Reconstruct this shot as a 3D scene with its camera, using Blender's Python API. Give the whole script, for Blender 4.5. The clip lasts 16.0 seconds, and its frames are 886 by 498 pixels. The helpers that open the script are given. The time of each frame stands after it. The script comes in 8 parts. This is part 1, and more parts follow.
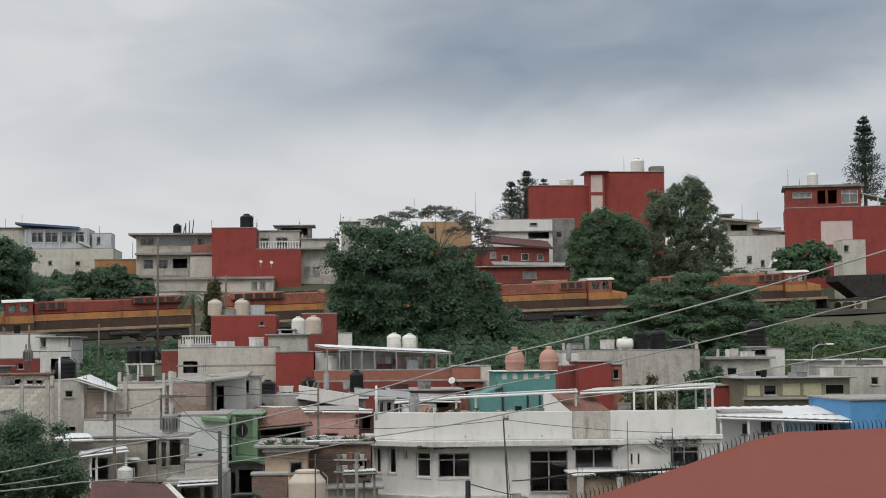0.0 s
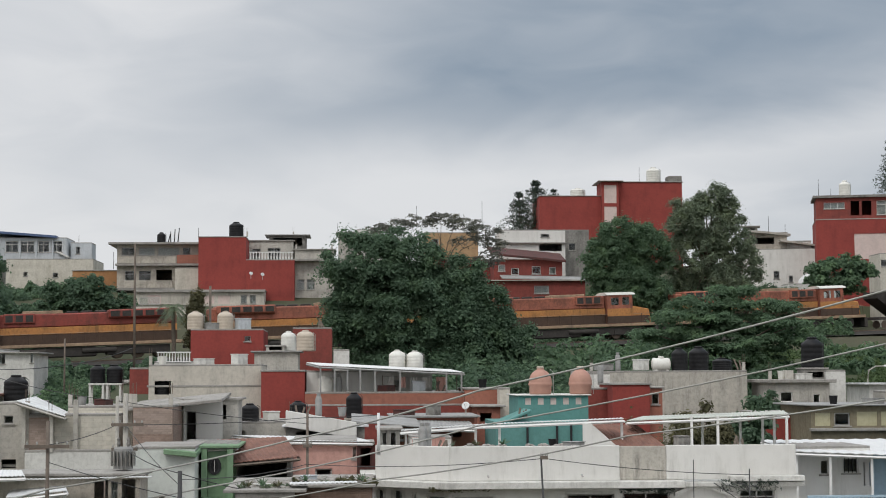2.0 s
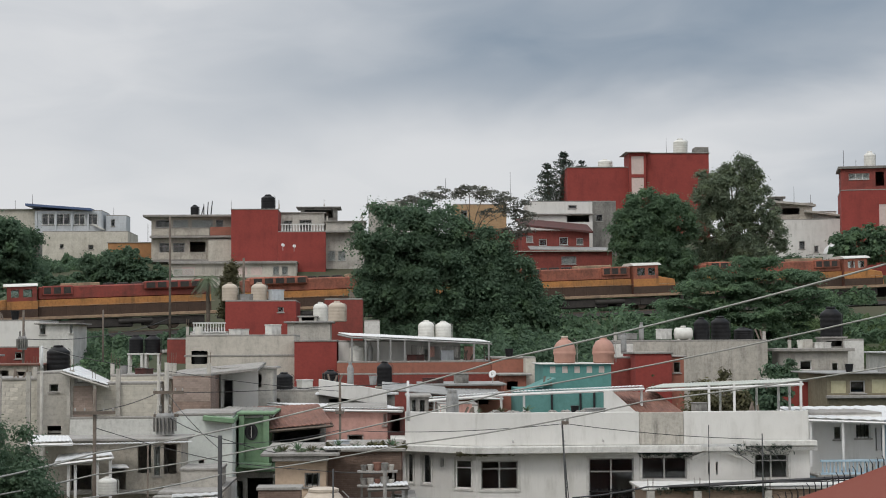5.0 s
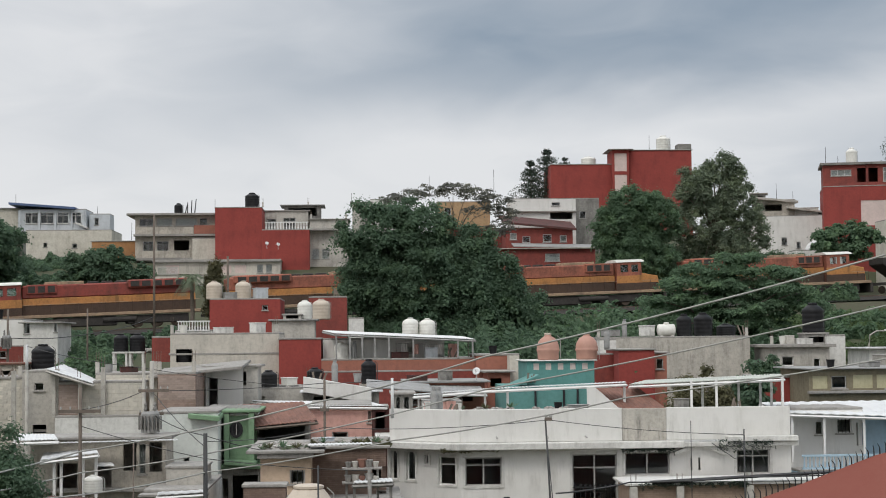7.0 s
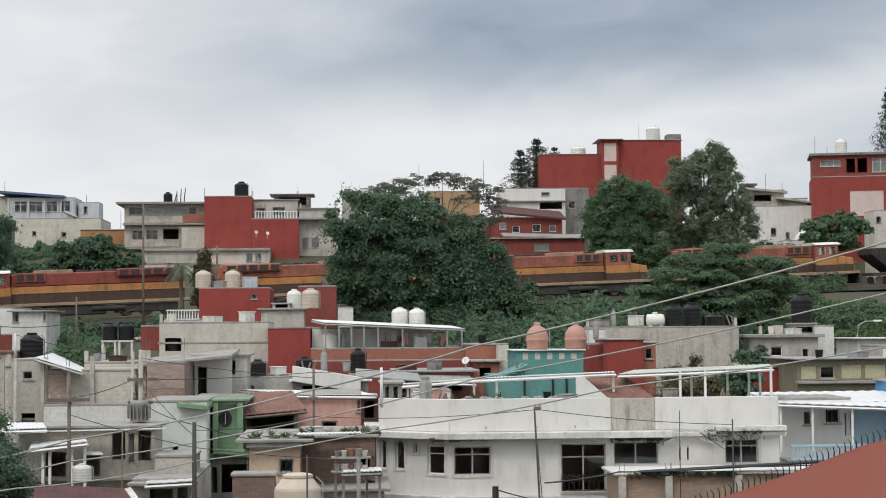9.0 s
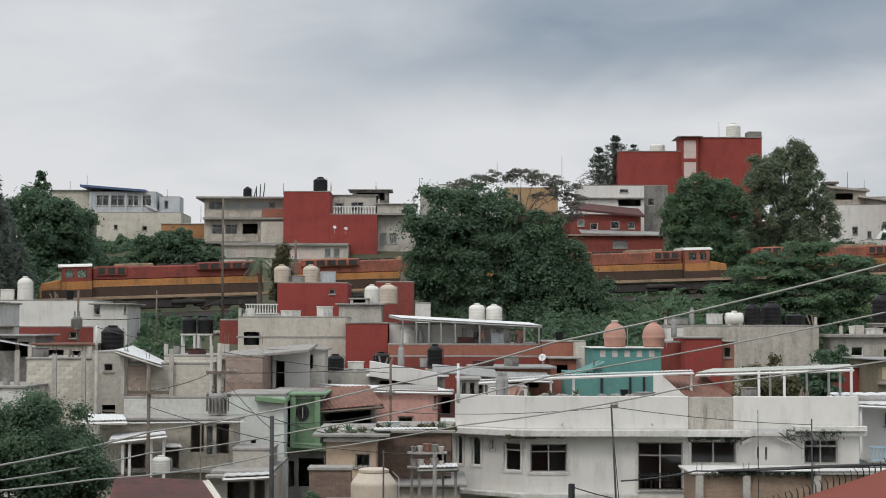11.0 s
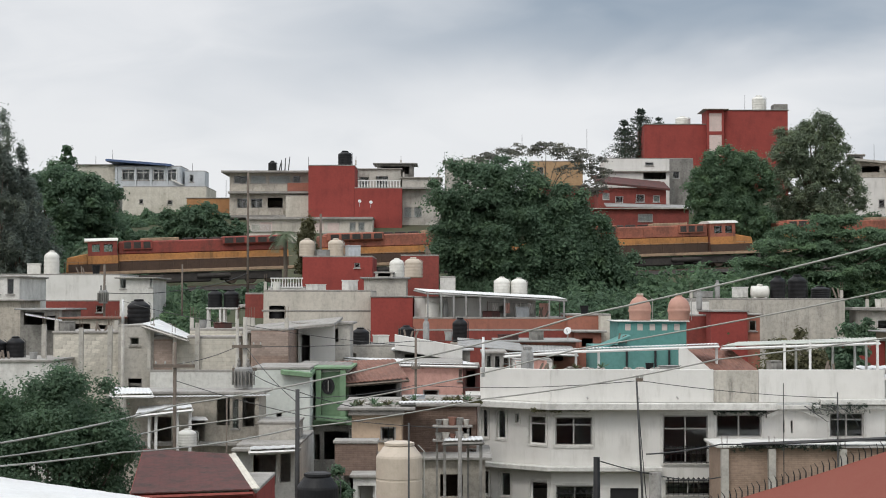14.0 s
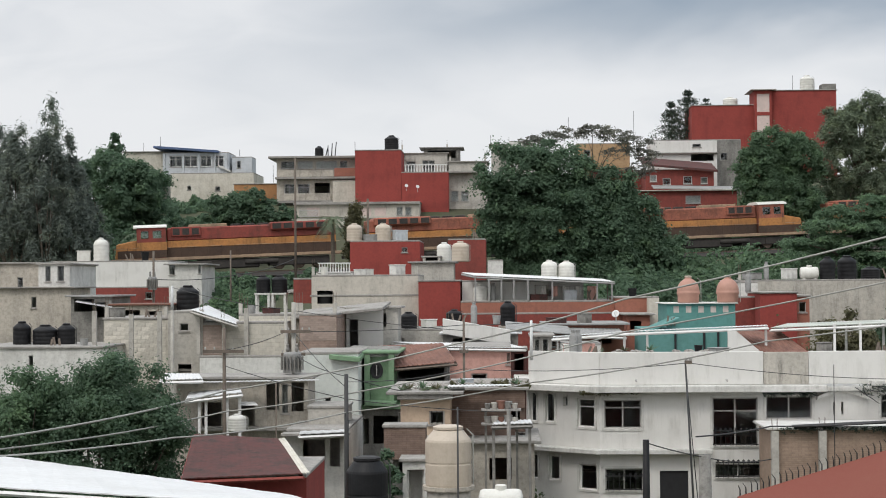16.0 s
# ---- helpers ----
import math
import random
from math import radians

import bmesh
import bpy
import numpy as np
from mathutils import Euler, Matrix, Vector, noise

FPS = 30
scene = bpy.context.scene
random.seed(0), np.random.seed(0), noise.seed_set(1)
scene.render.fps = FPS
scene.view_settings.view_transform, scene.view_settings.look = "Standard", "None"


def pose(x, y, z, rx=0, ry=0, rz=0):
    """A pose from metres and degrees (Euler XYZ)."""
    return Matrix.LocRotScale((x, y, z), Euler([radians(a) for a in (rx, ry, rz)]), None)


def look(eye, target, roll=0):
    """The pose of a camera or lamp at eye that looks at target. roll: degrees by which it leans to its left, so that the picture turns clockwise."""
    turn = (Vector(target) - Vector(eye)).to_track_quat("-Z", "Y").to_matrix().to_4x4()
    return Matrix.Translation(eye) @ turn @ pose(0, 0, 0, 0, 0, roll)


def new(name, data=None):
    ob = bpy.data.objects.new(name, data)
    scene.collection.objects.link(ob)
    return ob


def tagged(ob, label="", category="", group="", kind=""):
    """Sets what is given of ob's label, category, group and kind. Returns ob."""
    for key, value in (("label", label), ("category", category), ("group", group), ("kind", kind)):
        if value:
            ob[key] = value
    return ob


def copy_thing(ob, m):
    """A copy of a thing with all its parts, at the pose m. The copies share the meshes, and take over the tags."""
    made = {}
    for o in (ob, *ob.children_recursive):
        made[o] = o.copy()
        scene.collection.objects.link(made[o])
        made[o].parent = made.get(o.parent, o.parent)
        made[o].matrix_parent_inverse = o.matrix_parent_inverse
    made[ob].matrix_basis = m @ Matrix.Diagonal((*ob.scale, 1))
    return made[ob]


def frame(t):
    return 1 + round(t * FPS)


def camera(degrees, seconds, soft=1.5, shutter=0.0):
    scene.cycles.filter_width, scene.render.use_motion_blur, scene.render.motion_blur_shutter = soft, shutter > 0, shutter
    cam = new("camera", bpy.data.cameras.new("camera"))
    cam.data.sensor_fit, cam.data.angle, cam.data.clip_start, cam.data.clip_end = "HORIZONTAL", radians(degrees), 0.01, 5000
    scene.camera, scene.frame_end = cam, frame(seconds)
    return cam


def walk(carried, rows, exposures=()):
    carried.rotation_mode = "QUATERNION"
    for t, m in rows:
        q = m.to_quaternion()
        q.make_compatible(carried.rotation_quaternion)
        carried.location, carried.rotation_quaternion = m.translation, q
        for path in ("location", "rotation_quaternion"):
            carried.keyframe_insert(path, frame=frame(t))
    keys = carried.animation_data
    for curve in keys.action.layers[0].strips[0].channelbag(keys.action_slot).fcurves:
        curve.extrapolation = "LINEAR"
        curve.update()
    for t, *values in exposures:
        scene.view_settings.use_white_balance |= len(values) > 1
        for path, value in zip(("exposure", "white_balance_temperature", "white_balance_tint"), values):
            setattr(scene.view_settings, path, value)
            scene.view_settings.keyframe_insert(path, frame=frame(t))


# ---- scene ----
cam = camera(29.292, 16.0, soft=1.0)
walk(cam, [
    (0, pose(0, -12.06, 10, 93.562, 0.598, -3.111)),
    (0.5, pose(0, -9.71, 10, 93.742, 0.633, -3.097)),
    (1, pose(0, -2.21, 10, 94.236, 0.319, -3.366)),
    (1.5, pose(0, -2.27, 10, 94.337, 0.301, -3.343)),
    (2, pose(0, 3.28, 10, 94.255, 0.260, -3.216)),
    (2.5, pose(0, 3.12, 10, 92.355, -0.006, -3.013)),
    (3, pose(0, 3.11, 10, 92.362, -0.022, -2.806)),
    (3.5, pose(0, 0.89, 10, 93.007, -0.096, -2.552)),
    (3.7, pose(0, 0.94, 10, 93.249, -0.051, -2.490)),
    (6, pose(0, 0.00, 10, 93.208, 0.618, -2.198)),
    (6.5, pose(0, 0.00, 10, 93.174, 0.570, -2.464)),
    (7, pose(0, 0.00, 10, 93.141, 0.587, -2.721)),
    (7.5, pose(0, 0.00, 10, 93.087, 0.581, -2.982)),
    (8, pose(0, 0.00, 10, 93.004, 0.626, -3.213)),
    (8.2, pose(0, 0.00, 10, 92.930, 0.553, -3.280)),
    (10.3, pose(0, 0.00, 10, 92.687, 0.122, -1.061)),
    (10.5, pose(0, 0.00, 10, 92.660, 0.028, -0.613)),
    (11, pose(0, 0.00, 10, 92.662, -0.100, -0.481)),
    (11.5, pose(0, 0.00, 10, 93.478, -0.208, -0.368)),
    (12, pose(0, 0.00, 10, 92.354, -0.011, -0.210)),
    (12.5, pose(0, 0.00, 10, 91.508, -0.000, 0.000)),
    (13, pose(0, 0.00, 10, 91.530, -0.122, 0.340)),
    (13.5, pose(0, 0.00, 10, 91.736, -0.151, 0.445)),
    (14, pose(0, 0.00, 10, 91.770, -0.040, 0.363)),
    (14.5, pose(0, 0.00, 10, 91.771, 0.088, 0.404)),
    (15, pose(0, 0.00, 10, 91.691, 0.175, 0.857)),
    (15.5, pose(0, 0.00, 10, 91.532, 0.301, 1.494)),
    (16, pose(0, 0.00, 10, 91.232, 0.418, 1.971)),
], exposures=[(0, -0.2), (0.5, -0.2), (1, -0.2), (1.5, -0.1), (2, -0.12), (2.5, 0.15), (3, -0.06), (3.5, -0.18), (6, -0.16), (6.5, -0.08), (7, -0.06), (7.5, -0.08), (8, 0.12), (10.5, -0.06), (11, -0.13), (11.5, -0.33), (12, -0.02), (12.5, 0.03), (13, -0.03), (13.5, -0.08), (14, 0.06), (14.5, 0.05), (15, 0.06), (15.5, 0.05), (16, 0.06)])

# ---- world, sun ----
world = bpy.data.worlds.new("overcast_sky")
scene.world = world
world.use_nodes = True
wn, wl = world.node_tree.nodes, world.node_tree.links
wn.clear()


def wnode(kind, **props):
    n = wn.new(kind)
    for k, v in props.items():
        if k == "op":
            n.operation = v
        else:
            n.inputs[k].default_value = v
    return n


def wmath(op, a, b=None, c=None):
    n = wn.new("ShaderNodeMath")
    n.operation = op
    for i, v in enumerate((a, b, c)):
        if v is None:
            continue
        if isinstance(v, (int, float)):
            n.inputs[i].default_value = v
        else:
            wl.new(v, n.inputs[i])
    return n.outputs[0]


SUN_ELEV, SUN_ROT = radians(52), radians(205)
sky = wn.new("ShaderNodeTexSky")
sky.sky_type = "NISHITA"
sky.sun_disc = False
sky.sun_elevation, sky.sun_rotation = SUN_ELEV, SUN_ROT
coord = wn.new("ShaderNodeTexCoord")
sep = wn.new("ShaderNodeSeparateXYZ")
wl.new(coord.outputs["Generated"], sep.inputs[0])
sx, sy, sz = sep.outputs
# cloud layer: the direction laid out as bearing and height
bearing = wmath("ARCTAN2", sx, sy)
lift = wmath("MAXIMUM", sz, 0.0)
comb = wn.new("ShaderNodeCombineXYZ")
wl.new(wmath("MULTIPLY", bearing, 7.0), comb.inputs[0])
wl.new(wmath("MULTIPLY", lift, 20.0), comb.inputs[1])
warp = wnode("ShaderNodeTexNoise", Scale=0.55, Detail=5.0, Roughness=0.5, Distortion=0.4)
wl.new(comb.outputs[0], warp.inputs["Vector"])
fine = wnode("ShaderNodeTexNoise", Scale=1.6, Detail=6.0, Roughness=0.45, Distortion=0.6)
wl.new(comb.outputs[0], fine.inputs["Vector"])
# two long banks of darker cloud, one above the other, leaning up to the right
wob = wmath("MULTIPLY", wmath("SUBTRACT", warp.outputs["Fac"], 0.5), 0.10)
wob2 = wmath("MULTIPLY", wmath("SUBTRACT", fine.outputs["Fac"], 0.5), 0.045)
lean = wmath("ADD", wmath("MULTIPLY", bearing, 0.09), wmath("MULTIPLY", wmath("MULTIPLY", bearing, bearing), 0.08))
edge = wmath("ADD", wmath("ADD", lean, 0.120), wmath("ADD", wob, wob2))
under = wn.new("ShaderNodeMapRange")
under.interpolation_type = "SMOOTHSTEP"
under.inputs["From Min"].default_value, under.inputs["From Max"].default_value = -0.02, 0.042
wl.new(wmath("SUBTRACT", lift, edge), under.inputs["Value"])
glow = wn.new("ShaderNodeMapRange")
glow.interpolation_type = "SMOOTHSTEP"
glow.inputs["From Min"].default_value, glow.inputs["From Max"].default_value = 0.02, 0.24
glow.inputs["To Min"].default_value, glow.inputs["To Max"].default_value = 1.0, 0.0
wl.new(wmath("ADD", bearing, wmath("MULTIPLY", lift, -1.0)), glow.inputs["Value"])
glow.inputs["From Min"].default_value, glow.inputs["From Max"].default_value = -0.36, -0.06
bank = wmath("MULTIPLY", under.outputs[0], wmath("SUBTRACT", 1.0, wmath("MULTIPLY", glow.outputs[0], 0.9)))
side = wn.new("ShaderNodeMapRange")
side.interpolation_type = "SMOOTHSTEP"
side.inputs["From Min"].default_value, side.inputs["From Max"].default_value = 0.10, 0.34
wl.new(wmath("ADD", bearing, wmath("MULTIPLY", wob, 1.5)), side.inputs["Value"])
low_band = wn.new("ShaderNodeMapRange")
low_band.interpolation_type = "SMOOTHSTEP"
low_band.inputs["From Min"].default_value, low_band.inputs["From Max"].default_value = 0.055, 0.0
wl.new(wmath("ABSOLUTE", wmath("SUBTRACT", wmath("ADD", lift, wob2), 0.105)), low_band.inputs["Value"])
bank = wmath("MAXIMUM", bank, wmath("MULTIPLY", wmath("MULTIPLY", side.outputs[0], low_band.outputs[0]), 0.6))
bank = wmath("ADD", wmath("MULTIPLY", bank, 0.85), wmath("MULTIPLY", wmath("SUBTRACT", fine.outputs["Fac"], 0.5), 0.58))
ramp = wn.new("ShaderNodeValToRGB")
ramp.color_ramp.elements[0].position, ramp.color_ramp.elements[0].color = 0.0, (0.81, 0.82, 0.84, 1)
ramp.color_ramp.elements[1].position, ramp.color_ramp.elements[1].color = 0.95, (0.275, 0.345, 0.43, 1)
wl.new(bank, ramp.inputs[0])
# the overcast dome is brighter towards the zenith
dome = wn.new("ShaderNodeMapRange")
dome.inputs["From Min"].default_value, dome.inputs["From Max"].default_value = 0.25, 0.8
dome.inputs["To Min"].default_value, dome.inputs["To Max"].default_value = 1.0, 2.2
wl.new(sz, dome.inputs["Value"])
cloud_bg = wn.new("ShaderNodeBackground")
wl.new(ramp.outputs[0], cloud_bg.inputs["Color"])
wl.new(dome.outputs[0], cloud_bg.inputs["Strength"])
sky_bg = wn.new("ShaderNodeBackground")
wl.new(sky.outputs[0], sky_bg.inputs["Color"])
sky_bg.inputs["Strength"].default_value = 0.08
mixer = wn.new("ShaderNodeMixShader")
mixer.inputs[0].default_value = 0.93
wl.new(sky_bg.outputs[0], mixer.inputs[1])
wl.new(cloud_bg.outputs[0], mixer.inputs[2])
world_out = wn.new("ShaderNodeOutputWorld")
wl.new(mixer.outputs[0], world_out.inputs[0])

sun_data = bpy.data.lights.new("sun", "SUN")
sun_data.energy, sun_data.angle, sun_data.color = 1.1, radians(14), (1.0, 0.96, 0.9)
sun = new("sun", sun_data)
sun.matrix_world = look((0, 0, 300), (math.sin(SUN_ROT) * -100, math.cos(SUN_ROT) * -100, 300 - 100 * math.tan(SUN_ELEV)))

# ---- materials ----


def mat(name, color, rough=0.85, var=0.25, scale=1.5, fine_scale=25.0, bump=0.15, metal=0.0, streak=0.0, tint=None, island=0.0, spec=0.3):
    """Base colour broken up by stains and grain; streak adds rain marks that run down; tint is the colour of the stains."""
    m = bpy.data.materials.new(name)
    m.use_nodes = True
    nt = m.node_tree
    b = nt.nodes["Principled BSDF"]
    b.inputs["Roughness"].default_value, b.inputs["Metallic"].default_value = rough, metal
    b.inputs["Specular IOR Level"].default_value = spec
    tc = nt.nodes.new("ShaderNodeTexCoord")

    def nz(s, det, vec=None, rgh=0.6):
        n = nt.nodes.new("ShaderNodeTexNoise")
        n.inputs["Scale"].default_value, n.inputs["Detail"].default_value, n.inputs["Roughness"].default_value = s, det, rgh
        nt.links.new(vec or tc.outputs["Object"], n.inputs["Vector"])
        return n.outputs["Fac"]

    def mx(fac, a, c):
        n = nt.nodes.new("ShaderNodeMix")
        n.data_type = "RGBA"
        ins = {s.identifier: s for s in n.inputs}
        for key, v in (("Factor_Float", fac), ("A_Color", a), ("B_Color", c)):
            if isinstance(v, (tuple, float)):
                ins[key].default_value = v
            else:
                nt.links.new(v, ins[key])
        return [s for s in n.outputs if s.identifier == "Result_Color"][0]

    def rng(v, lo, hi, to0=0.0, to1=1.0):
        n = nt.nodes.new("ShaderNodeMapRange")
        for k, q in (("From Min", lo), ("From Max", hi), ("To Min", to0), ("To Max", to1)):
            n.inputs[k].default_value = q
        nt.links.new(v, n.inputs["Value"])
        return n.outputs[0]

    c = (*color, 1.0)
    dark = (*(tint or tuple(q * 0.45 for q in color)), 1.0)
    big = rng(nz(scale, 5), 0.45, 0.75, 0.0, var * 1.6)
    col = mx(big, c, dark)
    light = tuple(min(1.0, q * 1.18 + 0.01) for q in color) + (1.0,)
    col = mx(rng(nz(fine_scale, 3), 0.4, 0.7, 0.0, var), col, light)
    if var >= 0.14:
        col = mx(rng(nz(4.5, 7, rgh=0.78), 0.46, 0.68, 0.0, min(0.55, var * 1.7)), col, dark)
        col = mx(rng(nz(0.33, 4), 0.52, 0.72, 0.0, min(0.5, var * 1.5)), col, dark)
    if streak:
        mp = nt.nodes.new("ShaderNodeMapping")
        mp.inputs["Scale"].default_value = (1.0, 1.0, 0.14)
        nt.links.new(tc.outputs["Object"], mp.inputs["Vector"])
        s = rng(nz(2.2, 6, mp.outputs[0], 0.75), 0.47, 0.7, 0.0, streak)
        patch = rng(nz(0.6, 4), 0.42, 0.62)
        k = nt.nodes.new("ShaderNodeMath")
        k.operation = "MULTIPLY"
        nt.links.new(s, k.inputs[0])
        nt.links.new(patch, k.inputs[1])
        col = mx(k.outputs[0], col, dark)
    if island:
        g = nt.nodes.new("ShaderNodeNewGeometry")
        col = mx(rng(g.outputs["Random Per Island"], 0.0, 1.0, 0.0, island), col, dark)
        col = mx(rng(g.outputs["Random Per Island"], 0.75, 1.0, 0.0, island), col, light)
    nt.links.new(col, b.inputs["Base Color"])
    if bump:
        bp = nt.nodes.new("ShaderNodeBump")
        bp.inputs["Strength"].default_value, bp.inputs["Distance"].default_value = bump, 0.02
        nt.links.new(nz(fine_scale * 0.6, 6), bp.inputs["Height"])
        nt.links.new(bp.outputs[0], b.inputs["Normal"])
    return m


def block_mat(name, color, mortar, bw=0.4, bh=0.2, var=0.25, strength=0.4):
    """Masonry of blocks or bricks, with sunk joints and blocks of uneven tone."""
    m = mat(name, color, 0.92, var, 0.8, 18, 0.1, streak=0.3)
    nt = m.node_tree
    b = nt.nodes["Principled BSDF"]
    old = b.inputs["Base Color"].links[0].from_socket
    tc = nt.nodes.new("ShaderNodeTexCoord")
    sp = nt.nodes.new("ShaderNodeSeparateXYZ")
    cb = nt.nodes.new("ShaderNodeCombineXYZ")
    ad = nt.nodes.new("ShaderNodeMath")
    nt.links.new(tc.outputs["Object"], sp.inputs[0])
    nt.links.new(sp.outputs[0], ad.inputs[0])
    nt.links.new(sp.outputs[1], ad.inputs[1])
    nt.links.new(ad.outputs[0], cb.inputs[0])
    nt.links.new(sp.outputs[2], cb.inputs[1])
    br = nt.nodes.new("ShaderNodeTexBrick")
    br.inputs["Scale"].default_value = 1.0
    br.inputs["Brick Width"].default_value, br.inputs["Row Height"].default_value = bw, bh
    br.inputs["Mortar Size"].default_value, br.inputs["Mortar Smooth"].default_value = 0.012, 0.2
    br.inputs["Mortar"].default_value = (*mortar, 1)
    br.inputs["Color1"].default_value = (1, 1, 1, 1)
    br.inputs["Color2"].default_value = (0.72, 0.72, 0.72, 1)
    nt.links.new(cb.outputs[0], br.inputs["Vector"])
    mu = nt.nodes.new("ShaderNodeMix")
    mu.data_type, mu.blend_type = "RGBA", "MULTIPLY"
    ins = {s.identifier: s for s in mu.inputs}
    ins["Factor_Float"].default_value = strength
    nt.links.new(old, ins["A_Color"])
    nt.links.new(br.outputs["Color"], ins["B_Color"])
    nt.links.new([s for s in mu.outputs if s.identifier == "Result_Color"][0], b.inputs["Base Color"])
    bp = nt.nodes.new("ShaderNodeBump")
    bp.inputs["Strength"].default_value, bp.inputs["Distance"].default_value, bp.invert = 0.5, 0.02, True
    nt.links.new(br.outputs["Fac"], bp.inputs["Height"])
    nt.links.new(bp.outputs[0], b.inputs["Normal"])
    return m


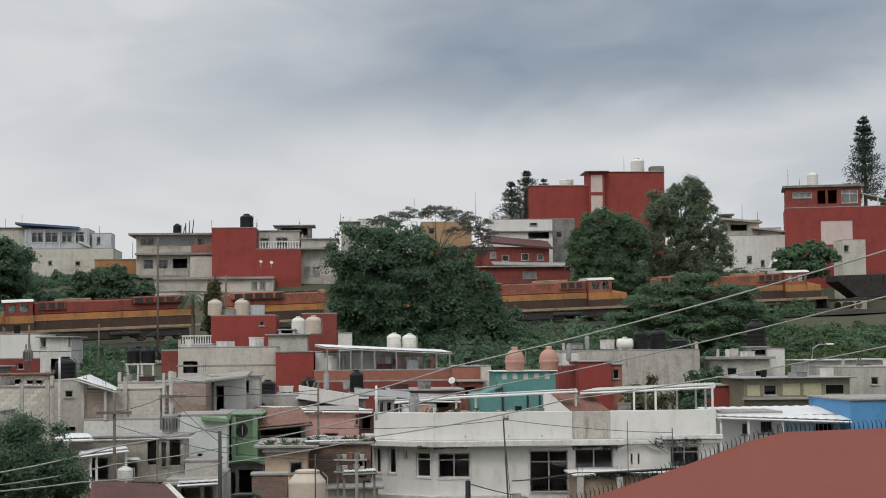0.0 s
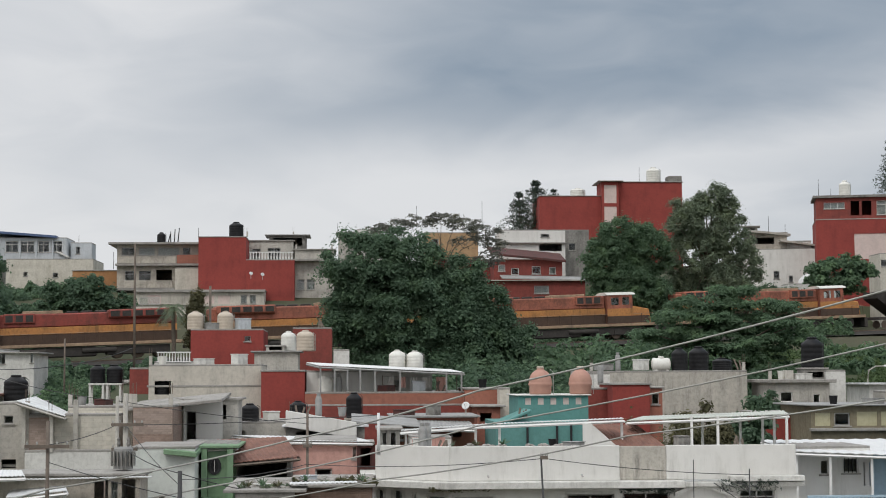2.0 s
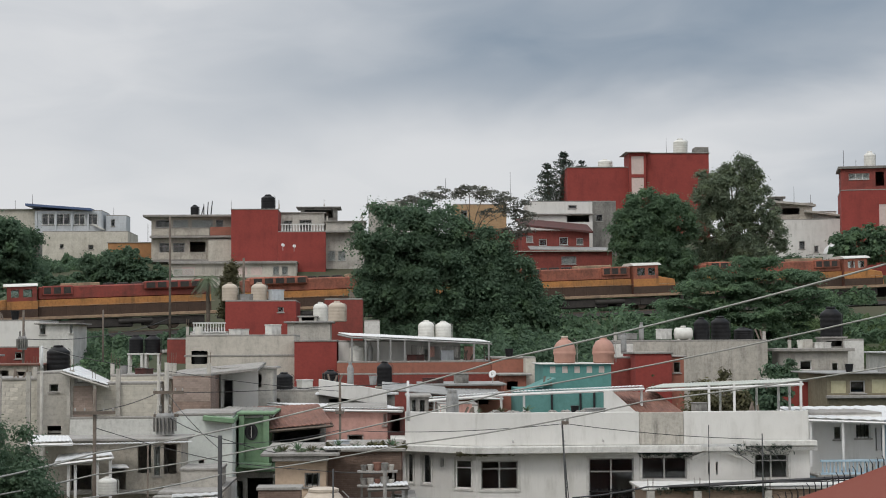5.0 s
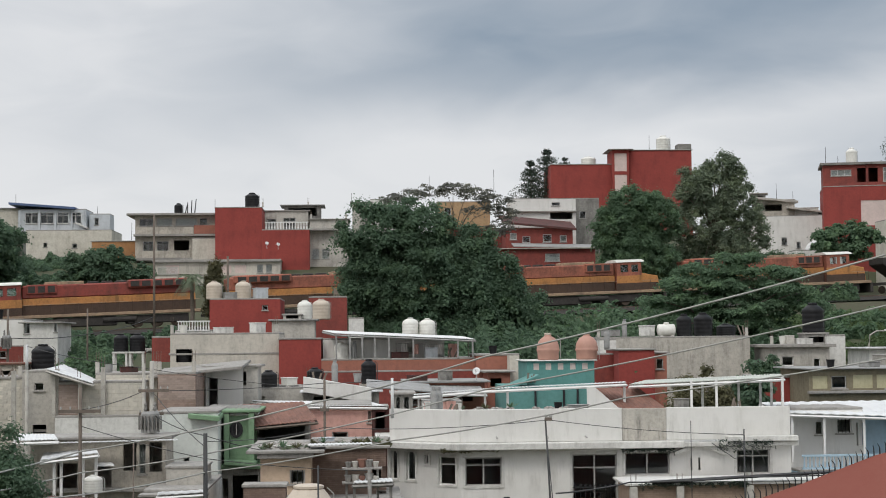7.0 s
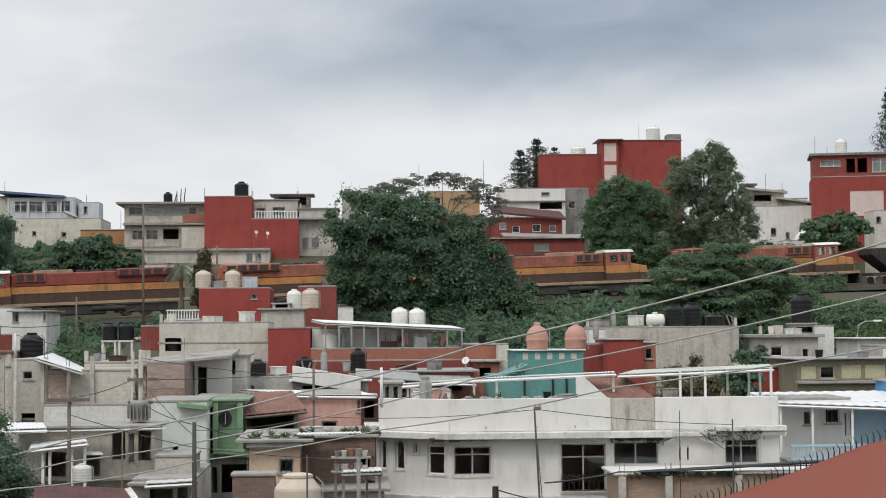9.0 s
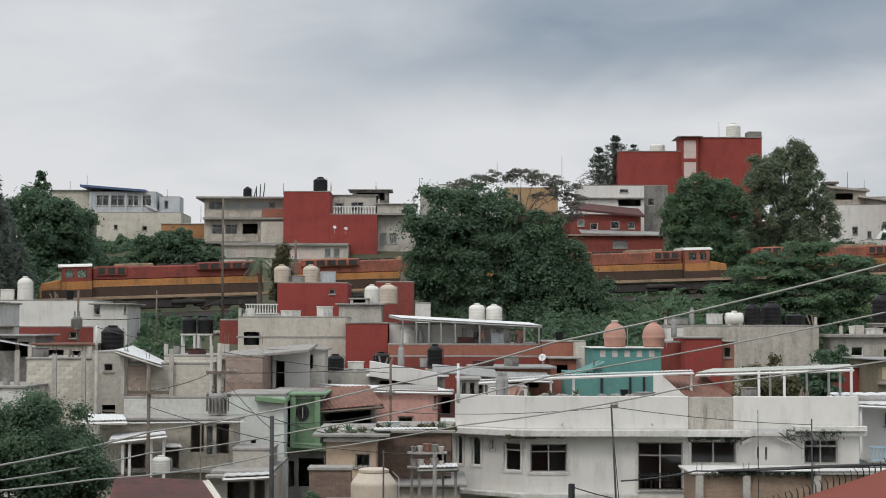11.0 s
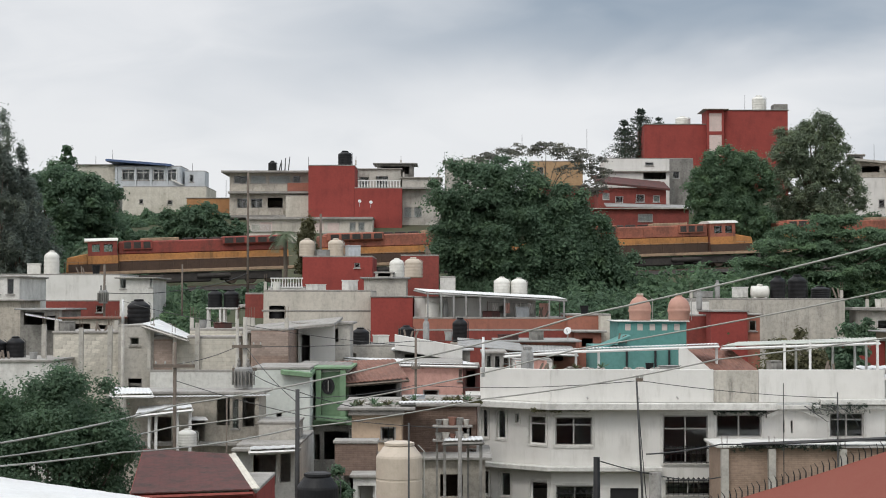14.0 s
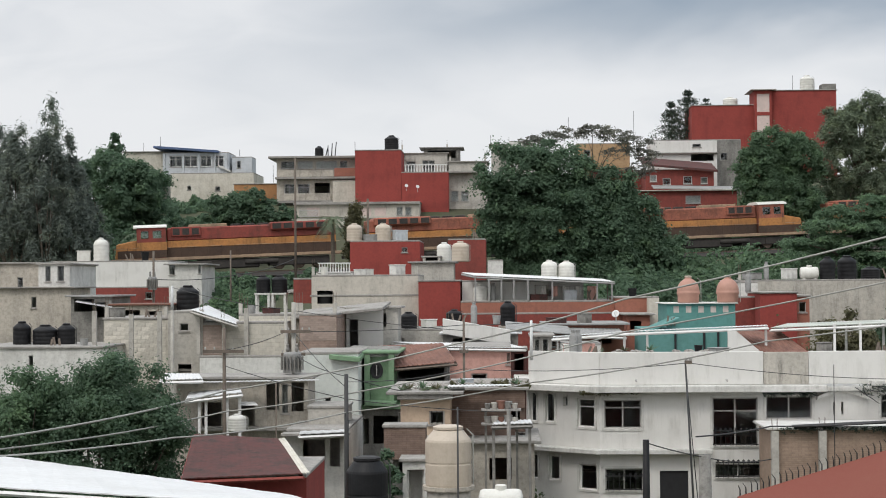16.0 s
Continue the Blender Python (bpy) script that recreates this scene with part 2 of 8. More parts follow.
GRIME = (0.10, 0.095, 0.085)
M = {
    "white": mat("white_plaster", (0.665, 0.652, 0.62), 0.9, 0.13, 0.7, 20, 0.12, streak=0.45, tint=(0.27, 0.255, 0.22)),
    "white_old": mat("weathered_white_plaster", (0.64, 0.63, 0.595), 0.9, 0.2, 0.9, 14, 0.15, streak=0.6, tint=(0.19, 0.18, 0.16)),
    "cream": mat("cream_plaster", (0.58, 0.55, 0.48), 0.9, 0.22, 0.9, 18, 0.12, streak=0.5, tint=(0.2, 0.17, 0.12)),
    "peach": mat("peach_plaster", (0.55, 0.42, 0.31), 0.9, 0.2, 0.9, 18, 0.12, streak=0.4, tint=(0.2, 0.14, 0.1)),
    "beige": mat("beige_plaster", (0.49, 0.445, 0.38), 0.9, 0.28, 0.8, 16, 0.12, streak=0.5, tint=GRIME),
    "concrete": mat("bare_concrete", (0.475, 0.45, 0.405), 0.95, 0.22, 0.7, 12, 0.2, streak=0.65, tint=(0.09, 0.085, 0.075)),
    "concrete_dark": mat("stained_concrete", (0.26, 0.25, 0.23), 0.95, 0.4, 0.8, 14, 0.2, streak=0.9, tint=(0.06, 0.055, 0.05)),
    "red": mat("brick_red_paint", (0.285, 0.056, 0.046), 0.88, 0.24, 0.6, 16, 0.1, streak=0.55, tint=(0.15, 0.035, 0.03)),
    "red_dull": mat("faded_red_paint", (0.25, 0.062, 0.05), 0.9, 0.3, 0.8, 16, 0.12, streak=0.5, tint=(0.09, 0.035, 0.03)),
    "orange": mat("orange_paint", (0.42, 0.22, 0.10), 0.9, 0.3, 0.8, 16, 0.1, streak=0.4, tint=(0.25, 0.12, 0.06)),
    "terracotta": mat("terracotta_paint", (0.33, 0.135, 0.095), 0.9, 0.25, 0.8, 16, 0.1, streak=0.5, tint=(0.16, 0.08, 0.06)),
    "pink": mat("salmon_pink_paint", (0.60, 0.35, 0.30), 0.9, 0.2, 0.8, 16, 0.1, streak=0.4, tint=(0.25, 0.13, 0.1)),
    "green": mat("green_paint", (0.185, 0.285, 0.175), 0.85, 0.2, 0.8, 16, 0.1, streak=0.4, tint=(0.06, 0.12, 0.06)),
    "mint": mat("pale_mint_paint", (0.635, 0.665, 0.625), 0.9, 0.16, 0.8, 16, 0.1, streak=0.4),
    "teal": mat("teal_paint", (0.115, 0.265, 0.245), 0.85, 0.2, 0.8, 16, 0.1, streak=0.4, tint=(0.04, 0.11, 0.1)),
    "blue": mat("pale_blue_paint", (0.42, 0.56, 0.66), 0.85, 0.14, 0.8, 16, 0.1, streak=0.3),
    "navy": mat("dark_blue_fascia", (0.09, 0.13, 0.24), 0.6, 0.2),
    "blue_deep": mat("bright_blue_paint", (0.10, 0.28, 0.52), 0.85, 0.15, 0.8, 16, 0.1, streak=0.3),
    "bluegrey": mat("grey_blue_paint", (0.50, 0.525, 0.545), 0.9, 0.2, 0.8, 16, 0.1, streak=0.4),
    "block": block_mat("cream_block_masonry", (0.59, 0.555, 0.48), (0.62, 0.6, 0.55)),
    "block_grey": block_mat("grey_block_masonry", (0.40, 0.38, 0.33), (0.6, 0.6, 0.58)),
    "brick": block_mat("red_brick_masonry", (0.225, 0.16, 0.13), (0.75, 0.7, 0.65), 0.26, 0.075, 0.5, 0.7),
    "brick_pale": block_mat("pale_brick_masonry", (0.42, 0.31, 0.24), (0.7, 0.66, 0.6), 0.26, 0.075, 0.3, 0.6),
    "stained_pale": mat("rain_streaked_pale_render", (0.50, 0.47, 0.415), 0.95, 0.2, 0.7, 14, 0.15, streak=1.0, tint=(0.085, 0.08, 0.07)),
    "brick_pink": block_mat("pinkish_raw_brick_masonry", (0.36, 0.265, 0.22), (0.7, 0.66, 0.6), 0.26, 0.075, 0.35, 0.6),
    "ochre": mat("ochre_plaster", (0.39, 0.27, 0.155), 0.9, 0.3, 0.8, 16, 0.1, streak=0.5, tint=(0.2, 0.13, 0.07)),
    "bed_dark": mat("dark_track_bed", (0.055, 0.05, 0.045), 1.0, 0.45, 0.5, 6, 0.4),
    "olive": mat("olive_brown_paint", (0.235, 0.205, 0.14), 0.9, 0.3, 0.8, 16, 0.1, streak=0.6, tint=(0.09, 0.075, 0.05)),
    "amber_panel": mat("yellowed_translucent_panel", (0.46, 0.43, 0.28), 0.6, 0.25, 0.8, 16, 0.05, tint=(0.25, 0.22, 0.13)),
    "render": mat("dull_beige_render", (0.555, 0.515, 0.45), 0.95, 0.18, 0.6, 14, 0.15, streak=0.6, tint=(0.16, 0.15, 0.13)),
    "pale_panel": mat("pale_pink_panel", (0.62, 0.50, 0.46), 0.7, 0.15, 0.8, 16, 0.05),
    "roof_rust": mat("rusty_tile_sheet", (0.215, 0.108, 0.08), 0.9, 0.55, 1.2, 12, 0.25, tint=(0.09, 0.05, 0.04)),
    "roof_rust_dark": mat("dark_red_roof_sheet", (0.10, 0.037, 0.033), 0.9, 0.75, 1.6, 9, 0.2, tint=(0.03, 0.028, 0.025)),
    "near_red": mat("red_oxide_roof_paint", (0.185, 0.055, 0.04), 0.88, 0.35, 0.5, 30, 0.08, tint=(0.2, 0.07, 0.05)),
    "sheet": mat("galvanised_sheet", (0.66, 0.67, 0.67), 0.45, 0.3, 1.2, 10, 0.1, metal=0.35, tint=(0.3, 0.27, 0.24)),
    "sheet_white": mat("white_painted_sheet", (0.66, 0.665, 0.66), 0.55, 0.2, 0.8, 10, 0.08, tint=(0.45, 0.44, 0.42)),
    "sheet_grey": mat("dull_grey_sheet", (0.30, 0.30, 0.29), 0.7, 0.35, 1.2, 10, 0.1, tint=(0.12, 0.11, 0.1)),
    "fibre": mat("pale_fibre_cement_sheet", (0.50, 0.52, 0.47), 0.8, 0.25, 1.2, 10, 0.1, tint=(0.24, 0.24, 0.2)),
    "slab": mat("roof_slab_concrete", (0.33, 0.315, 0.29), 0.95, 0.4, 0.9, 12, 0.2, tint=(0.13, 0.12, 0.11)),
    "dark": mat("dark_interior", (0.03, 0.028, 0.026), 0.9, 0.3, 1.0, 10, 0.0),
    "iron": mat("black_iron", (0.035, 0.035, 0.037), 0.6, 0.2, 2, 30, 0.05, metal=0.4),
    "frame": mat("grey_window_frame", (0.42, 0.41, 0.39), 0.6, 0.15, 2, 30, 0.05),
    "frame_white": mat("white_frame", (0.72, 0.71, 0.69), 0.6, 0.1, 2, 30, 0.05),
    "wood": mat("weathered_pole_wood", (0.17, 0.14, 0.115), 0.9, 0.35, 1.5, 20, 0.2, streak=0.3),
    "pole_conc": mat("concrete_pole", (0.40, 0.38, 0.34), 0.9, 0.25, 1.5, 20, 0.1),
    "cable": mat("pale_grey_cable", (0.36, 0.36, 0.33), 0.6, 0.2, 1, 10, 0.0),
    "cable_dark": mat("dark_cable", (0.06, 0.06, 0.06), 0.7, 0.2, 1, 10, 0.0),
    "tank_white": mat("white_tank_plastic", (0.66, 0.65, 0.60), 0.5, 0.16, 1.5, 15, 0.04, tint=(0.38, 0.36, 0.32)),
    "tank_beige": mat("beige_tank_plastic", (0.50, 0.43, 0.35), 0.5, 0.16, 1.5, 15, 0.04, streak=0.3, tint=(0.3, 0.25, 0.19)),
    "tank_black": mat("black_tank_plastic", (0.011, 0.011, 0.012), 0.5, 0.2, 1.5, 15, 0.04, tint=(0.03, 0.03, 0.03), spec=0.18),
    "tank_salmon": mat("salmon_tank_plastic", (0.43, 0.24, 0.185), 0.55, 0.18, 1.5, 15, 0.04, tint=(0.3, 0.16, 0.12)),
    "loco_red": mat("locomotive_red", (0.27, 0.06, 0.045), 0.6, 0.3, 0.6, 12, 0.05, streak=0.9, tint=(0.065, 0.035, 0.028)),
    "loco_rust": mat("locomotive_faded_red", (0.36, 0.125, 0.08), 0.7, 0.35, 0.6, 12, 0.05, streak=0.95, tint=(0.065, 0.04, 0.032)),
    "loco_orange": mat("locomotive_orange", (0.48, 0.215, 0.07), 0.6, 0.3, 0.6, 12, 0.05, streak=0.9, tint=(0.13, 0.075, 0.035)),
    "loco_dark": mat("locomotive_grime", (0.035, 0.032, 0.03), 0.8, 0.4, 0.8, 12, 0.1, tint=(0.08, 0.07, 0.06)),
    # grimy brown, dark enough to hold the walkway shade on the body sides
    "loco_brown": mat("locomotive_shade_and_grime", (0.085, 0.055, 0.04), 0.85, 0.45, 0.8, 12, 0.1, streak=0.6, tint=(0.05, 0.035, 0.028)),
    "loco_sill": mat("dusty_sill_paint", (0.37, 0.26, 0.17), 0.8, 0.4, 0.8, 12, 0.05, tint=(0.12, 0.09, 0.07)),
    "bark": mat("tree_bark", (0.15, 0.125, 0.10), 0.95, 0.4, 2, 20, 0.3),
    "ground": mat("hillside_soil_and_grass", (0.050, 0.062, 0.030), 1.0, 0.6, 0.12, 1.5, 0.3, tint=(0.085, 0.072, 0.05)),
    "ballast": mat("track_ballast", (0.16, 0.15, 0.135), 1.0, 0.4, 0.8, 8, 0.4),
    "steel": mat("rail_steel", (0.18, 0.14, 0.11), 0.5, 0.3, 2, 20, 0.05, metal=0.7),
    "stone": mat("rubble", (0.34, 0.32, 0.29), 0.95, 0.4, 2, 10, 0.3, island=0.4),
    "curtain": mat("light_curtain_cloth", (0.55, 0.53, 0.5), 0.95, 0.2, 3, 20, 0.05),
}


def leaf_mat(name, color, var=0.45):
    m = mat(name, color, 0.65, 0.12, 0.5, 4, 0.0, island=var, spec=0.2)
    nt = m.node_tree
    b = nt.nodes["Principled BSDF"]
    tr = nt.nodes.new("ShaderNodeBsdfTranslucent")
    old = b.inputs["Base Color"].links[0].from_socket
    # sprays of fresher leaves here and there through the crown
    tc = nt.nodes.new("ShaderNodeTexCoord")
    nz = nt.nodes.new("ShaderNodeTexNoise")
    nz.inputs["Scale"].default_value, nz.inputs["Detail"].default_value, nz.inputs["Roughness"].default_value = 0.55, 5.0, 0.7
    nt.links.new(tc.outputs["Object"], nz.inputs["Vector"])
    mr = nt.nodes.new("ShaderNodeMapRange")
    mr.inputs["From Min"].default_value, mr.inputs["From Max"].default_value, mr.inputs["To Max"].default_value = 0.5, 0.68, 0.75
    nt.links.new(nz.outputs["Fac"], mr.inputs["Value"])
    fresh = nt.nodes.new("ShaderNodeMix")
    fresh.data_type = "RGBA"
    ins = {s.identifier: s for s in fresh.inputs}
    nt.links.new(mr.outputs[0], ins["Factor_Float"])
    nt.links.new(old, ins["A_Color"])
    ins["B_Color"].default_value = (color[0] * 1.65, color[1] * 1.6, color[2] * 1.35, 1)
    col = [s for s in fresh.outputs if s.identifier == "Result_Color"][0]
    nt.links.new(col, b.inputs["Base Color"])
    nt.links.new(col, tr.inputs["Color"])
    mixed = nt.nodes.new("ShaderNodeMixShader")
    mixed.inputs[0].default_value = 0.47
    nt.links.new(b.outputs[0], mixed.inputs[1])
    nt.links.new(tr.outputs[0], mixed.inputs[2])
    nt.links.new(mixed.outputs[0], nt.nodes["Material Output"].inputs["Surface"])
    return m


LEAF = {
    "dark": leaf_mat("dark_green_leaves", (0.112, 0.178, 0.112)),
    "mid": leaf_mat("mid_green_leaves", (0.126, 0.20, 0.118)),
    "light": leaf_mat("fresh_green_leaves", (0.10, 0.15, 0.065)),
    "grey": leaf_mat("grey_green_leaves", (0.19, 0.235, 0.16)),
    "pine": leaf_mat("blue_green_needles", (0.085, 0.11, 0.09)),
    "plume": leaf_mat("grey_green_needles", (0.19, 0.225, 0.195)),
    "umber": leaf_mat("thin_brownish_leaves", (0.185, 0.19, 0.165)),
    "dry": leaf_mat("olive_dry_leaves", (0.13, 0.125, 0.07)),
}
glass = bpy.data.materials.new("window_glass")
glass.use_nodes = True
gb = glass.node_tree.nodes["Principled BSDF"]
gb.inputs["Base Color"].default_value = (0.75, 0.8, 0.8, 1)
gb.inputs["Transmission Weight"].default_value, gb.inputs["Roughness"].default_value, gb.inputs["IOR"].default_value = 1.0, 0.03, 1.45

# ---- mesh helpers ----


def bx(bm, x0, x1, y0, y1, z0, z1):
    vs = [bm.verts.new((x, y, z)) for z in (z0, z1) for y in (y0, y1) for x in (x0, x1)]
    for f in ((0, 2, 3, 1), (4, 5, 7, 6), (0, 1, 5, 4), (2, 6, 7, 3), (0, 4, 6, 2), (1, 3, 7, 5)):
        bm.faces.new([vs[i] for i in f])


def lathe(bm, profile, n=20, x=0.0, y=0.0):
    """Turn a profile of (radius, height) round the upright through x, y."""
    rings = [[bm.verts.new((x + r * math.cos(2 * math.pi * k / n), y + r * math.sin(2 * math.pi * k / n), z)) for k in range(n)] for r, z in profile]
    for a, b in zip(rings, rings[1:]):
        for k in range(n):
            bm.faces.new((a[k], a[(k + 1) % n], b[(k + 1) % n], b[k]))
    bm.faces.new(rings[0][::-1])
    bm.faces.new(rings[-1])


def tube(bm, pts, r0, r1=None, n=7):
    """A round bar along a line of points, tapering from r0 to r1."""
    r1 = r0 if r1 is None else r1
    pts = [Vector(p) for p in pts]
    rings = []
    for i, p in enumerate(pts):
        d = (pts[min(i + 1, len(pts) - 1)] - pts[max(i - 1, 0)]).normalized()
        a = d.orthogonal().normalized()
        if abs(d.z) < 0.9:
            a = d.cross(Vector((0, 0, 1))).normalized()
        b = d.cross(a)
        r = r0 + (r1 - r0) * i / (len(pts) - 1)
        rings.append([bm.verts.new(p + a * r * math.cos(2 * math.pi * k / n) + b * r * math.sin(2 * math.pi * k / n)) for k in range(n)])
    for a, b in zip(rings, rings[1:]):
        for k in range(n):
            bm.faces.new((a[k], b[k], b[(k + 1) % n], a[(k + 1) % n]))
    bm.faces.new(rings[0])
    bm.faces.new(rings[-1][::-1])


def part(name, bm, material, parent=None, label="", smooth=False, bevel=0.0):
    """Links a bmesh as one mesh object under a thing or a part."""
    bmesh.ops.recalc_face_normals(bm, faces=bm.faces)
    if bevel:
        bmesh.ops.bevel(bm, geom=[e for e in bm.edges if e.calc_face_angle(0) > 0.6], offset=bevel, segments=1, affect="EDGES", clamp_overlap=True)
    me = bpy.data.meshes.new(name)
    bm.to_mesh(me)
    bm.free()
    me.materials.append(material)
    if smooth:
        for p in me.polygons:
            p.use_smooth = True
    ob = new(name, me)
    if parent:
        ob.parent = parent
    if label:
        ob["label"] = label
    return ob


def box_part(name, dims, material, parent, label="", bevel=0.0):
    bm = bmesh.new()
    bx(bm, *dims)
    return part(name, bm, material, parent, label, bevel=bevel)


def thing(name, m, label, category, group="", kind=""):
    ob = new(name)
    ob.matrix_world = m
    ob.empty_display_size = 0.3
    return tagged(ob, label, category, group, kind)


# ---- the hillside and the railway shelf ----
def track_y(x):
    return 162.0 + 0.228 * (x + 26.0)


def track_z(x):
    return 11.6 + 0.0388 * (x + 26.0)


STEPS = ((-200, -30), (-95, -12.5), (-75, -9.8), (-50, -6.8), (-27, -3.2), (-12, -2.2), (-5, -0.75), (5, -0.75), (11, 0.6), (22, 4.5), (40, 8.5), (75, 11.5), (130, 12), (400, -6), (4800, -60))


def ground_z(x, y):
    xc = max(-90.0, min(120.0, x))
    s = y - track_y(xc)
    z = STEPS[0][1]
    for (a, za), (b, zb) in zip(STEPS, STEPS[1:]):
        if a <= s <= b:
            z = za + (zb - za) * (s - a) / (b - a)
    if s > STEPS[-1][0]:
        z = STEPS[-1][1]
    return max(z + track_z(xc), 0.0 if s < 0 else -60.0)


def make_ground():
    xs = [-4500, -1500, -600, -300] + list(range(-160, 161, 4)) + [300, 600, 1500, 4500]
    ys = [-2500, -600, -150, -40] + list(range(0, 300, 3)) + [330, 380, 450, 600, 900, 1800, 4700]
    bm = bmesh.new()
    grid = []
    for y in ys:
        row = []
        for x in xs:
            bump = 0.35 * noise.noise(Vector((x * 0.13, y * 0.13, 0))) if abs(y - track_y(x)) > 6 and 70 < y < 300 else 0.0
            row.append(bm.verts.new((x, y, ground_z(x, y) + bump)))
        grid.append(row)
    for a, b in zip(grid, grid[1:]):
        for i in range(len(xs) - 1):
            bm.faces.new((a[i], a[i + 1], b[i + 1], b[i]))
    ob = part("ground", bm, M["ground"], smooth=True)
    return tagged(ob, "grassy hillside soil below terraced houses", "ground", kind="structure")


make_ground()

# ---- houses ----


def wall_with_holes(bm, w, h, t, holes, z_base=0.0):
    """An upright panel in the plane y = 0..t, with rectangular openings (u0, u1, z0, z1) cut through it."""
    us = sorted({0.0, w, *[min(max(q, 0), w) for o in holes for q in o[:2]]})
    zs = sorted({0.0, h, *[min(max(q, 0), h) for o in holes for q in o[2:4]]})
    solid = {}
    for i in range(len(us) - 1):
        for j in range(len(zs) - 1):
            cu, cz = (us[i] + us[i + 1]) / 2, (zs[j] + zs[j + 1]) / 2
            solid[i, j] = not any(o[0] < cu < o[1] and o[2] < cz < o[3] for o in holes)
    vs = {}

    def v(i, j, k):
        if (i, j, k) not in vs:
            vs[i, j, k] = bm.verts.new((us[i], k * t, zs[j] + z_base))
        return vs[i, j, k]

    for (i, j), s in solid.items():
        if not s:
            continue
        bm.faces.new((v(i, j, 0), v(i + 1, j, 0), v(i + 1, j + 1, 0), v(i, j + 1, 0)))
        bm.faces.new((v(i, j, 1), v(i, j + 1, 1), v(i + 1, j + 1, 1), v(i + 1, j, 1)))
        for di, dj, a, b in ((-1, 0, (i, j), (i, j + 1)), (1, 0, (i + 1, j + 1), (i + 1, j)), (0, -1, (i + 1, j), (i, j)), (0, 1, (i, j + 1), (i + 1, j + 1))):
            if not solid.get((i + di, j + dj), False):
                bm.faces.new((v(*a, 0), v(*b, 0), v(*b, 1), v(*a, 1)))


def window_part(house_ob, u0, u1, z0, z1, y, kind, material):
    """Frame with mullions, a pane and, where it has one, a grille or a curtain."""
    w, h, b = u1 - u0, z1 - z0, min(0.06, (u1 - u0) * 0.1)
    n = max(1, round(w / 0.8)) if kind != "s" else 1
    rows_ = [(b, h - b)]
    if h > 1.0 and kind != "s":
        rows_ = [(b, h * 0.72 - b * 0.4), (h * 0.72 + b * 0.4, h - b)]
    lights = [(b + k * (w - b) / n, (k + 1) * (w - b) / n, q0, q1) for k in range(n) for q0, q1 in rows_]
    bm = bmesh.new()
    wall_with_holes(bm, w, h, 0.06, lights)
    bmesh.ops.transform(bm, matrix=Matrix.Translation((u0, y, z0)), verts=bm.verts)
    win = part("window", bm, material, house_ob)
    box_part("pane", (u0 + b, u1 - b, y + 0.02, y + 0.03, z0 + b, z1 - b), glass, win)
    if kind == "c":
        bm = bmesh.new()
        k = 0
        while u0 + k * 0.09 < u1 - 0.09:
            q = u0 + k * 0.09
            bx(bm, q, q + 0.09, y + 0.14 + 0.03 * (k % 2), y + 0.17 + 0.03 * (k % 2), z0, z1)
            k += 1
        part("curtain", bm, M["curtain"], win)
    if kind == "g":
        for k in range(max(2, int(w / 0.16))):
            q = u0 + (k + 0.5) * w / max(2, int(w / 0.16))
            box_part("bar", (q - 0.012, q + 0.012, y - 0.06, y - 0.036, z0, z1), M["iron"], win)
    return win


def house(label, x, y, ztop, w, depth=7.0, wall="white", holes=(), ledges=(), slab=0.0, roof="slab", slab_t=0.11, base=None, rot=0.0, frames="frame", name="house", category="house", parapet=0.0):
    """A flat-roofed block. holes: (u0, u1, down0, down1, kind), counted from the left edge and down from the top:
    kind w window, c window with curtain, g barred window, s small window, o open bay, d door. ledges: (down, reach, thickness)."""
    z0 = (min(ground_z(x, y), ground_z(x + w, y)) - 0.2) if base is None else base
    h = ztop - z0
    ob = thing(name, pose(x, y, z0, 0, 0, rot), label, category)
    t = 0.2
    cut = [(o[0], o[1], h - o[3], h - o[2]) for o in holes]
    bm = bmesh.new()
    wall_with_holes(bm, w, h, t, cut)
    part("wall", bm, M[wall], ob)
    for dims in ((0, t, t + 0.002, depth - t, 0, h), (w - t, w, t + 0.002, depth - t, 0, h), (0, w, depth - t + 0.002, depth, 0, h)):
        box_part("wall", dims, M[wall], ob)
    if not parapet:
        box_part("roof", (-slab, w + slab, -slab, depth + slab, h, h + slab_t), M[roof], ob, bevel=0.02)
    else:
        box_part("roof", (t, w - t, t, depth - t, h - parapet - slab_t, h - parapet), M[roof], ob)
        box_part("coping", (-0.05, w + 0.05, -0.05, t + 0.05, h, h + 0.07), M["slab"], ob, bevel=0.01)
    for down, reach, th in ledges:
        box_part("ledge", (-0.1, w + 0.1, -reach, -0.002, h - down - th, h - down), M["slab"], ob, bevel=0.02)
    # floors inside, so that openings look into rooms and not through the house
    level = h - 2.8 - parapet
    while level > 0.5:
        box_part("floor", (t, w - t, t, depth - t, level, level + 0.12), M["concrete_dark"], ob)
        level -= 2.7
    for o, c in zip(holes, cut):
        kind = o[4]
        if kind in "wcgs":
            window_part(ob, c[0], c[1], c[2], c[3], 0.08, kind, M[frames])
            box_part("sill", (c[0] - 0.08, c[1] + 0.08, -0.07, -0.002, c[2] - 0.07, c[2]), M["slab"], ob)
        elif kind == "p":
            box_part("panel", (c[0], c[1], 0.05, 0.11, c[2], c[3]), M["pale_panel"], ob, "pale pink blind panel")
        elif kind == "q":
            box_part("panel", (c[0], c[1], 0.05, 0.09, c[2], c[3]), M["amber_panel"], ob, "yellowed translucent panel")
        elif kind == "d":
            box_part("door", (c[0], c[1], 0.1, 0.15, c[2], c[3]), M["iron"], ob, "dark metal door")
    return ob


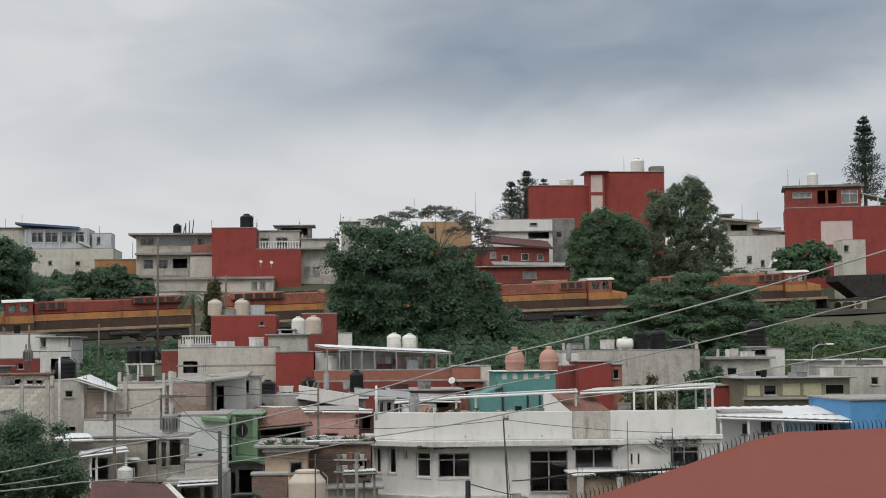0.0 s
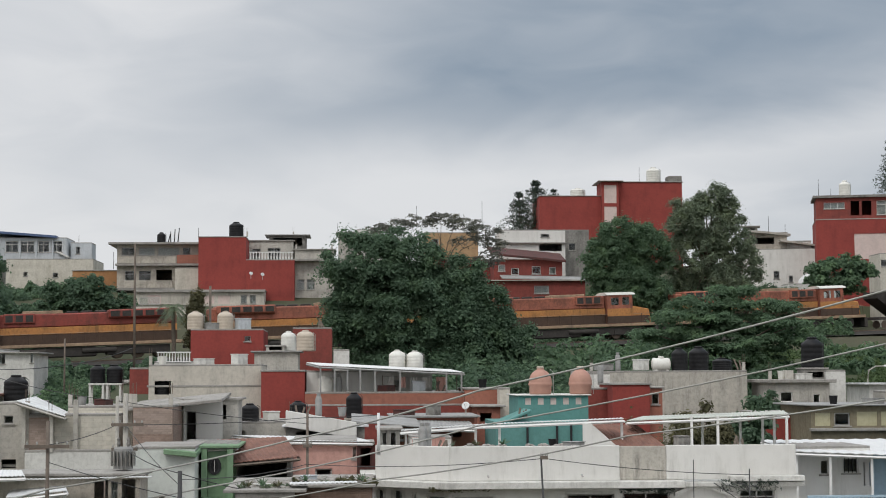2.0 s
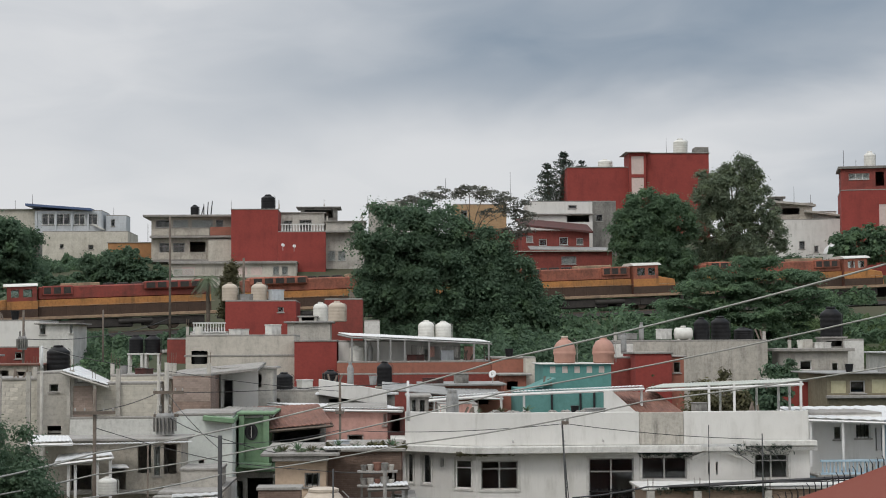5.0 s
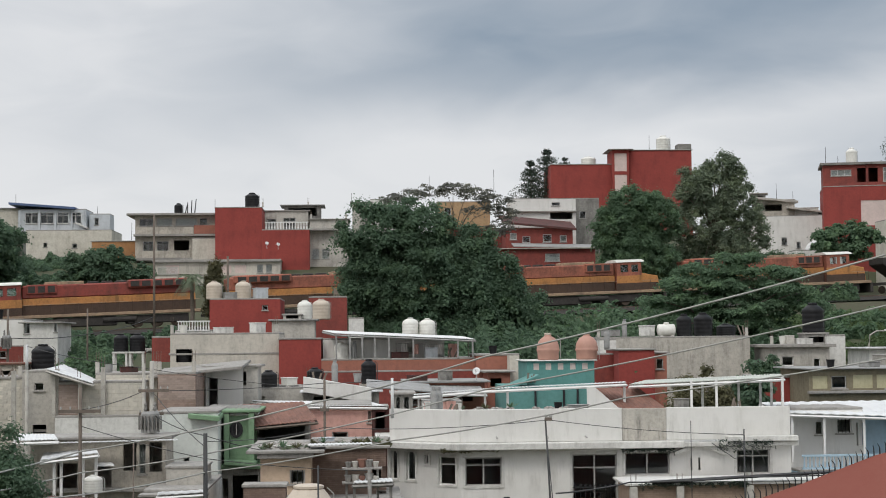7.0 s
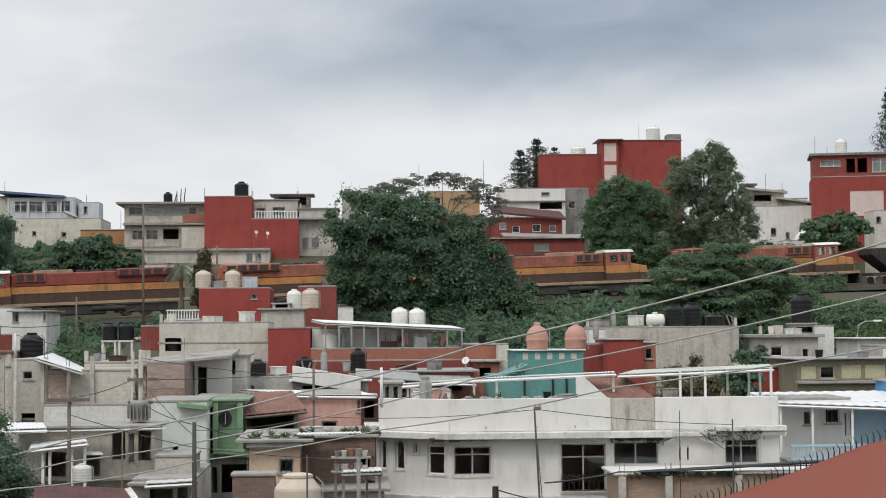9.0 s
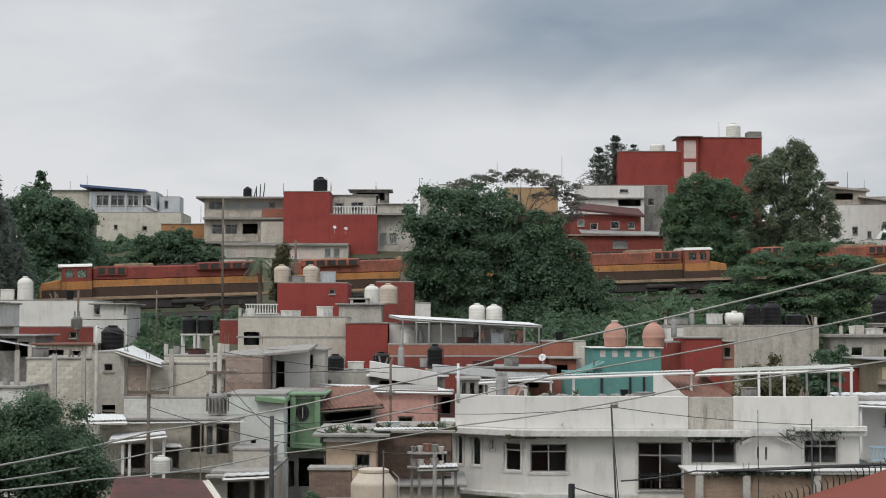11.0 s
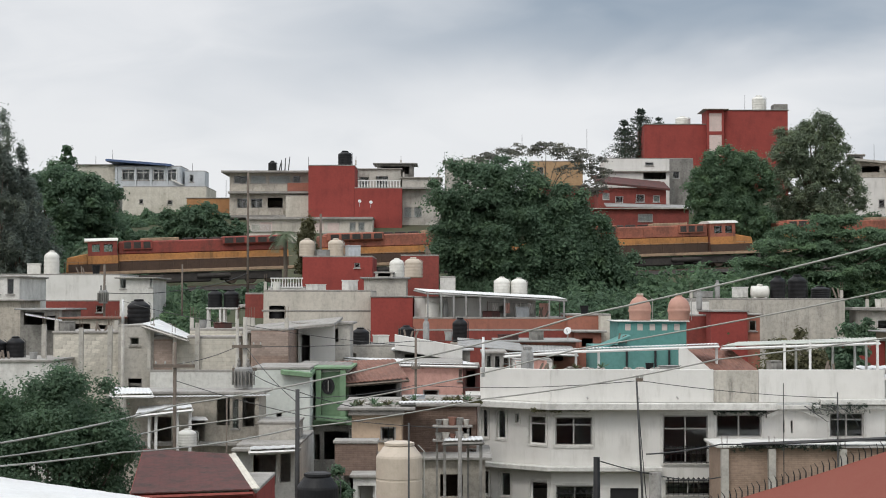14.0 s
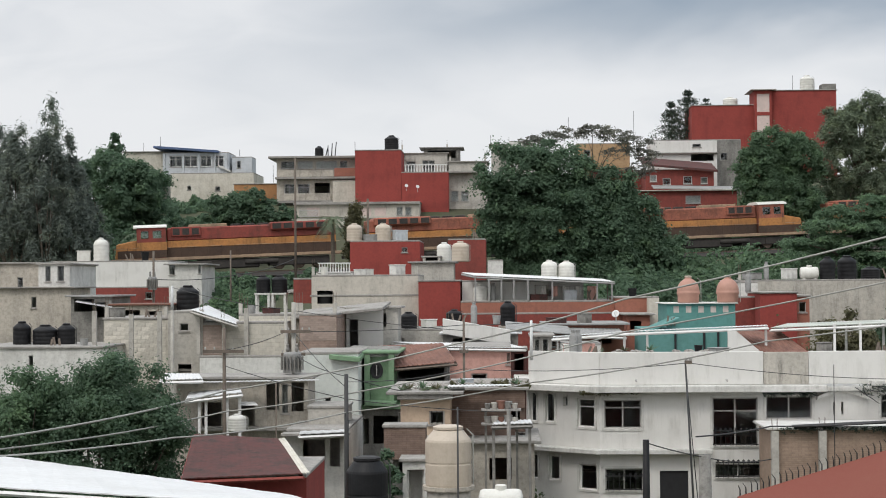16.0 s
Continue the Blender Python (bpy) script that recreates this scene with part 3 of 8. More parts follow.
def sheet_roof(label, corners, material, waves=0.15, amp=0.011, name="sheet_roof", category="roof", posts=(), post_mat="frame_white", post_r=0.05, beam=True):
    """Corrugated sheet on four corners (front left, front right, back right, back left), on a frame of posts."""
    a, b, c, d = [Vector(p) for p in corners]
    org = (a + b) / 2
    org.z = min(p.z for p in (a, b, c, d))
    if posts:
        org.z = min(p[2] for p in posts)
    ob = thing(name, Matrix.Translation(org), label, category)
    n = max(4, int((b - a).length / waves) * 2)
    bm = bmesh.new()
    top, low = [], []
    for k in range(n + 1):
        s = k / n
        off = Vector((0, 0, min(amp, 0.03) * (1 if k % 2 else -1)))
        top.append((bm.verts.new(a.lerp(b, s) - org + off), bm.verts.new(d.lerp(c, s) - org + off)))
        off.z -= 0.03
        low.append((bm.verts.new(a.lerp(b, s) - org + off), bm.verts.new(d.lerp(c, s) - org + off)))
    for k in range(n):
        bm.faces.new((top[k][0], top[k + 1][0], top[k + 1][1], top[k][1]))
        bm.faces.new((low[k][0], low[k][1], low[k + 1][1], low[k + 1][0]))
        bm.faces.new((top[k][0], low[k][0], low[k + 1][0], top[k + 1][0]))
        bm.faces.new((top[k][1], top[k + 1][1], low[k + 1][1], low[k][1]))
    bm.faces.new((top[0][0], top[0][1], low[0][1], low[0][0]))
    bm.faces.new((top[-1][0], low[-1][0], low[-1][1], top[-1][1]))
    part("sheet", bm, M[material], ob)
    drop = Vector((0, 0, -0.14))
    if beam:
        for p, q in ((a, b), (d, c), (a, d), (b, c)):
            bm = bmesh.new()
            tube(bm, (p - org + drop, q - org + drop), 0.06, n=4)
            part("beam", bm, M[post_mat], ob)
    for px, py, z0, z1 in posts:
        bm = bmesh.new()
        bx(bm, px - org.x - post_r, px - org.x + post_r, py - org.y - post_r, py - org.y + post_r, z0 - org.z, z1 - org.z)
        part("post", bm, M[post_mat], ob)
    return ob


# ---- water tanks ----


def tank(label, x, y, z, r, h, material="tank_black", group="rooftop water tanks", domed=False, plain=False):
    """Ribbed rooftop tank with a shoulder and a screw lid; z is the level it stands on."""
    ob = thing("water_tank", pose(x, y, z), label, "water tank", group)
    s = h * 0.74
    prof = [(r * 0.97, 0), (r, h * 0.04)]
    for k in range(4):
        q = h * (0.1 + 0.16 * k)
        prof += [(r, q), (r * 0.978, q + h * 0.03), (r * 0.978, q + h * 0.07), (r, q + h * 0.10)]
    if domed:
        prof += [(r, s * 0.98), (r * 0.92, s + h * 0.07), (r * 0.74, s + h * 0.14), (r * 0.5, s + h * 0.19), (r * 0.34, s + h * 0.2)]
    else:
        prof += [(r, s), (r * 0.93, s + h * 0.045), (r * 0.5, s + h * 0.17), (r * 0.42, s + h * 0.18)]
    if plain:
        prof = [(r * 0.98, 0), (r, h * 0.03), (r, h * 0.34), (r * 0.985, h * 0.35), (r * 0.985, h * 0.37), (r, h * 0.38), (r, h * 0.7), (r * 0.97, h * 0.735), (r * 0.68, h * 0.87), (r * 0.62, h * 0.885)]
    if material == "tank_salmon":
        prof = [(r * 0.86, 0), (r * 0.92, h * 0.06), (r * 0.93, h * 0.3), (r * 1.0, h * 0.34), (r, h * 0.4), (r * 0.96, h * 0.42), (r * 0.97, h * 0.47), (r * 0.93, h * 0.57), (r * 0.83, h * 0.68), (r * 0.66, h * 0.78), (r * 0.44, h * 0.85), (r * 0.3, h * 0.88), (r * 0.29, h * 0.93)]
    bm = bmesh.new()
    lathe(bm, prof, 36 if plain else 24)
    part("body", bm, M[material], ob, smooth=not plain)
    bm = bmesh.new()
    q = prof[-1][1]
    lathe(bm, [(prof[-1][0] * 0.95, q), (prof[-1][0] * 1.06, q + h * 0.01), (prof[-1][0] * 1.06, q + h * 0.05), (prof[-1][0] * 0.8, q + h * 0.07)], 20)
    part("lid", bm, M["tank_beige" if material == "tank_salmon" else material], ob)
    bm = bmesh.new()
    tube(bm, ((r + 0.05, 0, 0.02), (r + 0.05, 0, h * 0.8), (r * 0.8, 0, h * 0.9)), 0.02, n=6)
    part("pipe", bm, M["cable_dark" if material == "tank_black" else "cable"], ob)
    return ob


# ---- trees ----


def leaf_mesh(name, centres, normals, sizes, material, parent, rng, droop=0.0, stretch=1.6):
    """One mesh of many small folded leaf sprays."""
    n = len(centres)
    nrm = normals / (np.linalg.norm(normals, axis=1, keepdims=True) + 1e-9)
    rnd = rng.normal(size=(n, 3))
    rnd[:, 2] -= droop
    t = np.cross(nrm, rnd)
    t /= np.linalg.norm(t, axis=1, keepdims=True) + 1e-9
    b = np.cross(nrm, t)
    s = sizes[:, None]
    lift = nrm * s * 0.22
    v = np.stack([centres - t * s * stretch * 0.5, centres - b * s * 0.5 + lift, centres + t * s * stretch * 0.5, centres + b * s * 0.5 + lift], axis=1).reshape(-1, 3)
    idx = np.arange(n)[:, None] * 4
    tri = np.concatenate([idx + np.array([[0, 1, 2]]), idx + np.array([[0, 2, 3]])], axis=1).reshape(-1, 3)
    me = bpy.data.meshes.new(name)
    me.vertices.add(len(v))
    me.vertices.foreach_set("co", v.astype(np.float32).ravel())
    me.loops.add(tri.size)
    me.loops.foreach_set("vertex_index", tri.astype(np.int32).ravel())
    me.polygons.add(len(tri))
    me.polygons.foreach_set("loop_start", np.arange(0, tri.size, 3, dtype=np.int32))
    me.update(calc_edges=True)
    me.materials.append(material)
    ob = new(name, me)
    ob.parent = parent
    return ob


def tree(label, x, y, height, rx, ry=None, low=0.25, clumps=70, leaves=14000, size=0.38, leaf="dark", seed=1, trunk_r=0.35, flat=1.0, open_crown=0.0, base=None, name="tree", skew=0.0, clump_r=0.17, top_pow=1.0, taper=0.0):
    """A trunk with limbs to every clump of the crown; the crown fills an uneven dome from low*height to the top."""
    rng = np.random.default_rng(seed)
    ry = ry or rx
    z0 = ground_z(x, y) - 0.2 if base is None else base
    ob = thing(name, pose(x, y, z0), label, "tree")
    rz = height * (1 - low) / 2
    cz = height * low + rz
    d = rng.normal(size=(clumps, 3))
    d /= np.linalg.norm(d, axis=1, keepdims=True)
    rad = rng.uniform(0.25, 1.0, clumps) ** 0.45
    if open_crown:
        rad = rng.uniform(0.75, 1.0, clumps)
    lump = 1 + 0.13 * np.sin(d[:, 0] * 4.1 + seed) * np.cos(d[:, 2] * 3.3 + seed * 2) + rng.normal(0, 0.06, clumps)
    rad = rad * lump * 0.88
    c = np.stack([d[:, 0] * rx * rad, d[:, 1] * ry * rad, cz + np.sign(d[:, 2]) * np.abs(d[:, 2]) ** top_pow * rz * np.where(d[:, 2] < 0, 0.9, 1.0) * rad], axis=1)
    if taper:
        c[:, :2] *= np.clip(1.15 - taper * (c[:, 2:3] - cz) / rz, 0.12, 2.0)
    c[:, 0] += skew * (c[:, 2] - cz) / rz
    cr = (rx * ry * rz) ** (1 / 3) * clump_r * rng.uniform(0.75, 1.35, clumps)
    per = max(1, leaves // clumps)
    u = rng.normal(size=(clumps, per, 3))
    u /= np.linalg.norm(u, axis=2, keepdims=True)
    u[:, :, 2] = np.where(u[:, :, 2] < -0.6, -u[:, :, 2] * 0.7, u[:, :, 2])
    rr = np.minimum(np.abs(rng.normal(0.62, 0.38, (clumps, per))), 2.0)
    off = u * (rr * cr[:, None])[:, :, None]
    off[:, :, 2] *= 0.92 * flat
    pts = (c[:, None, :] + off).reshape(-1, 3)
    nr = (u + rng.normal(0, 0.45, u.shape) + np.array([0, 0, 0.55])).reshape(-1, 3)
    sz = size * rng.uniform(0.6, 1.35, len(pts))
    leaf_mesh("crown", pts, nr, sz, LEAF[leaf], ob, rng, stretch=4.0 if leaf == "plume" else 1.6)
    bm = bmesh.new()
    fork = Vector((0.02 * height * math.sin(seed), 0, height * (low + 0.08)))
    tube(bm, [(0, 0, 0), (0.1 * math.sin(seed * 3), 0.05, fork.z * 0.5), fork], trunk_r, trunk_r * 0.72, 9)
    part("trunk", bm, M["bark"], ob, smooth=True)
    for k in rng.choice(clumps, min(clumps, 16), replace=False):
        e = Vector(c[k])
        mid = fork.lerp(e, 0.5) + Vector((rng.normal(0, 0.04) * rx, rng.normal(0, 0.04) * rx, 0.05 * rz))
        bm = bmesh.new()
        tube(bm, [fork - Vector((0, 0, trunk_r)), mid, e], trunk_r * 0.42, trunk_r * 0.09, 6)
        part("limb", bm, M["bark"], ob, smooth=True)
    return ob


def lobed_tree(label, y, lobes, base, trunk_x, deep=0.8, density=9.0, per=330, size=0.17, leaf="dark", seed=1, trunk_r=0.4, clump=0.75, flat=0.8, shell=0.55, name="tree", limbs=18, fork_z=None):
    """A crown of overlapping lobes (x, z, half width, half height); clumps of leaves sit mostly on the outside of each lobe."""
    rng = np.random.default_rng(seed)
    ob = thing(name, pose(trunk_x, y, base), label, "tree")
    cs, rs_ = [], []
    for lx, lz, rx, rz in lobes:
        ry = rx * deep
        n = max(5, int(density * (rx * rz) ** 0.85))
        d = rng.normal(size=(n, 3))
        d /= np.linalg.norm(d, axis=1, keepdims=True)
        d[:, 1] = np.where(rng.uniform(size=n) < 0.3, d[:, 1], -np.abs(d[:, 1]))
        rad = (shell + (0.92 - shell) * rng.uniform(0, 1, n) ** 0.5)[:, None] * (1 + rng.normal(0, 0.07, (n, 1)))
        cs.append(d * rad * np.array([rx, ry, rz]) + np.array([lx - trunk_x, 0, lz - base]))
        rs_.append(clump * rng.uniform(0.6, 1.3, n))
    c, cr = np.concatenate(cs), np.concatenate(rs_)
    n = len(c)
    u = rng.normal(size=(n, per, 3))
    u /= np.linalg.norm(u, axis=2, keepdims=True)
    u[:, :, 2] = np.where(u[:, :, 2] < -0.5, -u[:, :, 2] * 0.6, u[:, :, 2])
    rr = np.minimum(np.abs(rng.normal(0.65, 0.36, (n, per))), 1.9)
    off = u * (rr * cr[:, None])[:, :, None]
    # the rim of every clump hangs lower than its middle
    off[:, :, 2] = off[:, :, 2] * flat - 0.28 * (off[:, :, 0] ** 2 + off[:, :, 1] ** 2) / cr[:, None]
    pts = (c[:, None, :] + off).reshape(-1, 3)
    nr = (u + rng.normal(0, 0.45, u.shape) + np.array([0, 0, 0.6])).reshape(-1, 3)
    leaf_mesh("crown", pts, nr, size * rng.uniform(0.6, 1.35, len(pts)), LEAF[leaf], ob, rng)
    top = max(q[1] + q[3] for q in lobes) - base
    fork = Vector((0, 0, (fork_z - base) if fork_z else top * 0.3))
    bm = bmesh.new()
    tube(bm, [(0.15 * math.sin(seed), 0, 0), (0.12 * math.sin(seed * 3), 0.05, fork.z * 0.5), fork], trunk_r, trunk_r * 0.75, 9)
    part("trunk", bm, M["bark"], ob, smooth=True)
    for k in rng.choice(n, min(n, limbs), replace=False):
        e = Vector(c[k])
        mid = fork.lerp(e, 0.5) + Vector((rng.normal(0, 0.25), rng.normal(0, 0.25), 0.06 * top))
        bm = bmesh.new()
        tube(bm, [fork - Vector((0, 0, trunk_r)), mid, e], trunk_r * 0.4, trunk_r * 0.08, 6)
        part("limb", bm, M["bark"], ob, smooth=True)
    return ob


def conifer(label, x, y, height, spread, seed=1, base=None, tiers=16, leaf="pine", taper=0.6, size=0.35, density=60):
    """Tiered pine: whorls of upswept branches along one straight trunk."""
    rng = np.random.default_rng(seed)
    z0 = ground_z(x, y) - 0.2 if base is None else base
    ob = thing("conifer", pose(x, y, z0), label, "tree")
    bm = bmesh.new()
    tube(bm, [(0, 0, 0), (0.05, 0, height * 0.5), (0, 0, height)], 0.03 * height ** 0.9, 0.03, 8)
    part("trunk", bm, M["bark"], ob, smooth=True)
    pts, nrs = [], []
    for k in range(tiers):
        f = k / tiers
        z = height * (0.22 + 0.78 * f) + rng.uniform(-0.5, 0.5) * height / tiers
        reach = spread * (1 - f) ** taper * rng.uniform(0.72, 1.12) + 0.2
        for q in range(6):
            a = q * math.pi / 3 + rng.uniform(-0.4, 0.4) + k
            tip = Vector((math.cos(a) * reach, math.sin(a) * reach, z + reach * 0.28))
            if q % 2 == 0:
                bm = bmesh.new()
                tube(bm, [(0, 0, z), tip * 0.5 + Vector((0, 0, z * 0.5)), tip], 0.05, 0.015, 5)
                part("branch", bm, M["bark"], ob)
            s = rng.uniform(0.15, 1.0, density)
            p = np.stack([math.cos(a) * reach * s, math.sin(a) * reach * s, z + reach * 0.28 * s ** 1.5], axis=1) + rng.normal(0, 0.06 * reach + 0.05, (density, 3)) * np.array([1, 1, 1.3])
            pts.append(p)
            nrs.append(rng.normal(0, 0.5, (density, 3)) + np.array([0, 0, 0.6]))
    pts, nrs = np.concatenate(pts), np.concatenate(nrs)
    leaf_mesh("crown", pts, nrs, size * rng.uniform(0.6, 1.3, len(pts)), LEAF[leaf], ob, rng, stretch=3.2)
    return ob


def shrubs(label, spots, size, leaf, seed, per=500, name="shrubs"):
    """A thicket of low bushes as one object."""
    rng = np.random.default_rng(seed)
    x0, y0 = spots[0][0], spots[0][1]
    ob = thing(name, pose(x0, y0, ground_z(x0, y0)), label, "shrubs", kind="stuff")
    pts, nrs = [], []
    for x, y, r, h in spots:
        z = ground_z(x, y) - 0.1
        u = rng.normal(size=(per, 3))
        u /= np.linalg.norm(u, axis=1, keepdims=True)
        u[:, 2] = np.abs(u[:, 2])
        s = rng.uniform(0.4, 1.0, (per, 1)) ** 0.5 * (1 + 0.25 * np.sin(u[:, :1] * 5 + x))
        pts.append(u * s * np.array([r, r * 0.8, h]) + np.array([x - x0, y - y0, z - ground_z(x0, y0)]))
        nrs.append(u + rng.normal(0, 0.5, (per, 3)))
    pts, nrs = np.concatenate(pts), np.concatenate(nrs)
    leaf_mesh("foliage", pts, nrs, size * rng.uniform(0.6, 1.4, len(pts)), LEAF[leaf], ob, rng)
    return ob

# ---- houses on the crest of the hill ----
def porthole(x, y, z, rx, rz):
    """Oval window with a dark iron ring, set in a wall that faces the street."""
    ob = thing("oval_window", pose(x, y, z - rz), "dark oval window in the green wall", "window")
    bm = bmesh.new()
    ring = []
    for k in range(24):
        a = k * math.pi / 12
        c = Vector((math.cos(a) * rx, 0, rz + math.sin(a) * rz))
        o = Vector((math.cos(a) * 0.06, 0, math.sin(a) * 0.06))
        ring.append([bm.verts.new(v) for v in (c - o + Vector((0, 0.01, 0)), c - o - Vector((0, 0.05, 0)), c + o - Vector((0, 0.05, 0)), c + o + Vector((0, 0.01, 0)))])
    for k in range(24):
        p, q = ring[k], ring[(k + 1) % 24]
        for i in range(4):
            bm.faces.new((p[i], p[(i + 1) % 4], q[(i + 1) % 4], q[i]))
    part("ring", bm, M["iron"], ob)
    bm = bmesh.new()
    f = [bm.verts.new((math.cos(k * math.pi / 12) * rx, -0.012, rz + math.sin(k * math.pi / 12) * rz)) for k in range(24)]
    b = [bm.verts.new((v.co.x, 0.005, v.co.z)) for v in f]
    bm.faces.new(f)
    bm.faces.new(b[::-1])
    for k in range(24):
        bm.faces.new((f[k], b[k], b[(k + 1) % 24], f[(k + 1) % 24]))
    part("pane", bm, M["tank_black"], ob)
    box_part("bar", (-0.015, 0.015, -0.04, -0.015, rz * 0.1, rz * 1.9), M["frame"], ob)


h = house("pale blue and cream two-storey house with flat roof", -42.13, 215.0, 24.49, 10.67, 9, "cream", [(2.15, 2.65, 1.51, 2.08, "s"), (5.73, 6.38, 1.65, 2.23, "s")])
house("pale grey-blue upper storey with a row of windows", -43.33, 216.0, 27.2, 8.49, 6, "bluegrey", [(0.9, 2.5, 0.35, 1.75, "w"), (2.75, 4.45, 0.35, 1.75, "w"), (4.9, 6.3, 0.35, 1.75, "w"), (6.5, 7.9, 0.35, 1.75, "w")], slab=0.0, roof="slab", base=24.49, name="roof_storey", frames="frame_white", parapet=0)
house("small pale blue stair hut on a roof", -34.56, 217.0, 26.66, 2.60, 3.5, "bluegrey", [(0.65, 1.16, 0.44, 1.38, "s")], base=24.49, name="stair_hut", category="roof hut")
house("low cream house with grey sheet roof behind a tree", -49.04, 219.0, 27.62, 5.11, 6, "cream", roof="sheet_grey", slab=0.3)


def block(label, x, y, z0, z1, w, d, material, name, category, group=""):
    """A solid upright block with softened edges."""
    ob = thing(name, pose(x, y, z0), label, category, group)
    box_part("body", (0, w, 0, d, 0, z1 - z0), M[material], ob, bevel=0.015)
    return ob


def sloped_slab(label, x0, x1, y0, y1, zl, zr, th, material, name="roof_slab", category="roof", drop=0.0):
    """A slab whose top falls from zl on the left to zr on the right; drop lowers its back edge."""
    ob = thing(name, pose(x0, y0, zl - th), label, category)
    bm = bmesh.new()
    v = [bm.verts.new(p) for p in ((0, 0, 0), (x1 - x0, 0, zr - zl), (x1 - x0, y1 - y0, zr - zl - drop), (0, y1 - y0, -drop), (0, 0, th), (x1 - x0, 0, zr - zl + th), (x1 - x0, y1 - y0, zr - zl + th - drop), (0, y1 - y0, th - drop))]
    for f in ((0, 3, 2, 1), (4, 5, 6, 7), (0, 1, 5, 4), (1, 2, 6, 5), (2, 3, 7, 6), (3, 0, 4, 7)):
        bm.faces.new([v[i] for i in f])
    part("slab", bm, M[material], ob, bevel=0.02)
    return ob


sloped_slab("dark blue edged mono-pitch roof of the pale house", -44.4, -36.1, 215.3, 222.3, 28.15, 27.5, 0.3, "navy")
sloped_slab("pale grey canopy edge beside the pale house", -36.0, -34.6, 215.5, 217.0, 25.6, 24.95, 0.22, "white_old", "canopy", "canopy")
for q in (-43.1, -40.65, -38.65, -36.6, -35.1):
    block("slim pale pier between upper windows", q - 0.11, 215.85, 24.49, 27.2, 0.22, 0.14, "bluegrey", "pier", "pier", "piers of the pale house")
house("low orange painted house with flat roof", -32.54, 206.0, 22.51, 5.90, 6, "orange", slab=0.1)
h = house("grey-brown two-storey house with wide balconies", -26.52, 200.0, 25.15, 9.40, 8, "beige", [(0.5, 2.2, 0.3, 1.2, "w"), (2.5, 4.3, 0.3, 1.2, "c"), (4.7, 7.2, 0.3, 1.2, "c"), (7.5, 8.4, 0.3, 1.2, "w"), (0.9, 2.1, 3.0, 4.5, "w"), (2.5, 3.9, 3.0, 4.5, "w"), (4.5, 6.3, 2.9, 4.7, "o")], ledges=[(2.21, 0.8, 0.25), (5.01, 0.9, 0.3)], slab=0.9, slab_t=0.25)
block("faded orange parapet panel on the upper balcony", -19.6, 199.3, 22.96, 23.95, 2.5, 0.2, "terracotta", "parapet", "parapet")
block("grey parapet panel on the upper balcony", -26.3, 199.3, 22.96, 23.75, 6.6, 0.2, "beige", "parapet", "parapet")
block("grey parapet panel on the lower balcony", -25.6, 199.2, 20.16, 21.0, 5.5, 0.2, "beige", "parapet", "parapet")
house("cream side wing of the balcony house", -19.76, 199.0, 22.35, 2.92, 4, "cream", name="house")
house("beige terraced wall with pale blind windows", -23.42, 192.0, 19.45, 14.20, 5, "render", [(1.41, 2.82, 0.5, 1.5, "p"), (7.4, 8.7, 0.55, 1.45, "p"), (9.1, 10.4, 0.55, 1.45, "p"), (11.6, 12.3, 0.5, 1.45, "c"), (12.6, 13.3, 0.5, 1.45, "c")], ledges=[(0.0, 0.35, 0.2), (1.75, 0.5, 0.2)], slab=0.1)
house("tall brick-red house with flat roof", -16.85, 196.0, 25.70, 5.36, 9, "red", slab=0.05)
h = house("brick-red house with roof terrace", -11.47, 196.0, 23.08, 5.46, 9, "red", [], slab=0.0, parapet=0)
house("grey upper storey behind the red house terrace", -11.71, 202.0, 25.75, 5.38, 6, "concrete", [(0.5, 1.6, 0.9, 2.2, "w"), (2.4, 3.9, 0.8, 2.3, "w")], base=23.08 , name="roof_storey", slab=0.2)
house("grey house beside the red house with balcony", -6.04, 198.0, 24.41, 4.45, 7, "concrete", [(0.23, 1.1, 3.4, 4.6, "c"), (1.4, 2.3, 3.4, 4.6, "c")], ledges=[(1.06, 0.9, 0.25)], slab=0.25)
house("small dark-roofed hut on a grey roof", -9.20, 203.0, 26.47, 4.33, 4, "concrete_dark", [(0.47, 3.86, 0.27, 1.22, "o")], slab=0.5, base=24.41, name="stair_hut", category="roof hut", roof="sheet_grey")
house("grey box house with flat roof on the crest", -1.18, 222.0, 28.38, 2.37, 5, "concrete", slab=0.3)
house("whitish block house behind a big tree", 1.20, 225.0, 29.00, 3.45, 5, "white_old")
house("ochre house behind a spreading tree", 9.4, 210.0, 27.35, 6.6, 6, "ochre", [(0.91, 1.75, 0.70, 1.55, "s")])
house("white house with roof terrace", 18.31, 205.0, 27.25, 7.79, 7, "white", [(4.85, 5.87, 0.41, 0.82, "s"), (4.65, 7.38, 1.65, 2.47, "o")], ledges=[(1.44, 0.4, 0.15)])
house("dark red house below a sloping sheet roof", 16.89, 198.0, 23.2, 7.92, 7, "red_dull", [(0.5, 1.3, 0.5, 1.3, "c"), (2.0, 2.9, 0.9, 1.7, "s"), (4.4, 5.4, 0.7, 1.6, "w"), (6.4, 7.2, 0.8, 1.6, "c")], slab=0.1, roof="roof_rust", frames="frame_white")
sloped_slab("dark red sloping sheet roof edge", 16.5, 25.2, 197.3, 203.0, 24.0, 23.15, 0.25, "roof_rust_dark", drop=-1.2)
sloped_slab("grey sheet roof over a red-brown porch", 17.5, 27.3, 194.5, 197.5, 21.0, 20.75, 0.14, "sheet_grey", drop=-0.5)
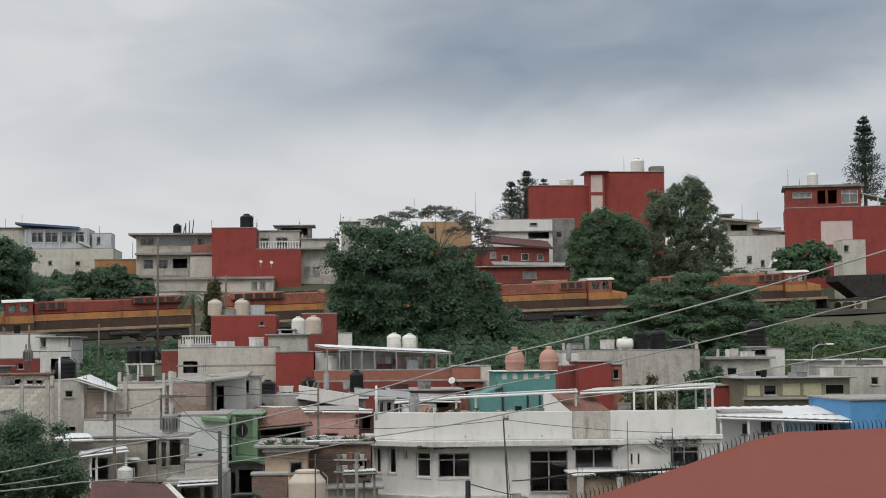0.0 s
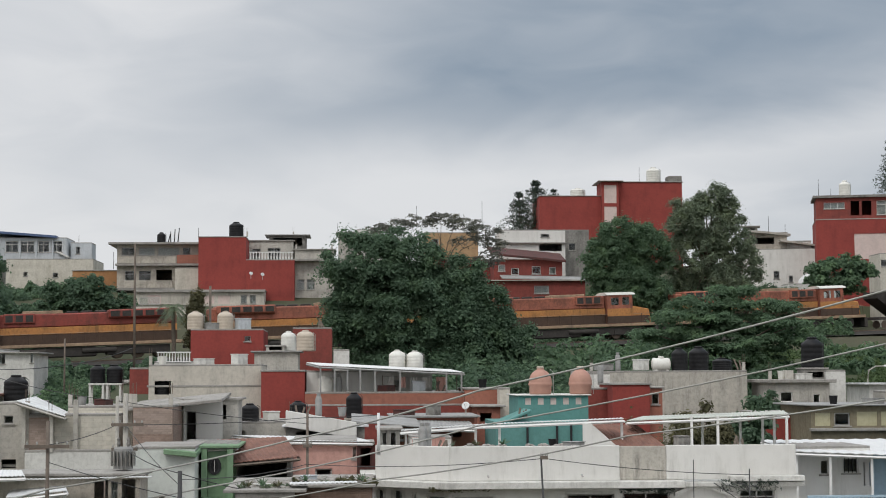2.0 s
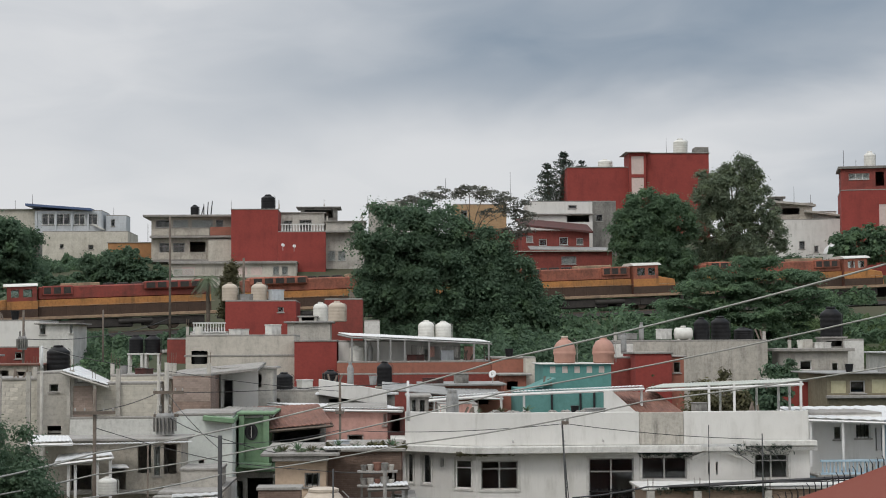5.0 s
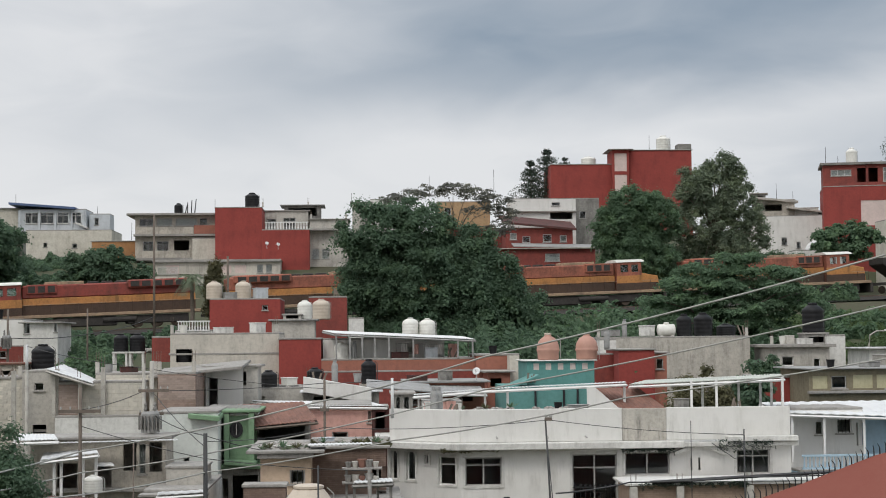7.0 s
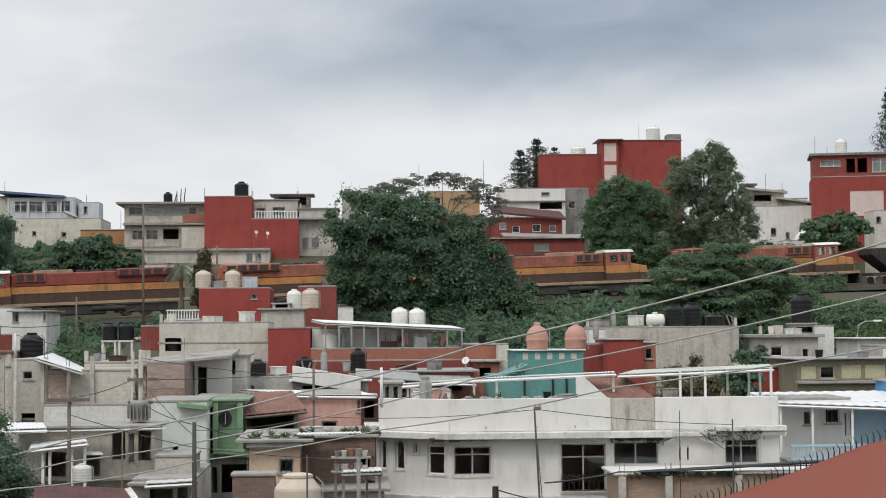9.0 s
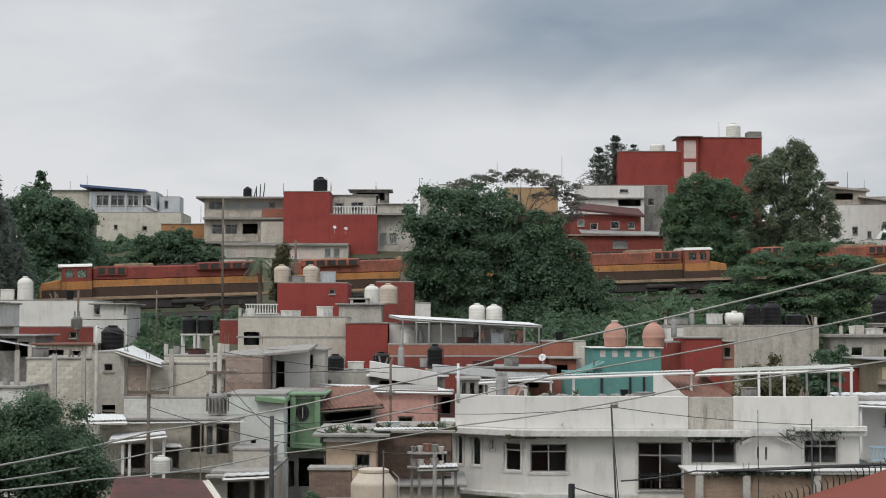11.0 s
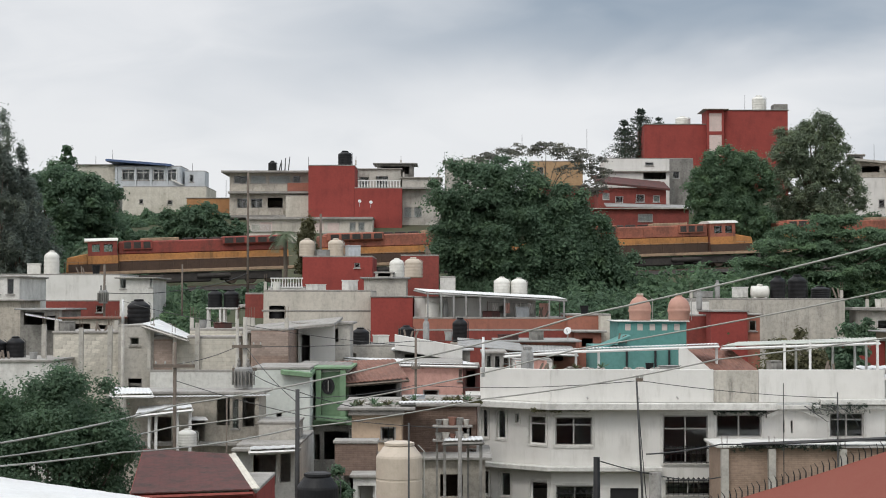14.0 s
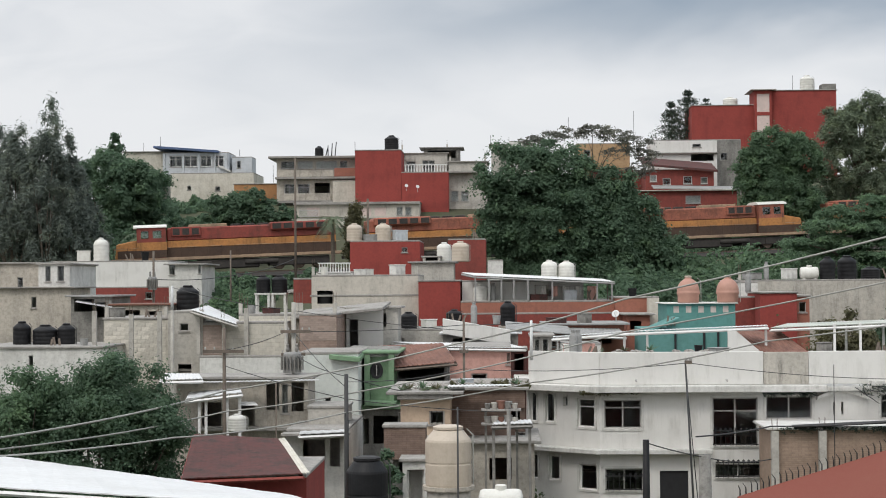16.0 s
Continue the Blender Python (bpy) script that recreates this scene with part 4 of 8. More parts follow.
house("narrow grey-green plastered house on the crest", 26.48, 208.0, 27.50, 2.91, 6, "concrete_dark", [(0.42, 1.25, 1.53, 2.43, "s")])
house("low dark red shed with pale roof edge by the railway", 14.31, 190.0, 20.35, 12.03, 5, "red_dull", [(1.27, 2.3, 0.51, 1.40, "s"), (6.33, 8.0, 0.51, 1.40, "c")], slab=0.4, roof="beige")
house("dull red house half hidden by the trees", 11.2, 204.0, 23.6, 6.4, 6, "red_dull", [(1.0, 1.9, 0.7, 1.6, "c"), (3.6, 4.6, 0.7, 1.6, "s")], slab=0.3, roof="roof_rust")
# tall red house at the top
house("long brick-red upper house wall", 27.03, 240.0, 35.09, 8.96, 9, "red", slab=0.1)
house("brick-red stair tower with pale windows", 35.76, 239.0, 37.07, 2.39, 5, "red", [(0.32, 2.07, 0.48, 3.04, "p"), (0.32, 2.07, 3.52, 6.48, "p")], slab=0.6, roof="slab", name="stair_tower", category="house", frames="frame_white")
house("tall brick-red house with roof tank", 38.35, 240.0, 37.10, 9.00, 9, "red", slab=0.15)
house("tapering roof slab with beam on the red house", 45.42, 240.0, 37.91, 1.92, 2.5, "concrete_dark", base=37.10, name="roof_hut", category="roof hut")
# right of the leafy tree
house("white house with stepped roof terraces", 47.41, 206.5, 25.0, 9.9, 7, "white", [(4.2, 4.9, 2.6, 3.6, "s"), (6.0, 6.5, 3.2, 4.0, "s"), (8.2, 8.9, 2.6, 3.6, "s")], rot=-13)
house("dark open water tank shelter on a roof", 48.6, 208.5, 28.0, 1.7, 2.0, "concrete_dark", [(0.3, 1.4, 0.2, 1.1, "o")], slab=0.3, base=26.4, name="roof_hut", category="roof hut", rot=-13)
sloped_slab("long grey concrete eave stepping down the hill", 48.3, 53.6, 205.2, 211.0, 27.4, 26.9, 0.28, "concrete")
house("grey roof storey with wide eaves", 49.0, 206.4, 27.0, 4.3, 5, "beige", [(0.69, 2.76, 0.5, 1.3, "o")], slab=0.1, base=24.95, name="roof_storey", rot=-13)
sloped_slab("lower grey concrete eave stepping down the hill", 52.2, 57.0, 204.6, 209.0, 26.15, 25.5, 0.25, "concrete")
house("pale stepped roof storey", 52.8, 205.8, 25.95, 3.3, 4, "white_old", slab=0.05, base=24.4, name="roof_storey", rot=-13)
house("small pale house farther down the crest", 57.5, 214.0, 25.9, 4.5, 5, "white_old", [(0.6, 1.2, 0.5, 1.2, "s"), (2.2, 2.9, 0.5, 1.2, "s")], slab=0.2)


def tarp(x, y, z, w, h):
    """A pale sheet stretched over a hoop, open at the front."""
    ob = thing("tarpaulin", pose(x, y, z), "pale arched tarpaulin shelter on a terrace", "tarpaulin")
    bm = bmesh.new()
    rows_ = []
    for k in range(13):
        a = math.pi * k / 12
        rows_.append([bm.verts.new((math.cos(a) * w * q, yy, math.sin(a) * h * q)) for q, yy in ((1.0, 0.0), (1.0, 3.0), (0.95, 3.0), (0.95, 0.0))])
    for a, b in zip(rows_, rows_[1:]):
        for i in range(4):
            bm.faces.new((a[i], a[(i + 1) % 4], b[(i + 1) % 4], b[i]))
    bm.faces.new(rows_[0])
    bm.faces.new(rows_[-1][::-1])
    part("cloth", bm, M["sheet_white"], ob)


tarp(54.6, 197.0, 20.3, 1.7, 1.5)
house("low white terrace wall under a tarpaulin", 51.0, 196.9, 20.3, 5.6, 3.4, "white_old")
house("brick-red house with a white shuttered window", 55.4, 200.5, 28.1, 14.6, 9, "red", [(4.4, 8.3, 1.7, 4.7, "p"), (13.1, 13.6, 2.0, 6.6, "p")], slab=0.04, frames="frame_white", rot=-13)
house("dark open roof storey on the red house", 55.6, 201.0, 30.75, 9.4, 6, "red_dull", [(0.9, 3.3, 0.55, 1.3, "c"), (4.0, 5.0, 0.4, 2.1, "o"), (5.3, 6.4, 0.4, 2.1, "o"), (7.0, 9.0, 0.4, 2.1, "c")], slab=0.35, slab_t=0.3, roof="concrete_dark", base=28.14, name="roof_storey", frames="frame_white", rot=-13)
sloped_slab("translucent sheet lean-to on the red house roof", 64.6, 68.8, 198.2, 201.5, 29.9, 28.9, 0.12, "fibre", "lean_to", "roof")
for q in (64.8, 66.7, 68.6):
    block("thin white post under the lean-to", q, 198.3, 28.14, 29.7 - 0.238 * (q - 64.8), 0.14, 0.14, "frame_white", "post", "post", "lean-to posts")
house("cream shed with rounded wall below the red house", 59.64, 190.0, 23.32, 2.79, 4, "cream", [(0.13, 0.76, 0.64, 1.40, "s")])
house("pale houses far behind on the crest", 75.37, 215.0, 25.79, 6.02, 7, "white_old", [(1.00, 1.86, 0.72, 1.80, "s")])

# ---- houses below the railway ----
house("long white house with blank upper wall", -35.36, 132.0, 12.02, 9.32, 8, "white", base=10.00)
house("dull red lower wall of the white house", -33.55, 131.8, 9.98, 7.55, 7, "red_dull", [(5.71, 6.24, 0.33, 0.86, "s")])
house("grey-white house with slit windows", -25.64, 130.0, 11.73, 2.56, 6, "white_old", [(0.04, 0.48, -0.07, 0.78, "s"), (2.30, 2.51, -0.07, 0.69, "s"), (0.87, 1.99, 1.73, 2.94, "o")], slab=0.35)
house("brick-red house with two roof tanks", -11.43, 128.0, 13.33, 5.29, 7, "red", [(3.92, 4.35, 0.43, 0.81, "s")])
house("dull red house behind roof tanks", -4.07, 130.0, 13.47, 2.90, 6, "red_dull")
house("concrete stair hut with dark opening", -5.65, 122.0, 12.03, 1.26, 4, "concrete", [(0.20, 1.10, -0.31, 0.24, "o")], slab=0.1, name="stair_hut", category="roof hut")
house("low grey roof hut", -6.36, 120.0, 11.60, 3.00, 4, "concrete", slab=0.25, roof="sheet_grey", name="roof_hut", category="roof hut")
house("small grey chimney hut", -0.94, 118.0, 11.65, 1.06, 3, "white_old", name="stair_hut", category="roof hut")
house("long cream block wall of an unfinished house", -11.90, 106.0, 10.60, 6.71, 8, "render", [(0.35, 1.34, 0.88, 1.69, "o")], ledges=[(1.13, 0.03, 0.12)])
house("small dark red door hut on a roof", -13.16, 107.0, 10.43, 1.14, 4, "red_dull", name="stair_hut", category="roof hut", base=8.93)
house("brick-red roof wall beside a canopy", -5.14, 105.0, 10.24, 2.59, 5, "red", slab=0.05)
house("terracotta house with roof terrace and parapet", -2.51, 104.0, 8.93, 10.10, 9, "terracotta")
house("dull red lower wall band below the terracotta parapet", -2.51, 103.7, 8.20, 9.45, 0.25, "red_dull", slab=0.0, name="wall_band", category="wall")
house("white back wall of a covered terrace", -2.47, 106.2, 10.2, 7.6, 6, "white", [(5.30, 5.67, 0.47, 0.84, "s")], base=8.93 , name="terrace_wall", category="wall")
house("terracotta stair house with slanted porch", 6.90, 103.0, 9.14, 2.16, 6, "terracotta", [(0.62, 1.37, 1.61, 2.30, "s")], slab=0.05)
house("brown house with grey sheet roof and dark windows", 2.51, 93.0, 7.77, 4.18, 6, "terracotta", [(0.22, 0.59, 0.62, 1.18, "s"), (0.77, 1.24, 0.62, 1.18, "s"), (2.79, 3.50, 0.25, 1.02, "o")], slab=0.3, roof="sheet_grey")
house("teal house with stepped parapet below round tanks", 7.25, 86.0, 7.65, 4.67, 7, "teal", [], roof="teal", slab_t=0.05)
for q in (8.75, 10.2, 10.9):
    block("dark drain pipe on the teal wall", q - 0.05, 85.87, 6.3, 7.6, 0.1, 0.1, "iron", "drain_pipe", "pipe", "drain pipes")
sloped_slab("teal sloping shoulder of the tank house", 7.35, 9.0, 86.3, 90.0, 7.6, 8.3, 0.12, "teal")
house("teal stair house carrying two salmon tanks", 8.73, 90.0, 8.92, 3.60, 5, "teal", [(0.35, 0.65, 0.1, 0.45, "p"), (1.0, 1.3, 0.1, 0.45, "p"), (1.65, 1.95, 0.1, 0.45, "p"), (2.3, 2.6, 0.1, 0.45, "p"), (2.95, 3.25, 0.1, 0.45, "p")], slab=0.15, roof="white_old", slab_t=0.06)
house("long pale rendered house under black tanks, streaked by rain", 14.97, 108.0, 10.11, 9.90, 9, "stained_pale", [], ledges=[])
house("small brick-red house with flat roof", 14.85, 98.0, 9.40, 2.1, 5, "red", slab=0.1)
house("narrow red-brown side wing with cluttered roof edge", 16.97, 98.6, 9.2, 0.8, 4, "terracotta", [(0.2, 0.6, 0.3, 0.9, "s")], slab=0.12)
house("dark terracotta wall behind the teal house", 13.73, 100.0, 9.13, 1.47, 5, "red_dull")
house("grey roof house with a barred window and wide slab", 25.62, 104.0, 9.45, 3.3, 6, "concrete", [(0.3, 1.05, 0.55, 1.15, "w"), (0.3, 1.05, 1.25, 1.8, "w"), (2.3, 2.7, 0.7, 1.3, "s")], slab=0.35, slab_t=0.2, frames="frame_white")
house("concrete tank stand on the grey roof house", 28.0, 106.4, 10.25, 1.5, 1.5, "concrete_dark", [(0.25, 1.25, 0.15, 0.5, "o")], base=9.65, name="tank_stand", category="tank stand", slab=0.08)
block("small block pier on the grey roof", 26.4, 104.6, 9.65, 10.2, 0.5, 0.5, "concrete", "pier", "pier")
house("pale grey side wall beside the tank stand", 29.3, 106.0, 10.11, 1.20, 6, "white_old")
house("brown shed with long yellowed panels under a grey roof", 23.34, 88.0, 8.36, 6.4, 6, "olive", [(0.2, 1.0, 0.35, 1.0, "q"), (1.2, 2.0, 0.35, 1.0, "w"), (2.35, 3.4, 0.3, 1.0, "q"), (3.6, 4.7, 0.3, 1.0, "q"), (4.9, 6.1, 0.35, 1.0, "w")], slab=0.35, roof="sheet_grey", slab_t=0.08, ledges=[(1.11, 0.3, 0.15)])
house("grey rendered house with flat roof", 32.20, 98.0, 8.83, 7.18, 8, "concrete", [(1.96, 2.45, 0.62, 1.11, "s")])
house("low house with pale sheet roof at the slope", 33.81, 112.0, 9.25, 5.60, 5, "white_old", [(3.73, 4.67, 0.30, 0.75, "o")], slab=0.4, roof="sheet")
house("deep red wall behind a canopy", 21.95, 92.0, 7.86, 2.45, 5, "red", slab=0.1)
house("bright blue painted house with plain wall", 25.60, 74.0, 7.41, 4.39, 8, "blue_deep", [], slab=0.1)
house("pale blue house with dark doorway", 22.59, 76.0, 6.56, 3.70, 7, "blue", [(1.72, 2.71, 0.40, 1.31, "o")])
house("white-framed porch of the pale blue house", 19.15, 75.5, 6.78, 3.30, 6, "white", [(1.13, 1.46, 0.50, 1.10, "s"), (2.09, 2.77, 0.40, 1.05, "g"), (2.99, 3.30, 0.60, 1.61, "o")], frames="frame_white")

# unfinished block house and its neighbours
house("unfinished cream block house with bare columns", -19.37, 82.0, 8.44, 3.14, 6, "block", [], slab=0.05)
house("bare concrete stair wall with small openings", -16.03, 81.0, 8.76, 1.54, 6, "concrete", [(0.57, 1.00, 0.49, 0.86, "s"), (0.49, 1.13, 2.45, 2.86, "o")])
house("white-rendered block house with brick infill panel", -14.32, 80.0, 8.24, 4.08, 6, "block", [(0.01, 0.05, 0.11, 0.37, "s")])
house("cream block upper wall between concrete columns", -12.76, 82.0, 8.58, 2.92, 5, "block")
house("raw brick roof room", -9.45, 79.0, 8.63, 1.76, 4, "brick_pink")
house("white cube roof room with stained wall", -7.7, 83.9, 8.85, 1.85, 5, "white", [(0.15, 0.6, 0.5, 1.9, "o")], slab=0.02, rot=12)
sloped_slab("weathered grey slab over the roof room", -10.2, -5.75, 81.6, 88.0, 8.55, 8.95, 0.14, "slab", drop=-0.25)
house("pale mint-white wall with a deep shadowed niche", -8.61, 72.0, 7.1, 2.5, 5, "mint", [(1.08, 1.32, 1.82, 2.34, "s")], slab=0.03)
house("grey balcony wall above the shop", -7.57, 66.0, 5.24, 1.50, 2.5, "concrete", slab=0.05)
house("green house with an oval window", -5.94, 74.0, 7.05, 1.16, 5, "green", [], slab=0.35, roof="green", base=4.64)
porthole(-5.47, 74, 6.31, 0.22, 0.30)
sloped_slab("green painted roof edge over the mint wall", -7.31, -6.0, 71.6, 73.8, 7.11, 6.97, 0.2, "green", drop=-0.1)
sloped_slab("green painted beam at the foot of the green house", -5.95, -4.6, 73.3, 74.0, 5.05, 4.98, 0.22, "green", "beam", "beam")
for q in (-5.87, -4.81):
    house("dark green corner column of the green house", q - 0.12, 73.7, 7.01, 0.24, 0.25, "green", name="column", category="column", base=4.66)
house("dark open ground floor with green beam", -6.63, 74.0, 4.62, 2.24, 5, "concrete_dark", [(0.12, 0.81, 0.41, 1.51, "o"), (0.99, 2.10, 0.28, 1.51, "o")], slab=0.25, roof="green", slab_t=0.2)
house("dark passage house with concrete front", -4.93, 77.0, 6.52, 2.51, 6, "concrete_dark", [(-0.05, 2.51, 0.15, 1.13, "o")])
house("salmon pink house with white sheet roof", -2.48, 79.1, 7.05, 2.90, 6, "pink", [(2.71, 2.87, 0.21, 0.74, "s"), (1.05, 1.79, 1.16, 1.52, "s")])
house("low grey house under a slanting white wall", -3.05, 88.0, 7.45, 3.9, 5, "concrete_dark", [(0.5, 1.5, 0.2, 0.6, "o")], slab=0.2, roof="sheet")
sloped_slab("white painted wall with a slanting top", -3.05, 0.45, 87.6, 87.95, 8.3, 7.68, 0.8, "white", "wall", "wall")
sloped_slab("grey sheet lean-to behind the slanting wall", 0.2, 3.6, 88.6, 92.0, 7.75, 7.45, 0.08, "sheet_grey", drop=-0.3)
house("grey concrete house between tanks", -6.42, 90.0, 7.60, 3.60, 6, "concrete", [(0.60, 1.26, 0.36, 0.75, "o")])
house("grey two-storey house with open balconies", -13.12, 68.0, 6.29, 5.32, 2.6, "beige", [(1.02, 1.81, 0.93, 1.90, "o"), (2.56, 3.17, 1.04, 1.90, "o"), (3.63, 4.15, 0.14, 1.26, "o"), (4.26, 4.51, 0.23, 1.38, "c"), (4.65, 5.17, 0.14, 1.31, "o")], ledges=[(1.90, 0.5, 0.15)], slab=0.25, roof="slab")
house("white ground-floor shop front with open doors", -8.19, 64.0, 4.51, 2.35, 7, "white_old", [(0.64, 1.49, 0.30, 1.42, "o"), (1.66, 2.05, 0.25, 1.32, "o")], ledges=[(0.00, 0.7, 0.12)])
house("peach house with small windows", -3.72, 62.0, 6.04, 1.82, 6, "peach", [(1.05, 1.61, 0.62, 1.11, "g"), (-0.08, 0.00, 0.68, 1.19, "s")], ledges=[(0.00, 0.4, 0.18)], slab=0.5)
house("rough brown brick house side", -1.96, 64.0, 6.04, 2.82, 6, "brick", [(2.30, 2.90, 0.68, 1.47, "o"), (2.43, 2.86, 1.57, 2.00, "s")], slab=0.15)
house("brown balcony front with brick parapet", -4.13, 59.0, 5.06, 1.45, 1.05, "brick", slab=0.06, base=3.96, name="balcony", category="balcony")
house("small grey-white gate hut with dark door", -3.39, 57.4, 4.05, 0.86, 1.2, "white_old", [(0.15, 0.73, 0.27, 1.29, "o")], slab=0.12)
house("ground-floor wall with barred windows", -1.94, 62.0, 4.23, 3.10, 5, "beige", [(0.33, 0.83, 0.62, 1.23, "g"), (1.45, 2.27, 0.53, 1.34, "o")], slab=0.25)
# left edge
house("two-storey beige house with tall windows", -34.33, 108.0, 11.58, 4.61, 7, "beige", [(3.24, 3.60, 0.86, 1.66, "s")], slab=0.2, ledges=[(1.58, 0.5, 0.15)])
house("pale upper storey with tall dark windows", -29.45, 107.0, 11.50, 2.00, 7, "white_old", [(0.43, 0.78, 0.07, 1.07, "s"), (1.21, 1.64, 0.07, 1.07, "s")], slab=0.15)
house("beige plaster house with a small window", -31.67, 104.0, 10.00, 5.06, 5, "beige", [(2.60, 2.91, 0.52, 1.21, "s")], slab=0.3)
house("dark open shed with pale sheet roof", -25.59, 100.0, 9.47, 2.47, 5, "concrete_dark", [(0.20, 1.40, 0.13, 0.87, "o"), (1.47, 2.13, 0.33, 1.20, "o")], slab=0.3, roof="sheet_grey")
house("dim red-brown yard house", -22.66, 98.0, 8.96, 3.27, 5, "beige", [(0.33, 1.63, 0.26, 0.75, "o"), (1.96, 2.94, 0.33, 0.75, "o")], slab=0.2, roof="roof_rust")
house("white block wall of a low house", -24.54, 78.0, 7.20, 6.11, 6, "white_old", [(2.60, 2.81, 0.31, 1.04, "s")], slab=0.1)

# ---- the white corner house ----
def white_house():
    """Two storeys with a canted left front, a parapet terrace above a projecting slab, and a lower wing."""
    d = 70.0
    zt, zs, zb = 7.20, 5.81, 3.14
    x0, x1, x2, x3 = 1.10, 3.99, 12.90, 17.75
    turn = 38.0
    left_w = (x1 - x0) / math.cos(radians(turn))
    ob = thing("corner_house", pose(x1, d, 0), "white plastered two-storey corner house with stained parapet", "house")
    h2 = zs - 0.25
    # front wall
    W = x3 - x1

    def u(x):
        return x - x1

    holes = [(4.18 - x1, 5.71 - x1, 4.07, 5.25, "w"), (8.61 - x1, 10.47 - x1, 3.35, 5.32, "g"),
             (10.80 - x1, 12.67 - x1, 4.42, 5.37, "w"),
             (13.53 - x1, 13.62 - x1, 4.60, 5.11, "s"), (13.86 - x1, 13.95 - x1, 4.60, 5.11, "s"),
             (15.46 - x1, 16.86 - x1, 4.42, 5.44, "w"),
             (4.20 - x1, 5.78 - x1, 1.52, 2.44, "g"), (8.70 - x1, 10.57 - x1, 2.05, 2.61, "g"),
             (6.44 - x1, 7.60 - x1, 0.59, 2.33, "d")]
    bm = bmesh.new()
    wall_with_holes(bm, W, h2, 0.2, holes)
    bx(bm, W - 0.2, W, 0.2, 8.8, 0, h2)
    bx(bm, -left_w * math.cos(radians(turn)), W, 8.8, 9.0, 0, h2)
    part("wall", bm, M["white"], ob)
    for u0, u1, z0, z1, kind in holes:
        if kind in "wcgs":
            wn_ = window_part(ob, u0, u1, z0, z1, 0.1, kind if kind != "g" else "w", M["frame"])
            if kind != "s":
                bm = bmesh.new()
                for q in ((u0 - 0.1, u0, z0 - 0.08, z1 + 0.08), (u1, u1 + 0.1, z0 - 0.08, z1 + 0.08), (u0, u1, z1, z1 + 0.1), (u0, u1, z0 - 0.1, z0)):
                    bx(bm, q[0], q[1], -0.035, 0.0, q[2], q[3])
                part("surround", bm, M["white_old"], wn_)
            if kind == "g":
                n = max(4, int((u1 - u0) / 0.2))
                for k in range(n):
                    q = u0 + (k + 0.5) * (u1 - u0) / n
                    bm = bmesh.new()
                    tube(bm, ((q, -0.12, z0), (q, -0.16, z0 + 0.35), (q, -0.12, z0 + 0.75)), 0.014, n=5)
                    bx(bm, q - 0.05, q + 0.05, -0.14, -0.12, z0 + 0.66, z0 + 0.72)
                    part("baluster", bm, M["iron"], wn_)
                bm = bmesh.new()
                bx(bm, u0, u1, -0.15, -0.12, z0 + 0.6, z0 + 0.64)
                bx(bm, u0, u1, -0.15, -0.12, z0 + 0.04, z0 + 0.08)
                part("grille_rail", bm, M["iron"], wn_)
        else:
            box_part("door", (u0, u1, 0.1, 0.16, z0, z1), M["iron"], ob, "dark metal door")
    # canted left front, hinged at the corner

    def slant(bm):
        bmesh.ops.transform(bm, matrix=Matrix.Translation((-left_w * math.cos(radians(turn)), left_w * math.sin(radians(turn)), 0)) @ Matrix.Rotation(radians(-turn), 4, "Z"), verts=bm.verts)

    k = left_w / (x1 - x0)

    def lu(px_x):
        return (px_x - x0) * k

    lh = [(lu(1.17), lu(1.45), 4.23, 5.44, "a"), (lu(1.82), lu(2.19), 4.23, 5.44, "a"),
          (lu(2.57), lu(2.73), 4.93, 5.30, "s"), (lu(3.13), lu(3.80), 4.09, 5.28, "w"),
          (lu(1.17), lu(1.49), 1.82, 2.84, "s"), (lu(1.96), lu(2.38), 1.82, 2.84, "s"),
          (lu(3.17), lu(3.87), 1.52, 2.56, "s")]
    bm = bmesh.new()
    wall_with_holes(bm, left_w, h2, 0.2, lh)
    slant(bm)
    part("wall", bm, M["white"], ob)
    for u0, u1, z0, z1, kind in lh:
        w_ob = window_part(ob, u0, u1, z0, z1, 0.1, "s" if kind == "a" else kind, M["frame_white"])
        for o in (w_ob, *w_ob.children):
            o.data.transform(Matrix.Translation((-left_w * math.cos(radians(turn)), left_w * math.sin(radians(turn)), 0)) @ Matrix.Rotation(radians(-turn), 4, "Z"))
        bm = bmesh.new()
        for q in ((u0 - 0.09, u0, z0 - 0.08, z1), (u1, u1 + 0.09, z0 - 0.08, z1), (u0, u1, z0 - 0.08, z0)):
            bx(bm, q[0], q[1], -0.035, 0.0, q[2], q[3])
        if kind == "a":
            c, r = (u0 + u1) / 2, (u1 - u0) / 2
            for s in range(8):
                a0, a1 = math.pi * s / 8, math.pi * (s + 1) / 8
                vs = []
                for y in (-0.035, 0.098):
                    for rr, a in ((r, a0), (r + 0.09, a0), (r + 0.09, a1), (r, a1)):
                        vs.append(bm.verts.new((c + rr * math.cos(a), y, z1 - r + rr * math.sin(a))))
                for f in ((0, 1, 2, 3), (4, 7, 6, 5), (0, 4, 5, 1), (1, 5, 6, 2), (2, 6, 7, 3), (3, 7, 4, 0)):
                    bm.faces.new([vs[i] for i in f])
        else:
            bx(bm, u0, u1, -0.035, 0.0, z1, z1 + 0.09)
        slant(bm)
        part("surround", bm, M["white_old"], w_ob)
    # slabs that follow the plan: corner points front to back
    lx, ly = -left_w * math.cos(radians(turn)), left_w * math.sin(radians(turn))

